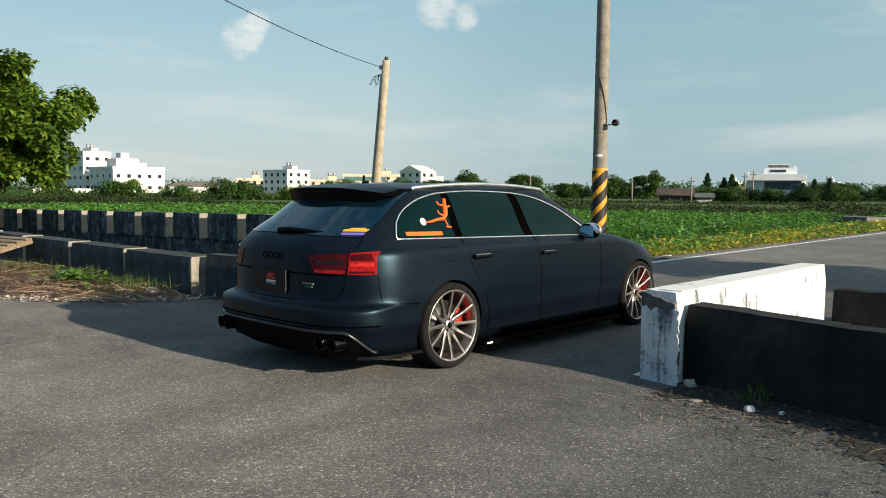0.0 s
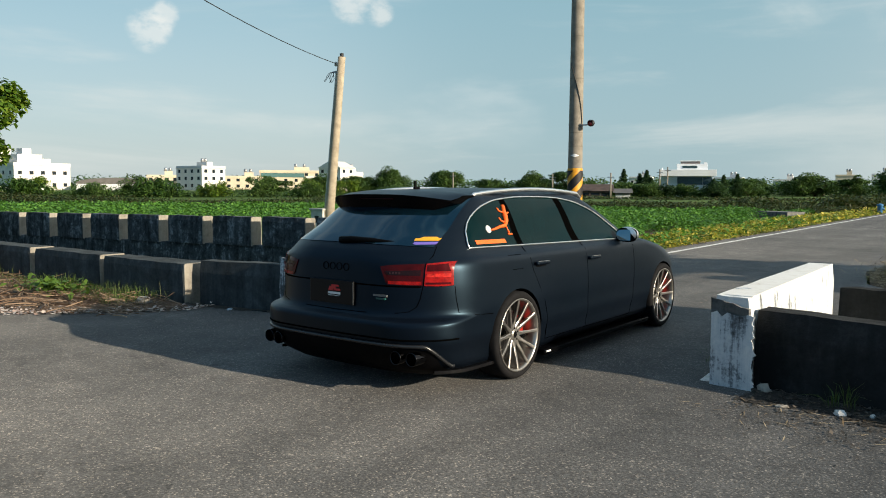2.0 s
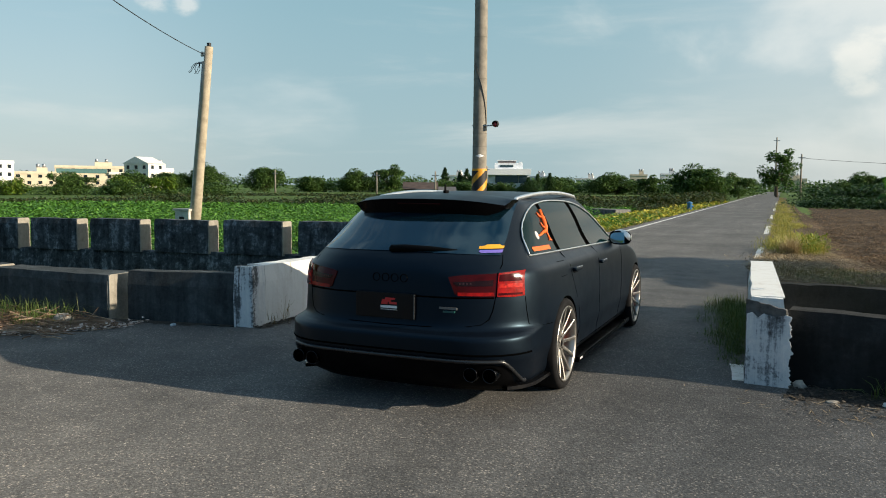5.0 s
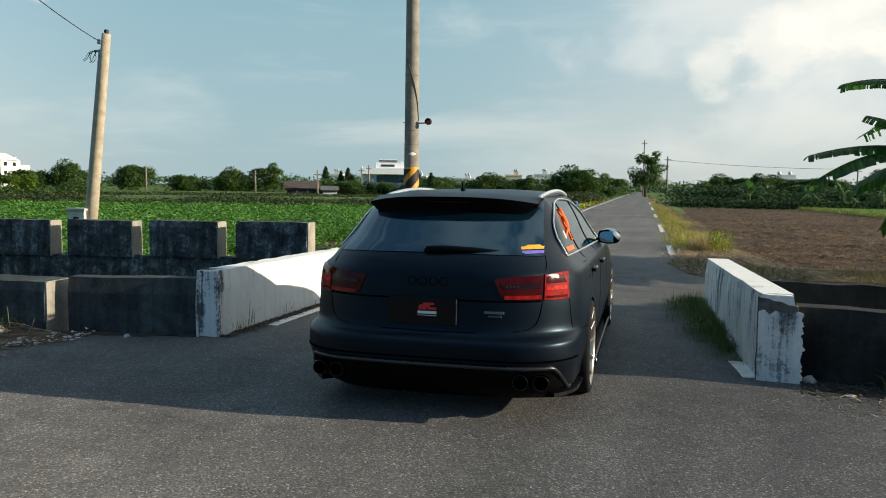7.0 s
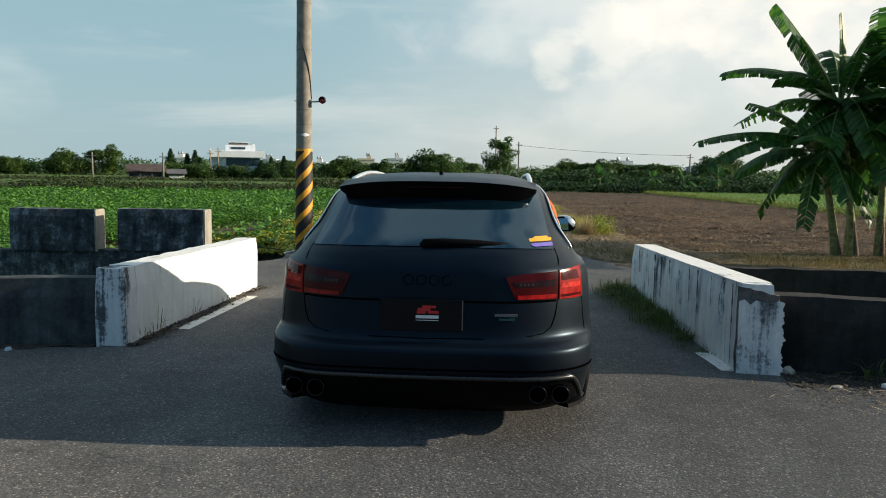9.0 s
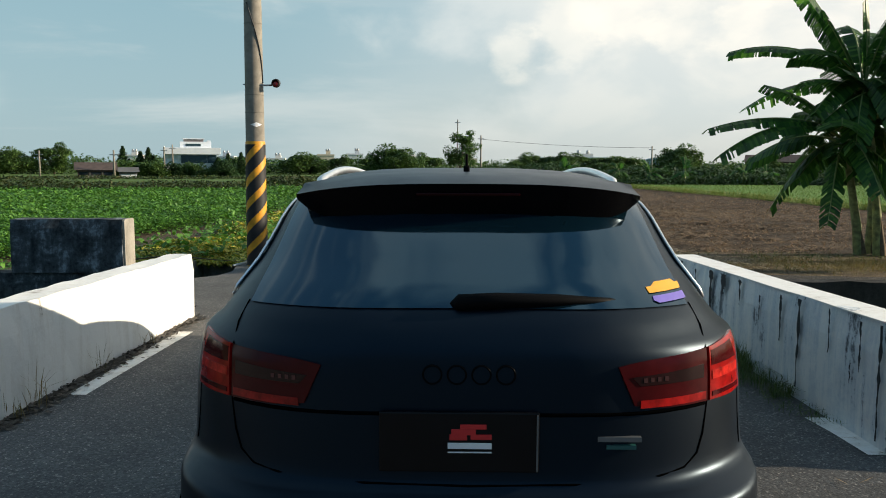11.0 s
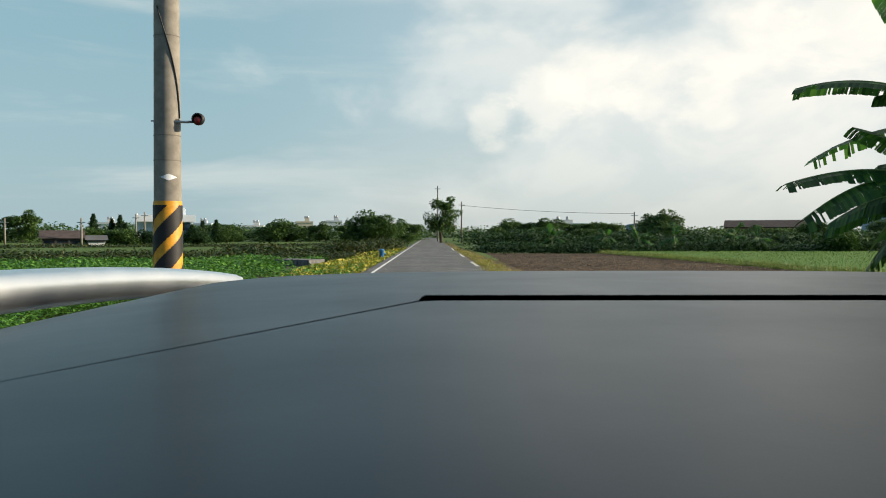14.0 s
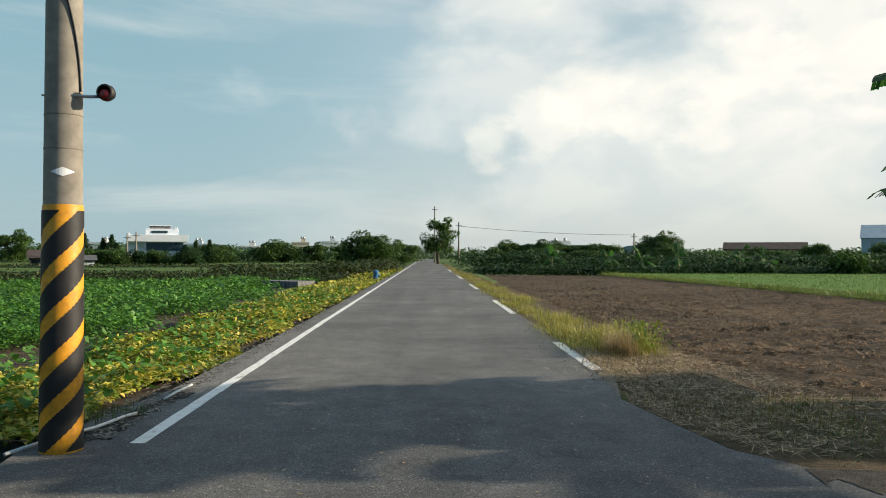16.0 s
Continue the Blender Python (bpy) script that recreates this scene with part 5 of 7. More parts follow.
        for a, b in (((1.150, 1.182), (1.092, 1.197)), ((1.092, 1.197), (1.076, 1.222)), ((1.187, 1.257), (1.123, 1.267)), ((1.123, 1.267), (1.103, 1.292)), ((1.181, 1.242), (1.244, 1.257)), ((1.134, 1.162), (1.150, 1.107)), ((1.123, 1.102), (1.181, 1.097))):
            tube("sticker_stroke", [g(*a), g((a[0] + b[0]) / 2, (a[1] + b[1]) / 2), g(*b)], 0.008, orange, orn, 5)
        side_patch("sticker_bar", sg, 0.68, 1.08, lambda y: belt(y) + 0.014, lambda y: belt(y) + 0.042, orange, orn, 0.0075, 2, 10, "orange lettering bar", 0.002)
        dsk = lathe("sticker_disc", [(0.002, 0.001), (0.002, 0.032), (-0.004, 0.032)], white, orn, 20, "white round sticker")
        dsk.matrix_local = Matrix.Translation(g(0.88, 1.145)) @ pose(0, 0, 0, 0, -25 * sg, 0 if sg > 0 else 180)

    # wheels: one built, the others copied
    def wheel(at, sg):
        hub = new("wheel")
        hub.parent = car
        hub.matrix_local = pose(*at, 0, 0, 0 if sg > 0 else 180)
        tagged(hub, "wide low-profile wheel with a titanium multi-spoke rim")
        lathe("tyre", [(-0.25, 0.285), (-0.262, 0.305), (-0.255, 0.330), (-0.235, 0.3435), (-0.13, 0.346), (-0.025, 0.3435), (-0.008, 0.332), (-0.001, 0.31), (-0.012, 0.288), (-0.03, 0.278)], rubber, hub, 56, "black low-profile tyre")
        rim = lathe("rim", [(-0.02, 0.280), (-0.010, 0.289), (-0.003, 0.287), (-0.004, 0.278), (-0.02, 0.270), (-0.05, 0.263), (-0.24, 0.265)], rim_mat, hub, 56, "titanium-coloured rim")
        bm = bmesh.new()
        for k in range(12):
            a = 360 / 12 * k
            mtx = pose(0, 0, 0, a, 0, 0)
            prof = [(0.040, 0.022, -0.052, -0.085), (0.10, 0.0145, -0.046, -0.078), (0.18, 0.0108, -0.027, -0.056), (0.278, 0.0135, -0.007, -0.035)]
            rings = []
            for rr_, hw, x1, x0 in prof:
                rings.append([bm.verts.new(mtx @ Vector(q)) for q in ((x1 - 0.004, -hw, rr_), (x1, -hw * 0.55, rr_), (x1, hw * 0.55, rr_), (x1 - 0.004, hw, rr_), (x0, hw * 0.8, rr_), (x0, -hw * 0.8, rr_))])
            for q0, q1 in zip(rings, rings[1:]):
                for j in range(6):
                    bm.faces.new((q0[j], q0[(j + 1) % 6], q1[(j + 1) % 6], q1[j]))
        sp_ = part("spokes", bm, rim_mat, rim, "twelve slim spokes")
        lathe("hub_cap", [(-0.090, 0.070), (-0.055, 0.066), (-0.051, 0.035), (-0.046, 0.030), (-0.046, 0.001)], rim_mat, hub, 28, "hub centre")
        lathe("centre_cap", [(-0.046, 0.026), (-0.043, 0.022), (-0.043, 0.001)], black, hub, 20)
        for k in range(5):
            w = math.radians(72 * k + 20)
            b = lathe("wheel_bolt", [(-0.06, 0.010), (-0.050, 0.010), (-0.047, 0.006), (-0.047, 0.001)], black, hub, 8)
            b.location = (0, 0.05 * math.cos(w), 0.05 * math.sin(w))
        lathe("brake_disc", [(-0.16, 0.001), (-0.16, 0.195), (-0.13, 0.195), (-0.13, 0.001)], disc_mat, hub, 40, "dark brake disc")
        bm = bmesh.new()
        rings = []
        for k in range(9):
            w = math.radians(-8 + 42 * k / 8)
            c, s = math.cos(w), math.sin(w)
            rings.append([bm.verts.new((x, r_ * c * (1 if sg > 0 else -1), r_ * s)) for x, r_ in ((-0.17, 0.13), (-0.17, 0.215), (-0.105, 0.215), (-0.095, 0.17), (-0.105, 0.13))])
        for q0, q1 in zip(rings, rings[1:]):
            for j in range(5):
                bm.faces.new((q0[j], q0[(j + 1) % 5], q1[(j + 1) % 5], q1[j]))
        bm.faces.new(rings[0])
        bm.faces.new(rings[-1])
        part("caliper", bm, red, hub, "red brake caliper", True)

    for sg in (-1, 1):
        for hy in (REAR_AXLE, FRONT_AXLE):
            wheel((sg * 0.985, hy, 0.345), sg)
    # the cabin stands a little taller than the lower body
    for ob in car.children_recursive:
        if ob.type != "MESH" or ob.parent.name.startswith("wheel") or ob.name.startswith(("exhaust", "rim", "spokes")):
            continue
        if ob.name.startswith("sticker_disc"):
            ob.location.z += 0.016
            continue
        for v in ob.data.vertices:
            v.co.z += 0.07 * max(0.0, v.co.z - 0.92)
    return car


build_car()


# ---- poles ----
def striped_pole():
    at = Vector((-8.03, 12.64, 0))
    r0, taper = 0.150, 0.0055
    rad = lambda z: r0 - taper * z
    ob = thing("utility_pole", Matrix.Translation(at), "grey concrete utility pole with a yellow and black striped foot", "utility pole")
    lathe("shaft", [(z, rad(z)) for z in (-0.3, 0, 1.5, 3, 5, 7, 9.5)] + [(9.5, 0.001)], POLE_GREY, ob, 40, "weathered grey concrete shaft", "z")
    for z in (2.30, 2.56, 3.6, 4.4):
        lathe("joint_band", [(z - 0.006, rad(z) + 0.001), (z, rad(z) + 0.004), (z + 0.006, rad(z) + 0.001)], plain_material("joint_grime", (0.19, 0.17, 0.14), 0.9), ob, 40, "", "z")
    lathe("sleeve", [(-0.05, rad(0) + 0.006), (0.0, rad(0) + 0.006), (0.9, rad(0.9) + 0.006), (1.86, rad(1.86) + 0.006), (1.875, rad(1.86) + 0.001)], POLE_YELLOW, ob, 48, "worn yellow painted sleeve", "z")
    lead, half = 0.92, 0.106
    for k in range(-2, 6):
        z_start = 0.05 + 0.345 * k
        verts, faces = [], []
        for i in range(97):
            w = math.pi / 2 - 2 * math.pi + 2 * math.pi * i / 96
            zc = z_start + lead * i / 96
            lo, hi = max(0.015, zc - half + 0.004 * math.sin(i * 1.7)), min(1.83, zc + half + 0.004 * math.cos(i * 2.3))
            hi = max(lo, hi)
            for z in (lo, hi):
                q = rad(z) + 0.0095
                verts.append((q * math.cos(w), q * math.sin(w), z))
            if i and hi > lo and verts[-4][2] < verts[-3][2]:
                m = len(verts)
                faces.append((m - 4, m - 2, m - 1, m - 3))
        if faces:
            mesh_object("stripe", verts, faces, POLE_BLACK, ob, "black diagonal stripe", True)
    bm = bmesh.new()
    rows = []
    for i in range(9):
        t = -1 + i / 4
        w, q, h = math.radians(-66) + t * 0.62, rad(2.12) + 0.005, 0.034 * (1 - abs(t)) + 0.001
        rows.append((bm.verts.new((q * math.cos(w), q * math.sin(w), 2.12 - h)), bm.verts.new((q * math.cos(w), q * math.sin(w), 2.12 + h))))
    for (a, b), (c, d) in zip(rows, rows[1:]):
        bm.faces.new((a, c, d, b))
    part("tag", bm, plain_material("white_tag", (0.93, 0.93, 0.93), 0.5), ob, "small white diamond tag")
    lamp = tube("lamp_arm", [(0.10, -0.08, 2.70), (0.20, -0.02, 2.705), (0.27, 0.0, 2.71)], 0.014, STEEL, ob, 8)
    lathe("lamp_hood", [(-0.060, 0.048), (-0.056, 0.062), (0.0, 0.064), (0.048, 0.046), (0.060, 0.024), (0.060, 0.001)], POLE_BLACK, lamp, 24, "black warning lamp hood", "y", loc=(0.335, 0.0, 2.735))
    lathe("lamp_lens", [(-0.068, 0.001), (-0.064, 0.026), (-0.053, 0.044), (-0.04, 0.047)], plain_material("red_lens", (0.20, 0.012, 0.010), 0.2), lamp, 24, "dark red lens", "y", loc=(0.335, 0.0, 2.715))
    pts = []
    for i in range(15):
        t = i / 14
        z = 2.74 + 1.15 * t
        w = math.radians(-10 - 105 * t ** 1.6)
        pts.append(((rad(z) + 0.008) * math.cos(w), (rad(z) + 0.008) * math.sin(w), z))
    tube("wire", pts, 0.008, CABLE, ob, 6, False, "thin cable running up the shaft")
    tube("rung", [(-0.13, 0, 2.72), (-0.17, 0, 2.72)], 0.008, STEEL, ob, 6)
    return ob


def leaning_pole():
    base, top = Vector((-17.06, 14.6, -0.2)), Vector((-16.42, 14.6, 5.08))
    ob = thing("leaning_pole", Matrix.Translation(base), "leaning pale concrete pole standing in the crop field", "utility pole")
    d = top - base
    tube("shaft", [d * t for t in (0, 0.25, 0.5, 0.75, 1)], [0.145, 0.135, 0.125, 0.115, 0.105], plain_material("pale_pole_concrete", (0.40, 0.34, 0.25), 0.85, vary=0.2, scale=6), ob, 20)
    tube("conduit", [d * t + Vector((-0.165 + 0.03 * t, -0.03, 0)) for t in (0, 0.3, 0.6, 0.93)], 0.024, plain_material("pale_conduit", (0.55, 0.53, 0.48), 0.6), ob, 8, False, "pale plastic conduit")
    part("meter_box", boxed((-0.42, -0.22, 0.55), (0.06, 0.16, 1.02), 0.02), plain_material("pale_box", (0.62, 0.60, 0.55), 0.8), ob, "pale concrete meter box")
    part("box_opening", boxed((-0.26, -0.235, 0.66), (-0.10, -0.20, 0.86), 0.01), CABLE, ob)
    part("box_lid", boxed((-0.46, -0.26, 1.01), (0.10, 0.2, 1.07), 0.015), plain_material("box_lid", (0.5, 0.48, 0.43), 0.85), ob)
    lathe("insulator", [(-0.06, 0.03), (-0.03, 0.05), (0.0, 0.035), (0.03, 0.05), (0.06, 0.03)], plain_material("porcelain", (0.6, 0.58, 0.54), 0.25), ob, 14, "porcelain insulator", "z", loc=tuple(d * 0.965 + Vector((-0.16, -0.05, 0))))
    part("bracket", boxed((-0.20, -0.03, 4.86), (0.0, 0.03, 4.91), 0.005, Matrix.Translation((0.50, 0, 0))), STEEL, ob)
    r = rng(5)
    pts = [d * 0.90 + Vector((-0.36 + 0.16 * math.cos(a * 1.9) * r.uniform(0.5, 1), -0.05 + 0.1 * math.sin(a), 0.13 * math.sin(a * 2.3))) for a in np.linspace(0, 9, 40)]
    tube("wire_coil", pts, 0.007, CABLE, ob, 5, False, "tangle of loose wire")
    part("pole_cap", boxed((-0.04, -0.04, 0), (0.04, 0.04, 0.1), 0.01, Matrix.Translation(d)), CABLE, ob)
    return ob


striped_pole()
leaning_pole()
wire_a, wire_way = Vector((-16.58, 14.55, 4.90)), Vector((0.433, -0.90, 0.053))
tagged(tube("overhead_wire", [wire_a + wire_way * s + Vector((0, 0, -0.0060 * s * (14 - s))) for s in np.linspace(0, 22, 30)], 0.010, CABLE, None, 5), "single dark overhead wire from the leaning pole", "wire")


# ---- plants ----
def stuff(name, corners, mat, label, category="plants"):
    return tagged(quads_object(name, corners, mat), label, category, kind="stuff")


def in_field(p, lo, hi):
    return p[(p[:, 1] > lo(p[:, 0])) & (p[:, 1] < hi(p[:, 0]))]


def crop_field():
    """Low leafy crop in rough rows, thinned out with distance."""
    r = rng(11)
    groups = []
    for x0, x1, y0, y1, n, size in ((-16, -10.6, 9.6, 22, 80000, 0.072), (-26, -16, 9.6, 22, 42000, 0.11), (-22, -10.8, 22, 36, 34000, 0.13), (-36, -26, 9.6, 24, 26000, 0.135), (-40, -22, 22, 38, 34000, 0.15), (-34, -11.3, 36, 51, 36000, 0.18), (-46, -34, 30, 44, 18000, 0.19), (-60, -36, 9, 36, 40000, 0.19)):
        p = scatter(n, (x0, x1), (y0, y1), 0, r)
        row = np.sin(p[:, 1] * 2 * np.pi / 1.1 + 0.5 * np.sin(p[:, 0] * 0.4))
        patch = np.array([noise.noise(Vector((a * 0.35, b * 0.35, 2.0))) for a, b in p[:, :2]])
        p[:, 2] = -0.14 + r.uniform(0.05, 1, n) ** 0.7 * (0.38 + 0.07 * row + 0.20 * patch)
        p = p[(p[:, 0] < -11.75 - 0.9 * np.exp(-((p[:, 1] - 14) / 4.0) ** 2) - 0.035 * np.maximum(0, p[:, 1] - 24) + 0.5 * np.sin(p[:, 1] * 0.9)) | (p[:, 1] < 10.8)]
        p = in_field(p, lambda x: np.full_like(x, 9.4), lambda x: np.interp(x, (-95, -62, -46, -34, -20, -11.5), (14, 28.5, 37.5, 43.5, 47.5, 52)))
        p = p[(p[:, 0] < -14.6) | (p[:, 1] < 42.0) | (p[:, 1] > 49.0)]
        groups.append(leaves(p, size, size * 0.75, 0.25, r, 0.2))
    stuff("crop_leaves", np.concatenate(groups), CROP_LEAF, "dense low green leafy crop covering the field")


def vine_strip():
    """Heaps of cut, yellowing vines beside the road."""
    r = rng(12)
    groups = []
    for y0, y1, n, s in ((13.3, 22, 42000, 0.085), (22, 34, 24000, 0.12), (34, 60, 12000, 0.2), (60, 95, 5000, 0.3)):
        y = r.uniform(y0, y1, n)
        u = r.uniform(0, 1, n)
        wide = np.clip(2.2 + 0.02 * (y - 13) - np.maximum(0, y - 40) * 0.03, 1.0, 3.1)
        x = -8.32 - 0.022 * (y - 12.8) - u * wide - 0.25 * np.sin(y * 1.3) - 0.16 * np.clip(16.2 - y, 0, 3)
        hump = np.array([noise.noise(Vector((a * 0.9, b * 0.9, 5.0))) for a, b in zip(x, y)])
        z = -0.12 + np.maximum(0.02, 0.12 + 0.26 * hump) * r.uniform(0.1, 1, n) * np.interp(u, (0, 0.2, 0.7, 1), (0.4, 1, 1, 0.4)) * np.clip((y - 12.9) / 1.6, 0.3, 1) + 0.05
        groups.append(leaves(np.stack([x, y, z], 1), s, s * 0.7, 0.15, r, 0.25))
    stuff("vine_leaves", np.concatenate(groups), VINE_LEAF, "heaped wilting yellow-green vines along the road edge")
    g = []
    for y0, y1, n in ((13.3, 20, 800), (20, 40, 1500)):
        y = r.uniform(y0, y1, n)
        x = -8.3 - 0.022 * (y - 12.8) - r.uniform(0, 2.6, n) - 0.25 * np.clip(16.0 - y, 0, 3)
        g.append(leaves(np.stack([x, y, np.full(n, -0.02) + r.uniform(0, 0.22, n)], 1), 0.13, 0.10, 0.3, r, 0.2))
    stuff("weed_leaves", np.concatenate(g), CROP_LEAF, "green weeds among the wilting vines")


def grass_tufts(name, centres, spread, count, height, width, mat, label, seed, lean=0.4):
    r = rng(seed)
    c = np.array(centres, float)
    at = np.repeat(c, count, axis=0)
    off = r.normal(0, spread, (len(at), 2))
    at[:, :2] += off
    tall = np.repeat(r.uniform(0.45, 1.2, len(c)), count)
    height = height * tall
    return stuff(name, blades(at, height, width, r, lean), mat, label, "grass")


crop_field()
vine_strip()
sheet("field_west", [(-110, 9.3), (-9.4, 9.3), (-9.4, 13.66), (-8.35, 13.66), (-8.2, 16), (edge_left(20) - 0.32, 20), (edge_left(95) - 0.32, 95), (-12.3, 95), (-12.6, 58), (-24, 50), (-46, 41), (-62, 32), (-110, 13)], -0.14, 0.2, SOIL_DARK, "dark field soil between the crop rows", "field")
R = rng(21)
# verge east of the road
y = np.sort(R.uniform(18.6, 150, 900) ** 1.0)
y = 18.6 + (y - 18.6) * R.uniform(0.1, 1, 900) ** 1.5
x = edge_right(y) + 0.05 + R.uniform(0, 1, 900) ** 0.8 * (0.75 + 0.35 * np.sin(y * 0.8))
keep = np.array([noise.noise(Vector((a * 0.7, b * 0.7, 6.0))) + 0.6 * noise.noise(Vector((a * 1.9, b * 1.9, 2.0))) for a, b in zip(x, y)]) > 0.0
x, y = x[keep], y[keep]
grass_tufts("verge_grass", np.stack([x, y, np.full(len(x), -0.08)], 1), 0.16, 34, 0.29, 0.012, GRASS_BLADE, "yellow-green verge grass beside the road", 22, 1.15)
y = R.uniform(18.9, 20.6, 60)
grass_tufts("tall_verge_grass", np.stack([-2.35 + R.uniform(-0.3, 0.55, 60), y, np.full(60, -0.05)], 1), 0.11, 26, 0.46, 0.014, GRASS_BLADE, "tall tuft of grass at the field corner", 23, 0.95)
y = R.uniform(18.35, 18.9, 16)
grass_tufts("straw_tuft", np.stack([-2.50 + R.uniform(-0.12, 0.16, 16), y, np.full(16, -0.03)], 1), 0.06, 50, 0.44, 0.010, leaf_material("straw_blade", (0.28, 0.20, 0.09), (0.44, 0.33, 0.16), (0.58, 0.46, 0.26)), "dry straw-coloured tuft", 24, 0.6)
def clumped(x, y, low, seed):
    """Where growth stands in clumps rather than evenly."""
    return np.array([noise.noise(Vector((a * 0.8, b * 0.8, seed))) + 0.5 * noise.noise(Vector((a * 2.3, b * 2.3, seed))) for a, b in zip(x, y)]) > low


n = 6400
x = R.uniform(-2.9, 9.5, n)
low = np.interp(x, (-3.2, -2.9, -2.4, -1.2, 0.5, 9.5), (14.9, 13.2, 12.2, 11.85, 11.7, 11.2))
y = low + R.uniform(0.05, 4.0, n) ** 0.95 * np.interp(x, (-3, -1.5, 9), (0.95, 1, 0.9))
keep = clumped(x, y, -0.14, 4.0) & (R.uniform(0, 1, n) < np.interp(y - low, (0, 0.3, 2.6, 4.0), (0.3, 1, 1, 0.25)))
x, y = x[keep], y[keep]
grass_tufts("dry_bank_grass", np.stack([x, y, np.full(len(x), -0.12)], 1), 0.14, 34, np.repeat(np.interp(y - np.interp(x, (-3.2, -2.9, -2.4, -1.2, 0.5, 9.5), (14.9, 13.2, 12.2, 11.85, 11.7, 11.2)), (0, 0.6, 1.6, 3.2, 4.0), (0.05, 0.13, 0.19, 0.14, 0.06)), 34), 0.007, GRASS_DRY, "dry trampled grass on the field bank", 25, 1.5)
r_ = rng(29)
y = 19.2 - 6.6 * r_.uniform(0, 1, 9000) ** 1.7
x = np.interp(y, (12.3, 13.7, 15, 19.2), (-2.5, -3.0, -3.2, -3.0)) + r_.uniform(0, 1, 9000) ** 1.4 * np.interp(y, (12.3, 15, 19.2), (3.0, 2.4, 1.4))
stuff("straw_litter", leaves(np.stack([x, y, np.full(9000, -0.01) + r_.uniform(0.005, 0.04, 9000)], 1), 0.15, 0.009, 0.05, r_, 0.0, 0.16), leaf_material("straw_stalk", (0.18, 0.12, 0.055), (0.36, 0.26, 0.13), (0.54, 0.42, 0.23), translucent=0.05), "pale straw strewn over the verge", "straw")
n = 1500
x = R.uniform(-2.2, 9.5, n)
y = 12.5 + R.uniform(0, 2.6, n)
keep = clumped(x, y, 0.08, 9.0)
x, y = x[keep], y[keep]
n = len(x)
grass_tufts("green_bank_grass", np.stack([x, y, np.full(n, -0.12)], 1), 0.15, 34, 0.17, 0.008, GRASS_DARK, "dull green grass on the field bank", 26, 1.3)
n = 160
yy = 5.4 + 3.4 * R.uniform(0, 1, n) ** 0.6
grass_tufts("parapet_grass", np.stack([-2.62 - 0.07 * (yy - 5) - np.abs(R.normal(0, 0.13, n)) * np.interp(yy, (5, 6.2, 8.8), (0.15, 0.8, 1.0)), yy, np.full(n, 0.0)], 1), 0.06, 44, np.repeat(np.interp(yy, (5.4, 6.4, 8.8), (0.06, 0.17, 0.20)), 44), 0.006, GRASS_DARK, "dark grass growing along the parapet's foot", 27, 1.1)
sheet("verge_east", [(-3.0, 15.4), (-3.2, 14.9), (-3.0, 13.72), (-2.82, 12.76), (-2.33, 12.05), (-1.2, 11.78), (0.5, 11.63), (8, 11.23), (60, 10.6), (60, 15.2), (-1.6, 15.2), (-1.7, 18.0), (edge_right(80) + 1.1, 80), (edge_right(150) + 1.1, 150), (edge_right(150) - 0.02, 150), (edge_right(20), 20)], -0.02, 0.3, VERGE, "dry earth and straw on the verge", "verge")


def brown_field():
    """Harvested field: clods and furrows."""
    verts, faces = [], []
    xs = np.concatenate([np.arange(-1.75, 4, 0.11), np.arange(4, 12.6, 0.2)])
    ys = np.concatenate([np.arange(14.6, 26, 0.12), np.arange(26, 42, 0.25), np.arange(42, 77, 0.6)])
    for b in ys:
        for a in xs:
            a2 = a - 0.0245 * max(0, b - 18)
            h = noise.noise(Vector((a * 0.5, b * 0.8, 0))) * 0.06 + noise.noise(Vector((a * 2.1, b * 2.6, 3))) * 0.055 + abs(noise.noise(Vector((a * 5.5, b * 6.5, 7)))) * 0.05 + max(0.0, noise.noise(Vector((a * 0.7, b * 1.3, 11))) - 0.05) * noise.noise(Vector((a * 3.3, b * 3.9, 5))) * 0.26
            edge = min(1, (b - 14.6) / 1.2, (a + 1.75) / 0.8)
            verts.append((a2, b, -0.24 * edge + (-0.02) * (1 - edge) + h * edge))
    w = len(xs)
    faces = [(j * w + i, j * w + i + 1, (j + 1) * w + i + 1, (j + 1) * w + i) for j in range(len(ys) - 1) for i in range(w - 1)]
    tagged(mesh_object("field_east", verts, faces, SOIL_BROWN), "harvested brown field of clods and cut stubble", "field", kind="structure")
    r = rng(31)
    n = 90000
    p = scatter(n, (-1.6, 12.4), (15, 76), -0.19, r)
    p[:, 1] = 15 + (p[:, 1] - 15) * r.uniform(0.1, 1, n)
    p[:, 2] += r.uniform(-0.03, 0.04, n)
    lie = np.array([noise.noise(Vector((a * 0.5, b * 1.5, 21))) + 0.6 * noise.noise(Vector((a * 2.2, b * 4.5, 23))) for a, b in p[:, :2]])
    p = p[lie > np.interp(p[:, 1], (15, 20, 30), (0.25, 0.06, -0.1))]
    p[:, 0] -= 0.0245 * np.maximum(0, p[:, 1] - 18)
    stuff("stubble", leaves(p, 0.10, 0.018, 0.1, r, 0.0, 0.3), leaf_material("stubble_straw", (0.10, 0.055, 0.026), (0.24, 0.145, 0.072), (0.42, 0.28, 0.15)), "dry cut stubble lying on the field", "stubble")


brown_field()
# grassy balk and green field further east
n = 700
yy = R.uniform(17, 77, n)
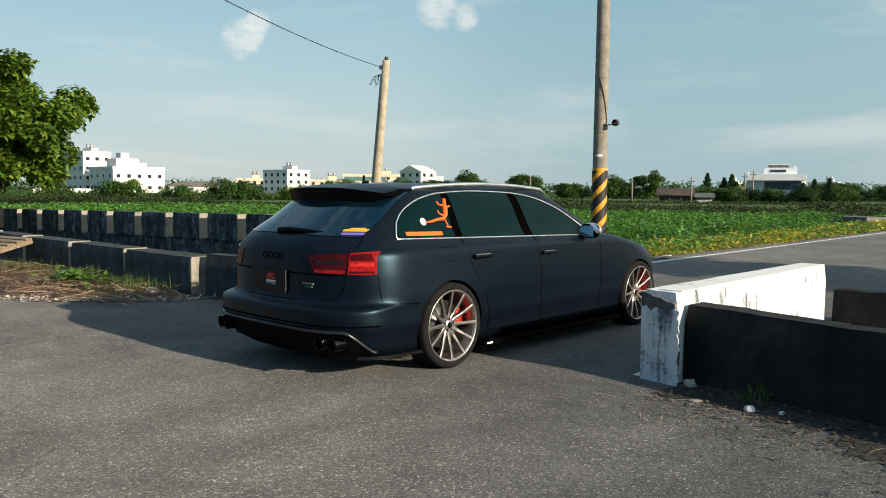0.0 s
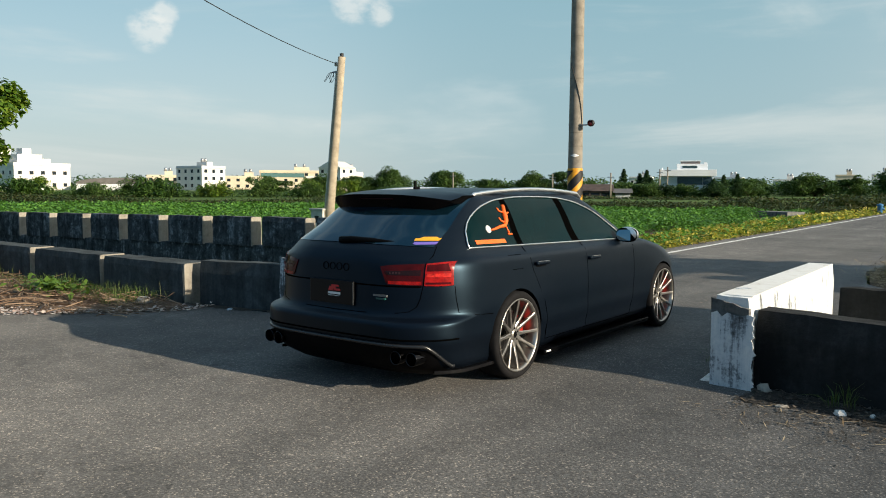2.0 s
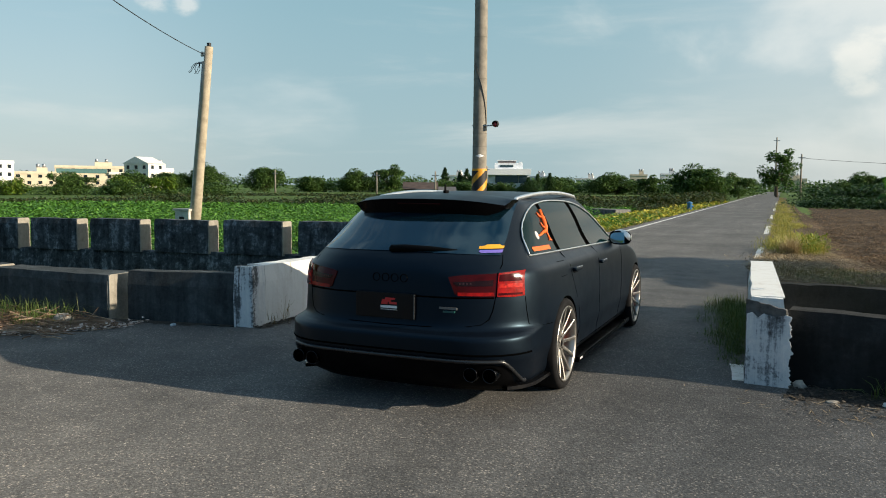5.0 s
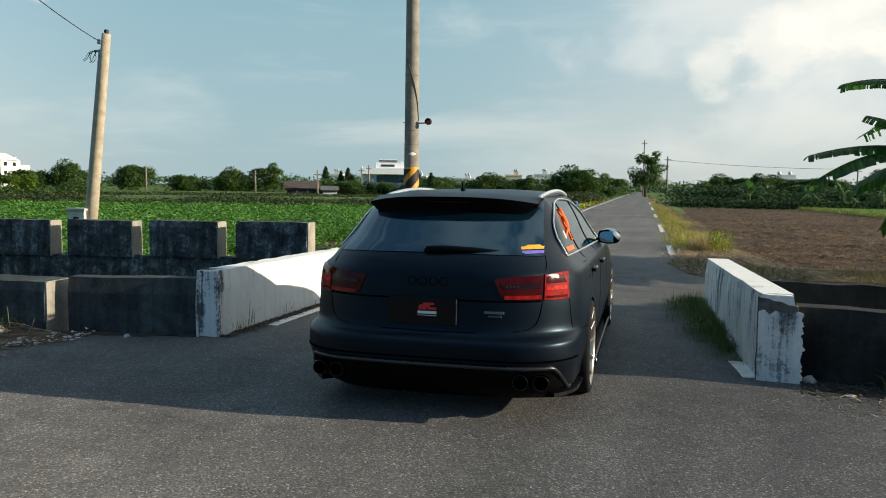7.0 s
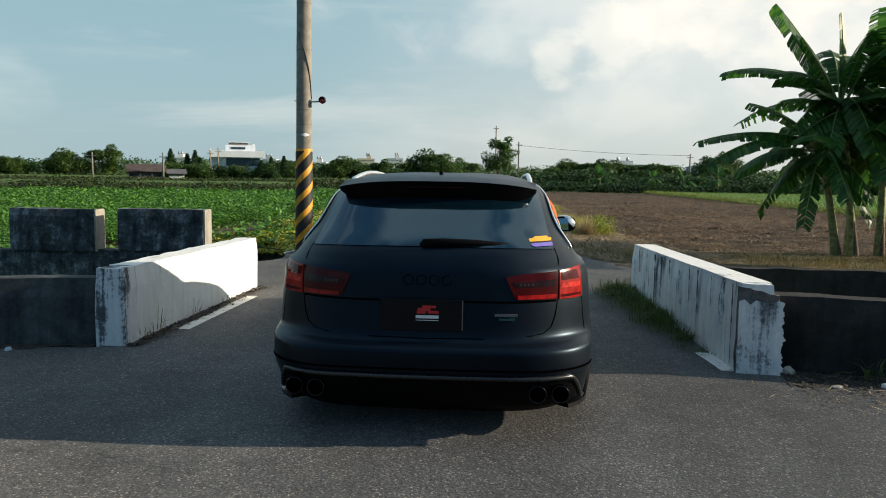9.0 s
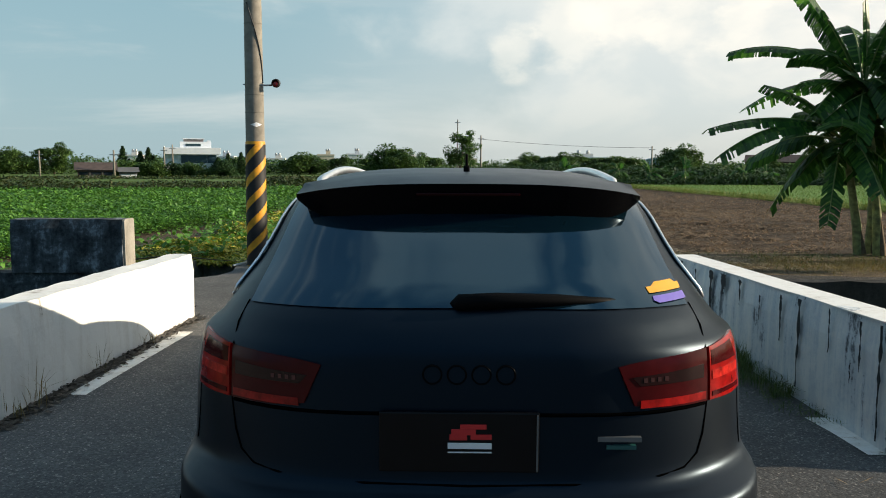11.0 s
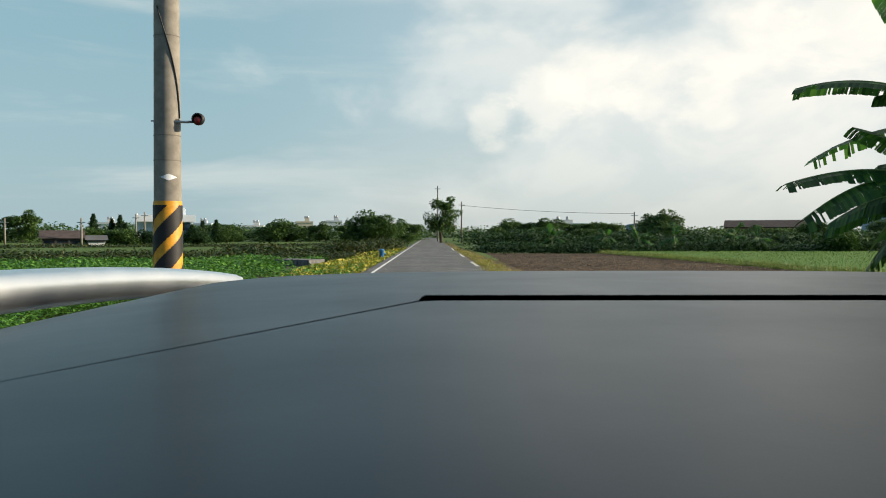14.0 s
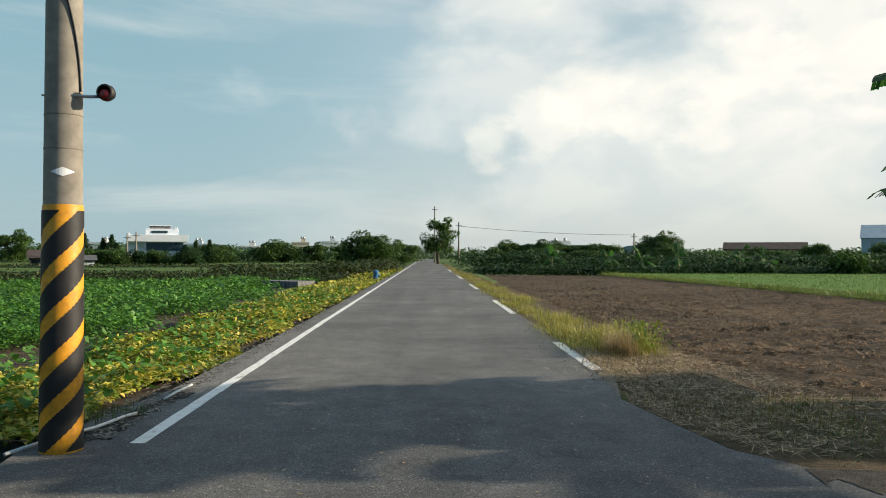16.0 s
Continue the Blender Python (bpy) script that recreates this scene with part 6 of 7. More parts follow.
grass_tufts("balk_grass", np.stack([np.interp(yy, (17, 33, 50, 77), (12.3, 11.8, 11.0, 8.6)) + R.uniform(-0.3, 1.2, n), yy, np.full(n, -0.2)], 1), 0.2, 30, 0.36, 0.02, BALK_BLADE, "grassy balk between the fields", 32, 0.8)
sheet("field_rice", [(13.0, 16), (60, 16), (60, 78), (9.6, 78), (12.0, 50), (12.8, 33)], -0.02, 0.3, soil_material("rice_canopy", (0.060, 0.135, 0.022), (0.085, 0.175, 0.030), (0.115, 0.205, 0.042), 2.4), "close canopy of a young green rice field", "field")
n = 60000
p = scatter(n, (9.5, 46), (16, 78), -0.06, R)
p = p[p[:, 0] > np.interp(p[:, 1], (16, 33, 50, 78), (13.0, 12.8, 12.0, 9.6))]
stuff("rice_leaves", blades(p, 0.13, 0.03, R, 0.6), leaf_material("rice_leaf", (0.08, 0.17, 0.025), (0.12, 0.21, 0.035), (0.17, 0.25, 0.05)), "even bright green rice leaves", "crop")


def hedge(name, line, wide, height, n, size, mat, label, seed):
    """A thick uneven band of tall growth along a line."""
    r = rng(seed)
    line = np.array(line, float)
    seg = np.hypot(*np.diff(line, axis=0).T)
    run = np.concatenate([[0], np.cumsum(seg)])
    s = r.uniform(0, run[-1], n)
    x, y_ = np.interp(s, run, line[:, 0]), np.interp(s, run, line[:, 1])
    bump = np.array([0.72 + 0.55 * noise.noise(Vector((a * 0.16, 3.3, seed))) + 0.4 * noise.noise(Vector((a * 0.55, 1.3, seed))) for a in s])
    p = np.stack([x + r.normal(0, wide * 0.3, n), y_ + r.normal(0, wide * 0.5, n), -0.2 + r.uniform(0, 1, n) ** 0.8 * height * bump], 1)
    return stuff(name, leaves(p, size, size * 0.55, 0.25, r, 0.25), mat, label, "tall grass")


hedge("hedge_grass", [(-115, 10), (-62, 31), (-46, 40), (-34, 46), (-20, 50), (-11.6, 55)], 3.6, 1.0, 70000, 0.22, HEDGE_LEAF, "band of tall rank grass across the fields", 41)
hedge("hedge_bushes", [(-21, 60), (-13.6, 64), (-11.4, 76), (-11.8, 96)], 2.2, 1.5, 14000, 0.30, HEDGE_LEAF, "dark green bushes beside the farm road", 42)
hedge("hedge_far_east", [(-2.2, 80), (8, 79), (30, 80), (60, 84)], 3.0, 1.3, 46000, 0.30, CONIFER_LEAF, "dark low hedge beyond the harvested field", 43)


def soft_tube(a, b, n=4, sway=0.1, seed=0):
    r = rng(seed)
    a, b = Vector(a), Vector(b)
    return [a.lerp(b, i / n) + Vector(r.normal(0, sway, 3)) * (0 < i < n) for i in range(n + 1)]


def tree(name, at, height, wide, leaf_mat, leaf, count, seed, label, crown_low=0.3, clumps=26, group="", flat=1.0, broad=0.5, tight=1.0):
    """A tapered trunk, limbs, and a crown of clumps of leaves with gaps between them."""
    r = rng(seed)
    ob = thing(name, Matrix.Translation(at), label, "tree", group)
    fork = Vector((r.normal(0, 0.1), r.normal(0, 0.1), height * (crown_low + 0.08)))
    tube("trunk", soft_tube((0, 0, -0.3), fork, 4, 0.05, seed), [0.05 * height * k for k in (0.85, 0.7, 0.62, 0.58, 0.5)], BARK, ob, 10)
    mid = Vector((0, 0, height * (crown_low + 1) / 2))
    cl = []
    for i in range(clumps):
        d = Vector(r.normal(0, 1, 3)).normalized()
        k = r.uniform(0.45, 0.95)
        cl.append(mid + Vector((d.x * wide * 0.5 * k, d.y * wide * 0.5 * k, d.z * height * (1 - crown_low) * 0.5 * k * flat)))
    bm_v, bm_f = [], []
    for i, c in enumerate(cl[::3]):
        v, f = tube_data(soft_tube(fork, c, 4, 0.06 * height * 0.3, seed + i), [0.022 * height * q for q in (1, 0.7, 0.5, 0.35, 0.15)], 5)
        bm_f += [tuple(len(bm_v) + q for q in g) for g in f]
        bm_v += v
    mesh_object("limbs", bm_v, bm_f, BARK, ob, "", True)
    pts = []
    per = count // clumps
    for c in cl:
        rad_ = wide * r.uniform(0.11, 0.2) * tight
        d = r.normal(0, 1, (per, 3))
        d /= np.linalg.norm(d, axis=1, keepdims=True)
        pts.append(np.array(c) + d * rad_ * (r.uniform(0.3, 1, (per, 1)) ** 0.5) * np.array([1, 1, 0.75]))
    p = np.concatenate(pts)
    crown = quads_object("crown", leaves(p, leaf, leaf * broad, -0.1, r, 0.3), leaf_mat, ob)
    return ob


tree("broadleaf_tree", (-26.0, 6.6, 0), 6.3, 6.6, TREE_LEAF_SUN, 0.185, 46000, 51, "sunlit broadleaf tree with dense yellow-green crown by the canal", 0.12, 130, broad=0.85, tight=0.52)


def banana_leaf(ob, base, tip, lift, wide, seed, torn=0.3):
    """One arching banana leaf from its stalk to its tip: midrib and a blade torn into strips."""
    r = rng(seed)
    n, wide = 26, wide * 1.22
    base, tip = Vector(base), Vector(tip)
    d = Vector((tip.x - base.x, tip.y - base.y, 0))
    d = d.normalized() if d.length > 0.05 else Vector((-1, 0, 0))
    side = Vector((-d.y, d.x, 0))
    ctrl = (base + tip) / 2 + Vector((0, 0, lift)) - d * 0.1
    pts = [base * (1 - t) ** 2 + ctrl * 2 * t * (1 - t) + tip * t * t for t in np.linspace(0, 1, n + 1)]
    leaf = tube("leaf", pts, [0.026 * (1 - 0.85 * i / n) for i in range(n + 1)], LEAF_RIB, ob, 5, False, "arching banana leaf")
    quads = []
    first = 5
    prof = lambda t: math.sin(math.pi * (t * 0.80 + 0.09)) ** 0.36
    for sgn in (-1, 1):
        tear, fall0 = 0.0, r.uniform(0.10, 0.60)
        torn = torn * 0.42
        for i in range(first, n):
            a, b = (i - first) / (n - first), (i + 1 - first) / (n - first)
            along = (pts[i + 1] - pts[i]).normalized()
            if r.random() < 0.16:
                tear = r.uniform(-0.3, 0.6)
            fall = fall0 + tear * 0.6
            for k in range(2):
                u0, u1 = k / 2, (k + 1 - (r.uniform(0.2, 0.6) if r.random() < torn else 0.0)) / 2
                q0, q1 = pts[i].lerp(pts[i + 1], u0), pts[i].lerp(pts[i + 1], u1)
                w0, w1 = wide * prof(a + (b - a) * u0), wide * prof(a + (b - a) * u1) * r.uniform(0.9, 1.03)
                way = side * sgn * math.cos(fall) + Vector((0, 0, -math.sin(fall))) + along * 0.25
                m0, m1 = q0 + way * w0 * 0.5, q1 + way * w1 * 0.5
                way2 = way + Vector((0, 0, -0.35))
                full = i < first + 2 or r.random() > torn * 0.35
                quads.append([q0, q1, m1, m0])
                if full:
                    quads.append([m0, m1, m1 + way2 * w1 * 0.5, m0 + way2 * w0 * 0.5])
    quads_object("blade", np.array([[tuple(v) for v in q] for q in quads]), BANANA_LEAF, leaf)
    return leaf


def banana_plant(at, top, count, seed, reach=2.1, leaves_to=(), label="banana plant with broad torn green leaves at the field edge"):
    """A stem, leaves to the given tips (tip, lift, half width, tear), and others all round."""
    r = rng(seed)
    at, top = Vector(at), Vector(top)
    ob = thing("banana_plant", Matrix.Translation(at), label, "banana plant", "banana clump")
    rise = top - at
    bow = Vector((0.04, 0.0, 0))
    tube("stem", [Vector((0, 0, -0.2)), rise * 0.3 + bow, rise * 0.65 + bow, rise], [0.095, 0.078, 0.062, 0.042], BANANA_STEM, ob, 12, False, "pale green stem")
    tube("dry_sheath", [Vector((0.05, -0.02, 0)), rise * 0.12 + Vector((0.06, -0.04, 0)), rise * 0.28 + Vector((0.07, -0.05, 0))], [0.085, 0.065, 0.02], DRY_SHEATH, ob, 8, False, "dry brown leaf sheath round the stem")
    specs = [(Vector(tip) - at, lift, wd, torn) for tip, lift, wd, torn in leaves_to]
    for i in range(count):
        az, out = i * 2.4 + r.normal(0, 0.3) + seed, reach * r.uniform(0.65, 1.1)
        up = r.uniform(-1.1, 1.5)
        specs.append((rise + Vector((math.cos(az) * out * (1 - 0.25 * max(0, up)), math.sin(az) * out * (1 - 0.25 * max(0, up)), up)), 0.35 + 0.35 * abs(up), r.uniform(0.22, 0.34), r.uniform(0.1, 0.6)))
    for i, (tip, lift, wd, torn) in enumerate(specs):
        banana_leaf(ob, rise - Vector((0, 0, 0.10 * (i % 4))), tip, lift, wd, seed * 50 + i, torn)
    return ob


LEAF_RIB = plain_material("leaf_rib", (0.16, 0.21, 0.06), 0.6)
DRY_SHEATH = plain_material("dry_sheath", (0.13, 0.09, 0.05), 0.9, vary=0.4, scale=14)
banana_plant((2.22, 15.1, -0.25), (1.72, 15.0, 2.15), 5, 61, 1.6, (
    ((-0.75, 14.5, 2.17), 0.42, 0.21, 0.35), ((-0.62, 14.25, 1.72), 0.72, 0.24, 0.4), ((0.88, 15.9, 0.75), 0.75, 0.22, 0.2), ((1.25, 14.3, 0.55), 0.5, 0.16, 0.3), ((0.30, 14.9, 2.95), 0.25, 0.20, 0.3),
    ((2.9, 14.5, 2.3), 0.4, 0.26, 0.3), ((1.9, 13.9, 1.1), 0.7, 0.22, 0.4), ((2.5, 14.3, 0.7), 0.8, 0.2, 0.5)))
banana_plant((2.45, 14.9, -0.25), (2.12, 15.1, 3.0), 9, 62, 1.8, (
    ((0.06, 16.1, 3.68), 0.62, 0.20, 0.5), ((0.69, 16.9, 2.72), 0.55, 0.24, 0.8), ((0.70, 14.9, 4.86), 0.22, 0.30, 0.2), ((2.05, 15.2, 4.75), 0.0, 0.10, 0.0), ((2.45, 14.6, 4.30), 0.15, 0.32, 0.15),
    ((1.30, 14.4, 3.20), 0.10, 0.30, 0.15), ((1.15, 15.4, 4.55), 0.30, 0.24, 0.4), ((0.75, 14.5, 2.95), 0.35, 0.24, 0.8), ((2.3, 13.9, 2.0), 0.8, 0.28, 0.4), ((1.5, 14.0, 1.9), 0.6, 0.24, 0.5)))
banana_plant((2.95, 15.0, -0.25), (2.95, 15.1, 3.0), 12, 63, 1.9, (
    ((2.75, 14.9, 4.80), 0.1, 0.30, 0.6), ((3.50, 14.6, 4.90), 0.2, 0.32, 0.3), ((2.5, 13.9, 3.8), 0.5, 0.32, 0.2), ((3.9, 14.2, 3.2), 0.6, 0.3, 0.4), ((2.6, 14.0, 1.5), 0.9, 0.28, 0.5), ((3.2, 13.7, 2.4), 0.7, 0.30, 0.4)))
banana_plant((3.40, 15.3, -0.25), (3.50, 15.3, 2.6), 14, 64, 1.8)
banana_plant((2.70, 15.8, -0.25), (2.65, 15.8, 2.4), 14, 65, 1.5)
banana_plant((4.20, 14.9, -0.25), (4.25, 14.9, 3.1), 11, 66, 2.1)
banana_plant((5.05, 13.9, -0.25), (5.0, 13.9, 2.9), 10, 67, 2.1)
banana_plant((5.40, 15.9, -0.25), (5.4, 15.9, 3.2), 10, 68, 2.1)
# two unseen plants added beyond the view to fill the shadow on the road
banana_plant((4.55, 14.1, -0.25), (4.55, 14.1, 3.3), 13, 69, 1.9)
banana_plant((6.30, 14.5, -0.25), (6.25, 14.5, 3.9), 12, 70, 2.0)
for i, (x, y, h) in enumerate(((9.5, 78.2, 1.35), (12.6, 78.6, 1.1), (15.8, 77.9, 1.3), (21.5, 78.3, 1.45), (24.0, 79.0, 1.1), (4.5, 79.0, 1.2))):
    banana_plant((x, y, -0.25), (x + 0.1, y, h), 8, 160 + i, 1.25, (), "small banana plant in the hedge beyond the harvested field")


# ---- litter, sticks and rubble beside the barrier ----
def rubble():
    r = rng(71)
    n = 640
    p = np.stack([r.uniform(-14.5, -8.8, n), r.uniform(2.75, 4.45, n), np.full(n, 0.02)], 1)
    p = p[p[:, 1] > 2.72 + 0.32 * (p[:, 0] + 11.2).clip(0, 3) * 0.9]
    verts, faces = [], []
    for q in p:
        a = r.normal(0.1, 0.45)
        ln = r.uniform(0.12, 0.75)
        d = Vector((math.cos(a), math.sin(a), r.normal(0, 0.10))) * ln
        s = Vector(q) + Vector((0, 0, r.uniform(0, 0.10)))
        v, f = tube_data([s - d / 2, s + Vector(r.normal(0, 0.015, 3)), s + d / 2], [0.0044 * r.uniform(0.5, 1.9)] * 3, 4)
        faces += [tuple(len(verts) + k for k in g) for g in f]
        verts += v
    ob = mesh_object("dry_sticks", verts, faces, leaf_material("dry_stick", (0.10, 0.06, 0.035), (0.24, 0.15, 0.09), (0.42, 0.30, 0.20), translucent=0.02))
    tagged(ob, "heap of dry sticks and stalks beside the barrier", "sticks", kind="stuff")
    n = 2200
    x = r.uniform(-14.5, -8.75, n)
    y_ = np.interp(x, (-14.5, -11, -10, -9.2, -8.75), (2.35, 2.5, 2.85, 3.75, 4.35)) + np.abs(r.normal(0, 0.28, n))
    gr = np.stack([x, y_, np.full(n, 0.012)], 1)
    stuff("pale_chips", leaves(gr, 0.05, 0.045, 0.15, r, 0.0, 0.25), leaf_material("pale_chip", (0.35, 0.24, 0.20), (0.55, 0.47, 0.42), (0.68, 0.63, 0.58), translucent=0.02), "pale chips and gravel scattered on the asphalt", "gravel")
    sheet("rubble_bed", [(-16, 2.6), (-11, 2.68), (-10, 3.0), (-9.2, 3.85), (-8.8, 4.5), (-9.3, 4.64), (-16, 4.5)], 0.014, 0.06, soil_material("rubble_earth", (0.08, 0.05, 0.035), (0.17, 0.115, 0.08), (0.32, 0.24, 0.18), 7.0), "earth and debris beside the barrier", "earth")
    c = [(-11.6, 4.25, 0), (-11.3, 4.2, 0), (-11.0, 4.3, 0), (-11.9, 4.3, 0), (-13.4, 4.1, 0), (-13.7, 4.0, 0), (-10.2, 4.35, 0), (-9.9, 4.3, 0), (-10.6, 4.4, 0), (-12.6, 4.2, 0), (-14.2, 3.9, 0), (-9.75, 4.2, 0)]
    grass_tufts("barrier_grass", c, 0.20, 170, 0.25, 0.007, GRASS_DARK, "grass tufts growing at the barrier's foot", 72, 1.05)
    p = np.stack([r.normal(-11.25, 0.34, 300), r.normal(4.0, 0.13, 300), r.uniform(0.03, 0.20, 300)], 1)
    stuff("broad_weed", leaves(p, 0.12, 0.08, 0.2, r, 0.2), leaf_material("weed_leaf", (0.07, 0.14, 0.02), (0.12, 0.20, 0.03)), "broad-leaved weed in the debris", "weed")


rubble()


def wooden_pallet():
    ob = thing("wooden_pallet", pose(-15.2, 3.95, 0.02, 14, 0, 12), "grey weathered wooden pallet leaning by the barrier", "pallet")
    wood = plain_material("weathered_wood", (0.24, 0.18, 0.12), 0.9, vary=0.3, scale=12)
    for i in range(6):
        part("plank", boxed((-0.7, -0.45 + 0.17 * i, 0.36), (0.7, -0.33 + 0.17 * i, 0.385), 0.004), wood, ob)
    for i in range(3):
        part("bearer", boxed((-0.68 + 0.62 * i, -0.46, 0.27), (-0.58 + 0.62 * i, 0.54, 0.359), 0.005), wood, ob)


wooden_pallet()


def crumpled(name, at, size, mat, label, category, seed, group=""):
    """A small crumpled scrap."""
    r = rng(seed)
    bm = bmesh.new()
    bmesh.ops.create_icosphere(bm, subdivisions=2, radius=1.0)
    for v in bm.verts:
        k = 1 + 0.45 * noise.noise(v.co * 2.2 + Vector((seed, 0, 0)))
        v.co = Vector((v.co.x * size[0] * k, v.co.y * size[1] * k, max(-0.2, v.co.z) * size[2] * k + size[2] * 0.2))
    ob = part(name, bm, mat)
    ob.matrix_world = pose(*at, 0, 0, float(r.uniform(0, 360)))
    return tagged(ob, label, category, group)


PAPER = plain_material("white_paper", (0.72, 0.71, 0.68), 0.8, vary=0.1)
STONE = plain_material("pale_stone", (0.34, 0.31, 0.27), 0.9, vary=0.25)
crumpled("paper_scrap", (-1.62, 4.53, 0.0), (0.041, 0.030, 0.034), PAPER, "crumpled white paper scrap on the asphalt", "litter", 1)
crumpled("paper_scrap", (-1.44, 4.60, 0.0), (0.022, 0.019, 0.022), PAPER, "small white paper scrap on the asphalt", "litter", 2)
crumpled("stone", (-1.98, 4.50, 0.0), (0.05, 0.03, 0.015), STONE, "flat grey stone on the asphalt", "stone", 3)
crumpled("stone", (-2.20, 4.86, 0.0), (0.05, 0.045, 0.05), STONE, "pale broken lump at the parapet's foot", "stone", 4)
crumpled("paper_scrap", (-8.38, 4.72, 0.0), (0.045, 0.026, 0.022), plain_material("pale_blue_plastic", (0.45, 0.55, 0.62), 0.4), "crumpled pale plastic scrap by the wing wall", "litter", 5)
crumpled("stone", (-7.05, 8.95, 0.0), (0.06, 0.04, 0.03), PAPER, "white chalky lump on the road", "stone", 6)
crumpled("stone", (-9.55, 4.30, 0.02), (0.10, 0.08, 0.08), STONE, "pale stone in the debris", "stone", 7)

PIPE = plain_material("white_pipe", (0.70, 0.69, 0.66), 0.45, vary=0.12)
tagged(tube("plastic_pipe", [(-8.34, 12.42, 0.02), (-8.22, 12.80, 0.035), (-8.06, 13.3, 0.03), (-7.99, 13.75, 0.035), (-7.97, 13.95, 0.02)], 0.015, PIPE, None, 8), "thin white plastic pipe lying along the field edge", "pipe")
tagged(tube("plastic_pipe", [(-7.99, 14.72, 0.01), (-7.95, 15.0, 0.04), (-7.92, 15.38, 0.05)], 0.015, PIPE, None, 8), "broken end of a thin white plastic pipe among vines", "pipe")
tagged(tube("dry_branch", [(-9.9, 12.35, 0.10), (-9.3, 12.45, 0.16), (-8.8, 12.55, 0.10), (-8.35, 12.75, 0.04)], [0.012, 0.012, 0.010, 0.006], BARK, None, 6), "dry branch lying over the ditch", "branch")
grass_tufts("ditch_weeds", [(-8.75, 11.5, -0.7), (-8.6, 11.3, -0.6), (-8.9, 11.8, -0.7), (-9.4, 11.2, -0.1), (-9.5, 12.6, -0.1), (-8.12, 14.1, -0.05), (-8.2, 13.7, -0.05)], 0.11, 80, 0.26, 0.009, GRASS_DARK, "weeds growing in the ditch", 73, 1.1)


STRAW = leaf_material("straw_bits", (0.16, 0.11, 0.06), (0.34, 0.25, 0.14), (0.50, 0.40, 0.26), translucent=0.02)
GRIME = leaf_material("dark_crumbs", (0.02, 0.018, 0.015), (0.06, 0.05, 0.04), (0.13, 0.11, 0.09), translucent=0.02)
r_ = rng(77)
n = 3200
x = r_.uniform(-2.3, 2.9, n)
p = np.stack([x, 4.98 - 0.13 * (x + 2.3) - np.abs(r_.normal(0, 0.42, n)) - 0.02, np.full(n, 0.010)], 1)
stuff("wall_foot_crumbs", leaves(p, 0.032, 0.022, 0.1, r_, 0.0, 0.2), GRIME, "dark crumbs and dirt along the wing wall's foot", "debris")
n = 55
p = np.stack([r_.normal(-1.75, 0.55, n), r_.normal(4.25, 0.22, n), np.full(n, 0.012)], 1)
stuff("straw_bits", leaves(p, 0.13, 0.008, 0.03, r_, 0.0, 0.06), STRAW, "scattered dry straw on the asphalt", "debris")
n = 1100
y = r_.uniform(5.0, 8.5, n)
p = np.stack([-7.52 + np.abs(r_.normal(0, 0.07, n)), y, np.full(n, 0.008)], 1)
stuff("parapet_crumbs", leaves(p, 0.04, 0.03, 0.15, r_, 0.0, 0.2), GRIME, "dirt gathered along the white parapet's foot", "debris")
n = 260
p = np.stack([r_.uniform(-6.9, -3.2, n), r_.uniform(9.0, 16.0, n), np.full(n, 0.006)], 1)
stuff("road_bits", leaves(p, 0.035, 0.02, 0.03, r_, 0.0, 0.06), STRAW, "tiny pale bits on the road", "debris")
n = 2600
y = 13.0 + r_.uniform(0, 1, n) ** 1.6 * 30
p = np.stack([edge_left(y) - 0.25 - np.abs(r_.normal(0, 0.30, n)), y, np.full(n, 0.006)], 1)
stuff("shoulder_gravel", leaves(p, 0.045, 0.035, 0.1, r_, 0.0, 0.15), leaf_material("shoulder_chip", (0.07, 0.06, 0.045), (0.16, 0.135, 0.10), (0.28, 0.24, 0.18), translucent=0.02), "loose gravel and crumbs on the road's shoulder", "gravel")
n = 420
p = np.stack([r_.normal(-2.02, 0.16, n), r_.normal(19.15, 0.30, n), r_.uniform(0.0, 0.52, n) - 0.1], 1)
stuff("tall_weed", leaves(p, 0.12, 0.04, 0.55, r_, 0.1), leaf_material("tall_weed_leaf", (0.10, 0.17, 0.02), (0.19, 0.25, 0.03), (0.32, 0.33, 0.05)), "tall leafy weed at the field corner", "weed")
n = 900
p = np.stack([r_.normal(-2.75, 0.35, n), r_.normal(16.9, 1.2, n), np.full(n, 0.012)], 1)
stuff("verge_straw", leaves(p, 0.13, 0.012, 0.1, r_), STRAW, "loose straw at the road's edge", "debris")
grass_tufts("wall_sprig", [(-1.70, 4.66, 0), (-1.62, 4.70, 0), (-0.2, 4.55, 0), (0.6, 4.48, 0)], 0.04, 16, 0.20, 0.010, GRASS_DARK, "small grass sprigs at the wing wall's foot", 78, 0.8)
grass_tufts("parapet_sprig", [(-7.46, 5.25, 0), (-7.45, 5.45, 0), (-7.46, 6.3, 0), (-7.45, 7.2, 0)], 0.04, 14, 0.22, 0.006, GRASS_DRY, "thin dry sprigs at the white parapet's foot", 79, 0.5)


# ---- distance: trees, houses, poles ----
TREE_A = tree("field_tree", (-117.9, 149.2, -0.3), 6.2, 9.5, FAR_LEAF, 0.52, 8000, 81, "dark green tree at the far edge of the fields", 0.05, 34, "far trees")
TREE_B = tree("field_tree", (-127.2, 141.7, -0.3), 6.4, 8.5, FAR_LEAF, 0.50, 7500, 82, "dark green tree at the far edge of the fields", 0.05, 30, "far trees")
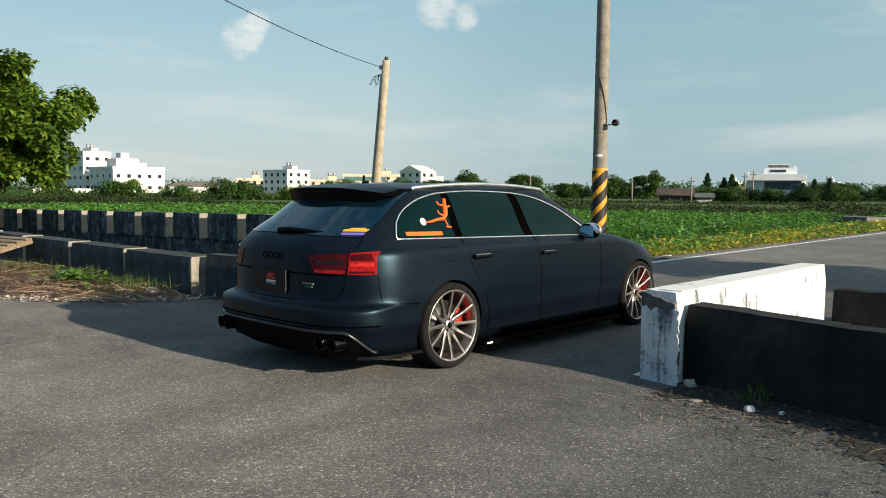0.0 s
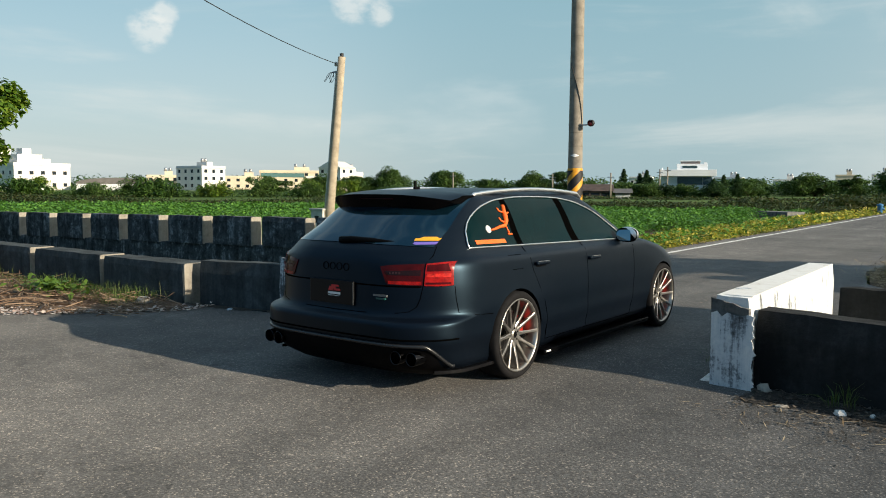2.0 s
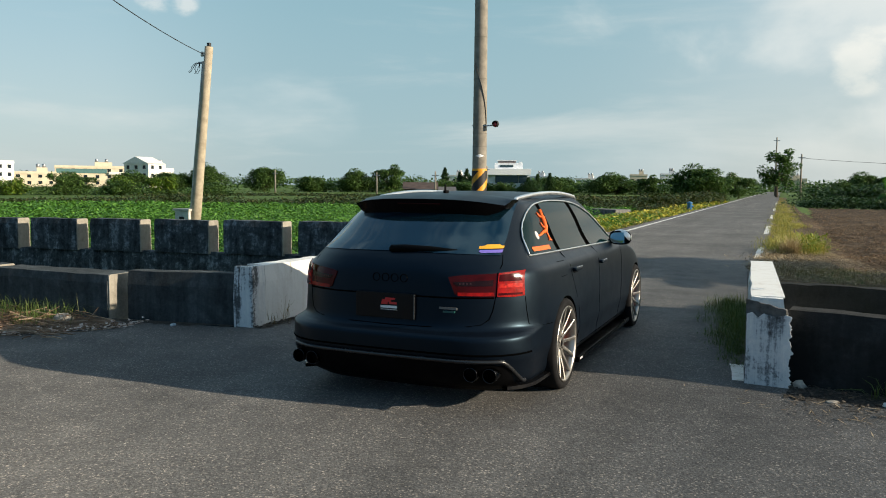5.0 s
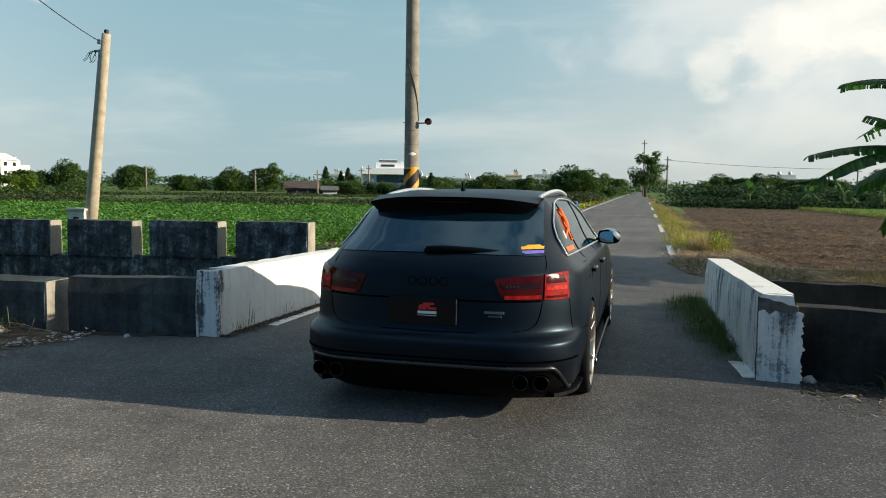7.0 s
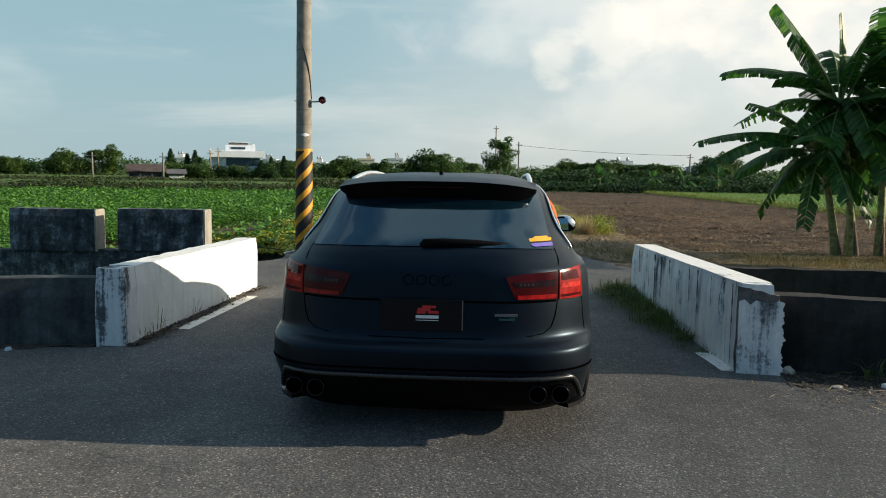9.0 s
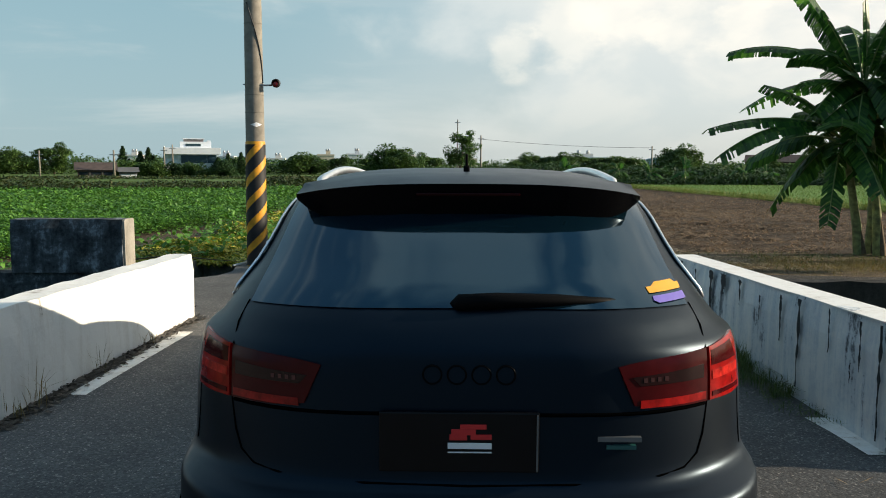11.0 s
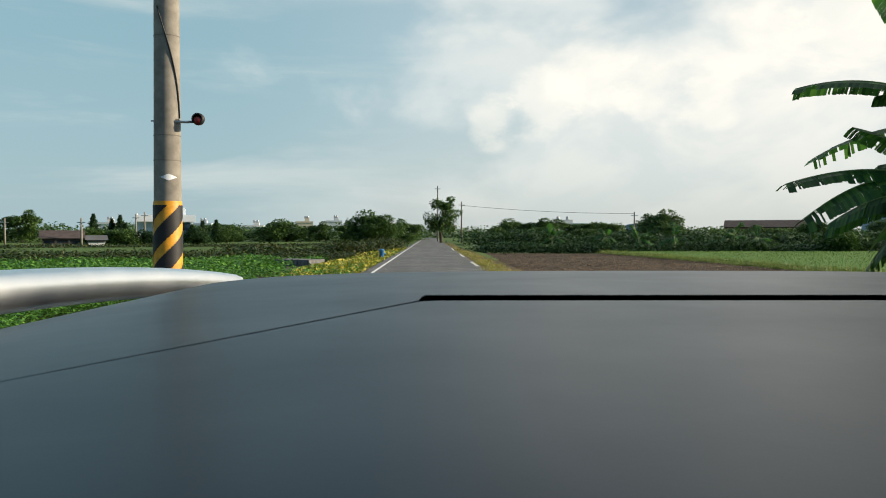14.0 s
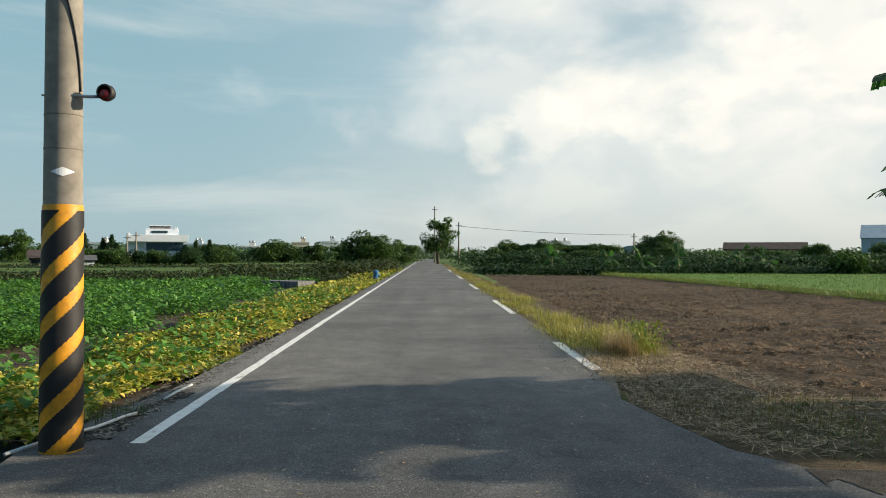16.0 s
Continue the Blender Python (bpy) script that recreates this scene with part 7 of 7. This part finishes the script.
TREE_C = tree("field_tree", (-93.0, 165.4, -0.3), 6.8, 7.6, FAR_LEAF, 0.48, 6500, 83, "tall dark tree at the far edge of the fields", 0.1, 26, "far trees")


def put_tree(src, x, y, h, w, turn):
    base_h = {TREE_A: 6.2, TREE_B: 6.4, TREE_C: 6.8}[src]
    base_w = {TREE_A: 9.5, TREE_B: 8.5, TREE_C: 7.6}[src]
    w, h = w * 1.2, h * 1.08
    return copy_thing(src, pose(x, y, -0.3, 0, 0, turn) @ Matrix.Diagonal((w / base_w, w / base_w, h / base_h, 1)))


R = rng(91)
for i, (x, y, h, w) in enumerate(((-108.2, 155.2, 3.7, 6.6), (-99.5, 162.2, 5.1, 7.6), (-66.5, 146.5, 2.4, 5.5), (-55.4, 180.5, 4.1, 9), (-42.5, 184, 4.7, 10.5), (-35, 185, 4.4, 5), (-58.5, 150.5, 2.2, 4.5), (-50, 162, 3.0, 6.0), (-28, 186, 4.2, 6), (-21, 187, 4.4, 6), (9, 192, 4.9, 7.5), (16.5, 191, 5.2, 7.5), (29.5, 189, 4.6, 10), (44.4, 192.4, 6.8, 9.6),
                                   (22.5, 191, 5.0, 9), (84, 160, 5.0, 9), (4, 150, 3.0, 5), (13, 152, 3.7, 5), (21, 156, 2.9, 6.5), (36, 158, 3.5, 5), (53, 150, 3.3, 6), (61, 146, 4.1, 5), (-16.4, 127.5, 4.9, 7.4), (-12.2, 137.9, 4.1, 4.4), (-133.2, 136.8, 4.3, 8.6), (-140, 130, 4.2, 8), (-147, 122, 3.6, 8))):
    put_tree((TREE_A, TREE_B, TREE_C)[i % 3], x, y, h, w, float(R.uniform(0, 360)))
tree("roadside_tree", (-6.7, 150.2, -0.2), 9.1, 6.9, TREE_LEAF, 0.6, 2600, 84, "tall slender tree beside the far end of the road", 0.18, 30)


def conifer(at, height, wide, seed):
    """A pointed dark tree: a straight trunk and a crown of drooping sprays, narrowing to the top."""
    r = rng(seed)
    ob = thing("conifer", Matrix.Translation(at), "dark pointed conifer beside the modern house", "tree", "conifers")
    tube("trunk", [(0, 0, -0.3), (0.03, 0, height * 0.5), (0, 0, height * 0.97)], [0.12, 0.07, 0.02], BARK, ob, 8)
    n = 2600
    t = r.uniform(0, 1, n) ** 0.8
    az = r.uniform(0, 2 * np.pi, n)
    out = wide * 0.5 * (1 - t) * (0.75 + 0.25 * np.sin(t * 42 + az)) * r.uniform(0.3, 1, n) ** 0.5
    p = np.stack([np.cos(az) * out, np.sin(az) * out, 0.1 + t * (height - 0.1)], 1)
    quads_object("crown", leaves(p, 0.34, 0.15, -0.25, r, 0.3), CONIFER_LEAF, ob)
    return ob


for i, (x, y, h, w) in enumerate(((-71.6, 150.5, 5.2, 3.6), (-69.4, 153.4, 4.4, 3.2), (-67.0, 151.5, 5.0, 3.8), (-65.0, 149.0, 3.6, 4.0), (-53.2, 157.0, 4.1, 2.8), (-51.0, 158.5, 4.3, 2.8), (-54.9, 156.0, 3.4, 3.4))):
    conifer((x, y, -0.3), h * 1.1, w * 1.55, 300 + i)


def far_wood(name, line, wide, height, n, size, mat, label, seed):
    return tagged(hedge(name, line, wide, height, n, size, mat, label, seed), category="woods")


far_wood("far_woods", [(-420, 60), (-330, 190), (-250, 300), (-150, 360), (-60, 380), (60, 380), (190, 330), (330, 200)], 14, 6.0, 26000, 1.7, TREE_LEAF, "continuous dark belt of distant trees", 92)
far_wood("tree_belt", [(-112, 158), (-80, 178), (-50, 192), (-12, 200)], 6, 3.9, 16000, 0.7, FAR_LEAF, "dark belt of trees behind the fields", 96)
far_wood("tree_belt_east", [(-1, 196), (30, 197), (62, 186), (110, 165)], 6, 3.3, 26000, 0.75, FAR_LEAF, "dark belt of trees east of the road", 97)
far_wood("bush_belt", [(-150, 22), (-118, 44), (-104, 60), (-92, 78), (-80, 92)], 4, 1.35, 15000, 0.40, FAR_LEAF, "rank bushes in front of the distant houses", 93)
far_wood("bush_belt_low", [(-80, 92), (-56, 104), (-34, 114), (-14, 120)], 4, 0.45, 6000, 0.4, HEDGE_LEAF, "low rough growth beyond the fields", 94)
far_wood("east_belt", [(-1, 125), (28, 118), (60, 112), (110, 100)], 6, 2.2, 42000, 0.60, CONIFER_LEAF, "dark belt of bushes east of the road", 95)
tree("bush", (-101.5, 62.4, -0.3), 2.6, 7.0, TREE_LEAF, 0.5, 3200, 85, "dark rounded bush before the houses", 0.0, 30)
tree("bush", (-109.5, 47.1, -0.3), 2.6, 6.5, TREE_LEAF, 0.45, 2600, 86, "dark rounded bush before the houses", 0.0, 26)
for i, (x, y, h, w) in enumerate(((-57.7, 129.9, 2.8, 6.0), (-53.9, 131.4, 2.3, 5.4), (-50.6, 132.8, 2.7, 5.0), (-46.6, 133.4, 2.9, 5.0), (-61.5, 128.0, 3.1, 5.0))):
    tree("bush", (x, y, -0.3), h, w, CONIFER_LEAF if i % 2 else FAR_LEAF, 0.34, 3600, 130 + i, "dark green bush before the modern house", 0.0, 26, "bushes by the modern house")
for i, (x, y, h, w) in enumerate(((-113.5, 51.0, 3.0, 5.0), (-107.0, 56.0, 2.3, 5.5), (-105.0, 60.5, 3.6, 4.4), (-97.5, 69.0, 2.4, 5.0), (-95.0, 75.5, 3.9, 4.6), (-90.0, 80.0, 2.6, 5.5), (-87.0, 85.5, 3.2, 4.4), (-83.0, 90.5, 2.2, 5.0), (-120.0, 43.0, 3.4, 5.5), (-92.5, 83.0, 3.3, 3.6))):
    tree("bush", (x, y, -0.3), h, w, FAR_LEAF if i % 3 else TREE_LEAF_SUN, 0.34, 3000, 230 + i, "leafy green bush before the town houses", 0.0, 24, "bushes before the town houses")
tree("bush", (31.5, 78.5, -0.3), 2.5, 5.5, TREE_LEAF, 0.4, 2200, 87, "dark bush at the edge of the green field", 0.0, 24)


def house(name, a, b, depth, height, storeys, cols, wall, label, trim=None, roof="flat", side_cols=2, extra=(), windows=(0.95, 2.15), south_cols=0):
    """A block of flats or a house from its front line a-b: wall, roof, windows with frame and pane."""
    a, b = Vector((*a, 0)), Vector((*b, 0))
    w = (b - a).length
    ob = thing(name, Matrix.Translation(a) @ Matrix.Rotation(math.atan2((b - a).y, (b - a).x), 4, "Z"), label, "building")
    trim = trim or wall
    part("wall", boxed((0, 0, -0.5), (w, depth, height), 0.03), wall, ob)
    if roof == "flat":
        bm = bmesh.new()
        box(bm, (-0.25, -0.25, height), (w + 0.25, depth + 0.25, height + 0.22), 0.03)
        box(bm, (-0.1, -0.1, height + 0.22), (w + 0.1, 0.1, height + 0.85), 0.02)
        box(bm, (-0.1, 0.1, height + 0.22), (0.1, depth, height + 0.85), 0.02)
        box(bm, (w - 0.1, 0.1, height + 0.22), (w + 0.1, depth, height + 0.85), 0.02)
        part("roof", bm, trim, ob, "flat roof with parapet")
        part("stair_house", boxed((w * 0.55, depth * 0.3, height + 0.22), (w * 0.8, depth * 0.7, height + 2.4), 0.03), wall, ob)
        for k in range(2):
            lathe("water_tank", [(0, 0.001), (0, 0.6), (1.2, 0.6), (1.4, 0.3), (1.45, 0.001)], STEEL, ob, 12, "steel water tank", "z", loc=(w * (0.58 + 0.14 * k), depth * 0.5, height + 2.4))
    elif roof == "gable":
        bm = bmesh.new()
        v = [bm.verts.new(q) for q in ((-0.4, -0.5, height), (w + 0.4, -0.5, height), (w + 0.4, depth / 2, height + depth * 0.22), (-0.4, depth / 2, height + depth * 0.22), (-0.4, depth + 0.5, height), (w + 0.4, depth + 0.5, height))]
        for f in ((0, 1, 2, 3), (3, 2, 5, 4), (0, 3, 4), (1, 5, 2), (0, 4, 5, 1)):
            bm.faces.new([v[i] for i in f])
        part("roof", bm, trim, ob, "low pitched roof")
    elif roof == "arch":
        bm = bmesh.new()
        for k in range(13):
            t = math.pi * k / 12
            for y_ in (-0.3, depth + 0.3):
                bm.verts.new((w / 2 - (w / 2 + 0.2) * math.cos(t), y_, height + w * 0.07 * math.sin(t)))
        bm.verts.ensure_lookup_table()
        for k in range(12):
            bm.faces.new((bm.verts[2 * k], bm.verts[2 * k + 2], bm.verts[2 * k + 3], bm.verts[2 * k + 1]))
        bm.faces.new([bm.verts[2 * k] for k in range(13)])
        bm.faces.new([bm.verts[2 * k + 1] for k in range(13)][::-1])
        part("roof", bm, trim, ob, "curved sheet roof")
    fh = height / storeys
    def window(x0, x1, z0, z1, face):
        m = Matrix() if face == "front" else Matrix.Translation((w if face == "east" else 0, 0, 0)) @ Matrix.Rotation(radians(90 if face == "east" else -90), 4, "Z")
        if face == "west":
            m = m @ Matrix.Translation((-depth, 0, 0))
        win = new("window")
        win.parent = ob
        win.matrix_local = m
        bm = bmesh.new()
        for lo, hi in (((x0 - 0.1, -0.10, z0 - 0.1), (x1 + 0.1, 0.02, z0)), ((x0 - 0.1, -0.08, z1), (x1 + 0.1, 0.02, z1 + 0.1)), ((x0 - 0.1, -0.08, z0), (x0, 0.02, z1)), ((x1, -0.08, z0), (x1 + 0.1, 0.02, z1))):
            box(bm, lo, hi)
        part("frame", bm, trim, win)
        part("pane", boxed((x0, -0.02, z0), (x1, 0.01, z1)), PANE, win)
    for s in range(storeys):
        part("storey_band", boxed((-0.08, -0.12, fh * (s + 1) - 0.3), (w + 0.08, -0.002, fh * (s + 1) - 0.05), 0.01), trim, ob)
        for c in range(cols):
            x = w * (c + 0.5) / cols
            window(x - 0.65, x + 0.65, fh * s + windows[0], fh * s + windows[1], "front")
        for c in range(side_cols):
            x = depth * (c + 0.5) / max(1, side_cols)
            window(x - 0.6, x + 0.6, fh * s + windows[0], fh * s + windows[1], "east")
        for c in range(south_cols):
            x = depth * (c + 0.5) / south_cols
            window(x - 0.7, x + 0.7, fh * s + windows[0], fh * s + windows[1], "west")
    for lo, hi, mat_, nm in extra:
        part(nm, boxed(lo, hi, 0.03), mat_, ob)
    return ob


PANE = plain_material("far_window_glass", (0.018, 0.026, 0.034), 0.25, vary=0.2, spec=0.2)
TILE_WHITE = plain_material("white_tile_wall", (0.78, 0.75, 0.70), 0.7, vary=0.06, scale=0.4)
TILE_CREAM = plain_material("cream_wall", (0.66, 0.58, 0.44), 0.75, vary=0.08, scale=0.4)
TILE_GREY = plain_material("grey_white_wall", (0.60, 0.62, 0.64), 0.75, vary=0.08, scale=0.4)
SHEET_GREY = plain_material("grey_sheet_roof", (0.115, 0.108, 0.105), 0.6, vary=0.2, scale=0.6)
SHEET_BLUE = plain_material("blue_grey_sheet", (0.36, 0.44, 0.50), 0.6, vary=0.12, scale=0.6)
ROOF_BROWN = plain_material("brown_tile_roof", (0.075, 0.052, 0.045), 0.85, vary=0.3, scale=1.2)
BRICK_RED = plain_material("red_brick_wall", (0.26, 0.12, 0.09), 0.85, vary=0.2, scale=1.0)
TEAL_GLASS = plain_material("teal_glass", (0.10, 0.20, 0.20), 0.12, vary=0.2)

house("town_house", (-288.0, 113.0), (-288.0, 123.0), 20, 13.6, 4, 3, TILE_WHITE, "white four-storey town house beyond the fields", south_cols=4)
house("apartment_building", (-265.8, 114.1), (-265.8, 132.5), 20, 7.9, 2, 5, TILE_WHITE, "white flat-roofed apartment building beyond the fields", TILE_WHITE, south_cols=4, extra=(((3.0, 4.0, 8.2), (11.0, 12.0, 11.6), TILE_WHITE, "upper_floor"), ((5.0, 5.0, 11.6), (8.0, 9.0, 13.6), TILE_GREY, "stair_tower")))
tagged(wall_piece("wall_far_yard", (-252.0, 84.0), (-250.0, 112.0), 0.4, -0.4, 1.1, 1.1, TILE_WHITE, "low white boundary wall before the town houses", 0.02, 0.01, 77, step=2.0), category="wall")
house("warehouse", (-258.1, 130.5), (-245.8, 152.4), 30, 2.3, 1, 0, TILE_GREY, "low grey warehouse with a curved sheet roof", SHEET_GREY, "arch", 0)
house("apartment_building", (-246.8, 171.4), (-246.8, 181.6), 16, 8.0, 3, 3, TILE_WHITE, "white three-storey apartment building with roof tanks", TILE_GREY, south_cols=4)
house("town_house", (-282.2, 171.0), (-275.6, 181.0), 10, 4.9, 2, 4, TILE_CREAM, "cream town house behind the apartments")
house("town_house", (-268.4, 197.1), (-259.4, 208.6), 10, 4.8, 2, 4, TILE_CREAM, "cream town house behind the apartments")
house("office_building", (-265.5, 212.9), (-248.5, 232.3), 16, 7.4, 3, 6, TILE_CREAM, "cream building with a glazed teal top floor", TILE_CREAM, "flat", 3,
      (((0.5, -0.2, 5.3), (18.5, -0.125, 7.0), TEAL_GLASS, "glazing"), ((19.2, -1.2, 4.9), (25.6, -0.13, 5.9), TILE_WHITE, "balcony"), ((19.2, -1.2, 2.3), (25.6, -0.13, 3.3), TILE_WHITE, "balcony")))
house("town_house", (-203.9, 199.3), (-203.9, 206.5), 11, 8.2, 3, 2, TILE_WHITE, "white modern town house with a slanted roof", TILE_WHITE, "gable", south_cols=3)
house("town_house", (-204.5, 207.0), (-204.5, 211.5), 9, 6.0, 2, 2, TILE_WHITE, "small white town house", south_cols=0)
ROOF_FRAME = plain_material("roof_frame", (0.24, 0.21, 0.21), 0.6)
DARK_GLASS = plain_material("dark_teal_glass", (0.035, 0.065, 0.075), 0.12, vary=0.2)
# white wall with the front's bluish shade put into its colour
BLUE_SHADE_WHITE = plain_material("blue_shade_white_wall", (0.84, 0.87, 0.90), 0.7, vary=0.05, scale=0.4)
house("modern_house", (-65.0, 154.0), (-55.8, 157.4), 5, 3.95, 1, 0, BLUE_SHADE_WHITE, "white modern house with deep balconies and roof terrace among trees", BLUE_SHADE_WHITE, "none", 0,
      (((-0.09, -1.6, 3.95), (10.71, 1.0, 5.25), BLUE_SHADE_WHITE, "balcony"), ((3.24, -0.25, 2.25), (8.1, -0.06, 3.80), DARK_GLASS, "glazing"), ((8.1, -1.3, 1.95), (10.26, -0.02, 2.15), BLUE_SHADE_WHITE, "floor_slab"), ((9.99, -1.3, 2.16), (10.26, -1.05, 3.94), BLUE_SHADE_WHITE, "post"), ((8.19, -0.2, 2.25), (9.9, -0.06, 3.80), DARK_GLASS, "glazing"),
       ((0.09, -1.55, 5.26), (0.27, 0.9, 5.55), BLUE_SHADE_WHITE, "terrace_wall"), ((3.06, 0.2, 5.26), (9, 4.4, 6.45), BLUE_SHADE_WHITE, "upper_floor"), ((4.14, 0.10, 5.60), (7.02, 0.19, 6.05), DARK_GLASS, "glazing"), ((3.78, 0.6, 6.46), (7.56, 3.9, 6.95), ROOF_FRAME, "roof_frame"), ((3.6, 0.4, 6.96), (7.74, 4.1, 7.12), BLUE_SHADE_WHITE, "roof_slab"), ((8.28, 0.5, 6.46), (8.91, 3.0, 6.75), BLUE_SHADE_WHITE, "terrace_wall"),
       ((2.61, -0.6, 3.0), (3.15, -0.1, 3.94), BLUE_SHADE_WHITE, "post"), ((4.32, -1.5, -0.4), (7.47, -0.13, 1.4), TILE_CREAM, "porch"), ((4.68, -1.56, 0.2), (5.58, -1.51, 1.1), DARK_GLASS, "porch_window"), ((6.21, -1.56, 0.2), (7.11, -1.51, 1.1), DARK_GLASS, "porch_window")))
house("farm_house", (-60.2, 110.2), (-55.8, 112.4), 5.0, 1.0, 1, 3, BARE_CONCRETE, "low old farm house with a brown pitched roof", ROOF_BROWN, "gable", 1, windows=(0.32, 0.75))
house("shed", (-54.9, 112.2), (-53.0, 113.2), 3, 0.75, 1, 0, TILE_GREY, "small pale sheet-metal shed beside the farm house", SHEET_GREY, "gable", 0)
house("brick_barn", (80.5, 250.0), (102.0, 241.0), 10, 3.8, 1, 5, BRICK_RED, "long low red brick barn beyond the fields", ROOF_BROWN, "gable", 2)
house("sheet_hall", (122.9, 250.1), (147.7, 236.0), 20, 7.4, 1, 0, SHEET_BLUE, "large pale blue sheet-metal hall", SHEET_BLUE, "gable", 0)
house("sheet_hall", (55.8, 277.0), (66, 274.7), 16, 4.6, 1, 0, SHEET_BLUE, "grey-blue sheet-metal hall behind trees", SHEET_BLUE, "arch", 0)
house("apartment_building", (23.0, 327.5), (50.5, 323.9), 12, 5.2, 2, 9, TILE_WHITE, "distant pale apartment building")
for i in range(8):
    x = -190 + 24.5 * i + 5 * math.sin(i * 2.1)
    y = 410 + 4 * i
    house("town_house", (x, y), (x + 11 + 3 * math.sin(i), y + 2), 10, 7.0 + 1.6 * math.sin(i * 1.7), 2, 3, (TILE_WHITE, TILE_CREAM, TILE_GREY)[i % 3], "distant pale town house beyond the tree belt")

for nm, x, y, h in (("utility_pole", -7.7, 172.4, 12.2), ("utility_pole", -2.9, 152.4, 8.0), ("utility_pole", 29, 150, 6.0), ("utility_pole", -76.5, 129.9, 4.4), ("utility_pole", -55.2, 110.9, 4.1), ("utility_pole", -58.7, 138.2, 5.3), ("utility_pole", -57.4, 138.7, 5.7), ("utility_pole", -93.5, 121.0, 4.6)):
    ob = thing(nm, Matrix.Translation((x, y, -0.3)), "slim distant utility pole", "utility pole", "far poles")
    tube("shaft", [(0, 0, 0), (0, 0, h * 0.5), (0, 0, h)], [0.17, 0.15, 0.12], POLE_GREY, ob, 8)
    part("cross_arm", boxed((-0.6, -0.05, h - 0.7), (0.6, 0.05, h - 0.58)), STEEL, ob)
tagged(tube("overhead_wire", [Vector((-2.9, 152.4, 7.0)).lerp(Vector((29, 150, 5.4)), t) + Vector((0, 0, -1.6 * t * (1 - t))) for t in np.linspace(0, 1, 14)], 0.03, CABLE, None, 5), "thin distant overhead wire", "wire")
blue = plain_material("blue_paint", (0.03, 0.16, 0.36), 0.5)
bx = thing("field_hydrant", pose(-9.55, 56.0, -0.1), "small blue painted irrigation hydrant by the road", "hydrant")
lathe("body", [(0, 0.16), (0.5, 0.16), (0.55, 0.2), (0.62, 0.2), (0.66, 0.1), (0.7, 0.001)], blue, bx, 14, "", "z")
lathe("outlet", [(0.0, 0.07), (0.26, 0.07), (0.26, 0.001)], blue, bx, 10, "", "x", loc=(0, 0, 0.36))
sheet("pond_edge", [(-14.4, 46.2), (-12.4, 45.2), (-11.8, 46.6), (-13.9, 47.8)], 0.20, 0.4, BARE_GREY, "pale concrete irrigation basin edge", "basin")
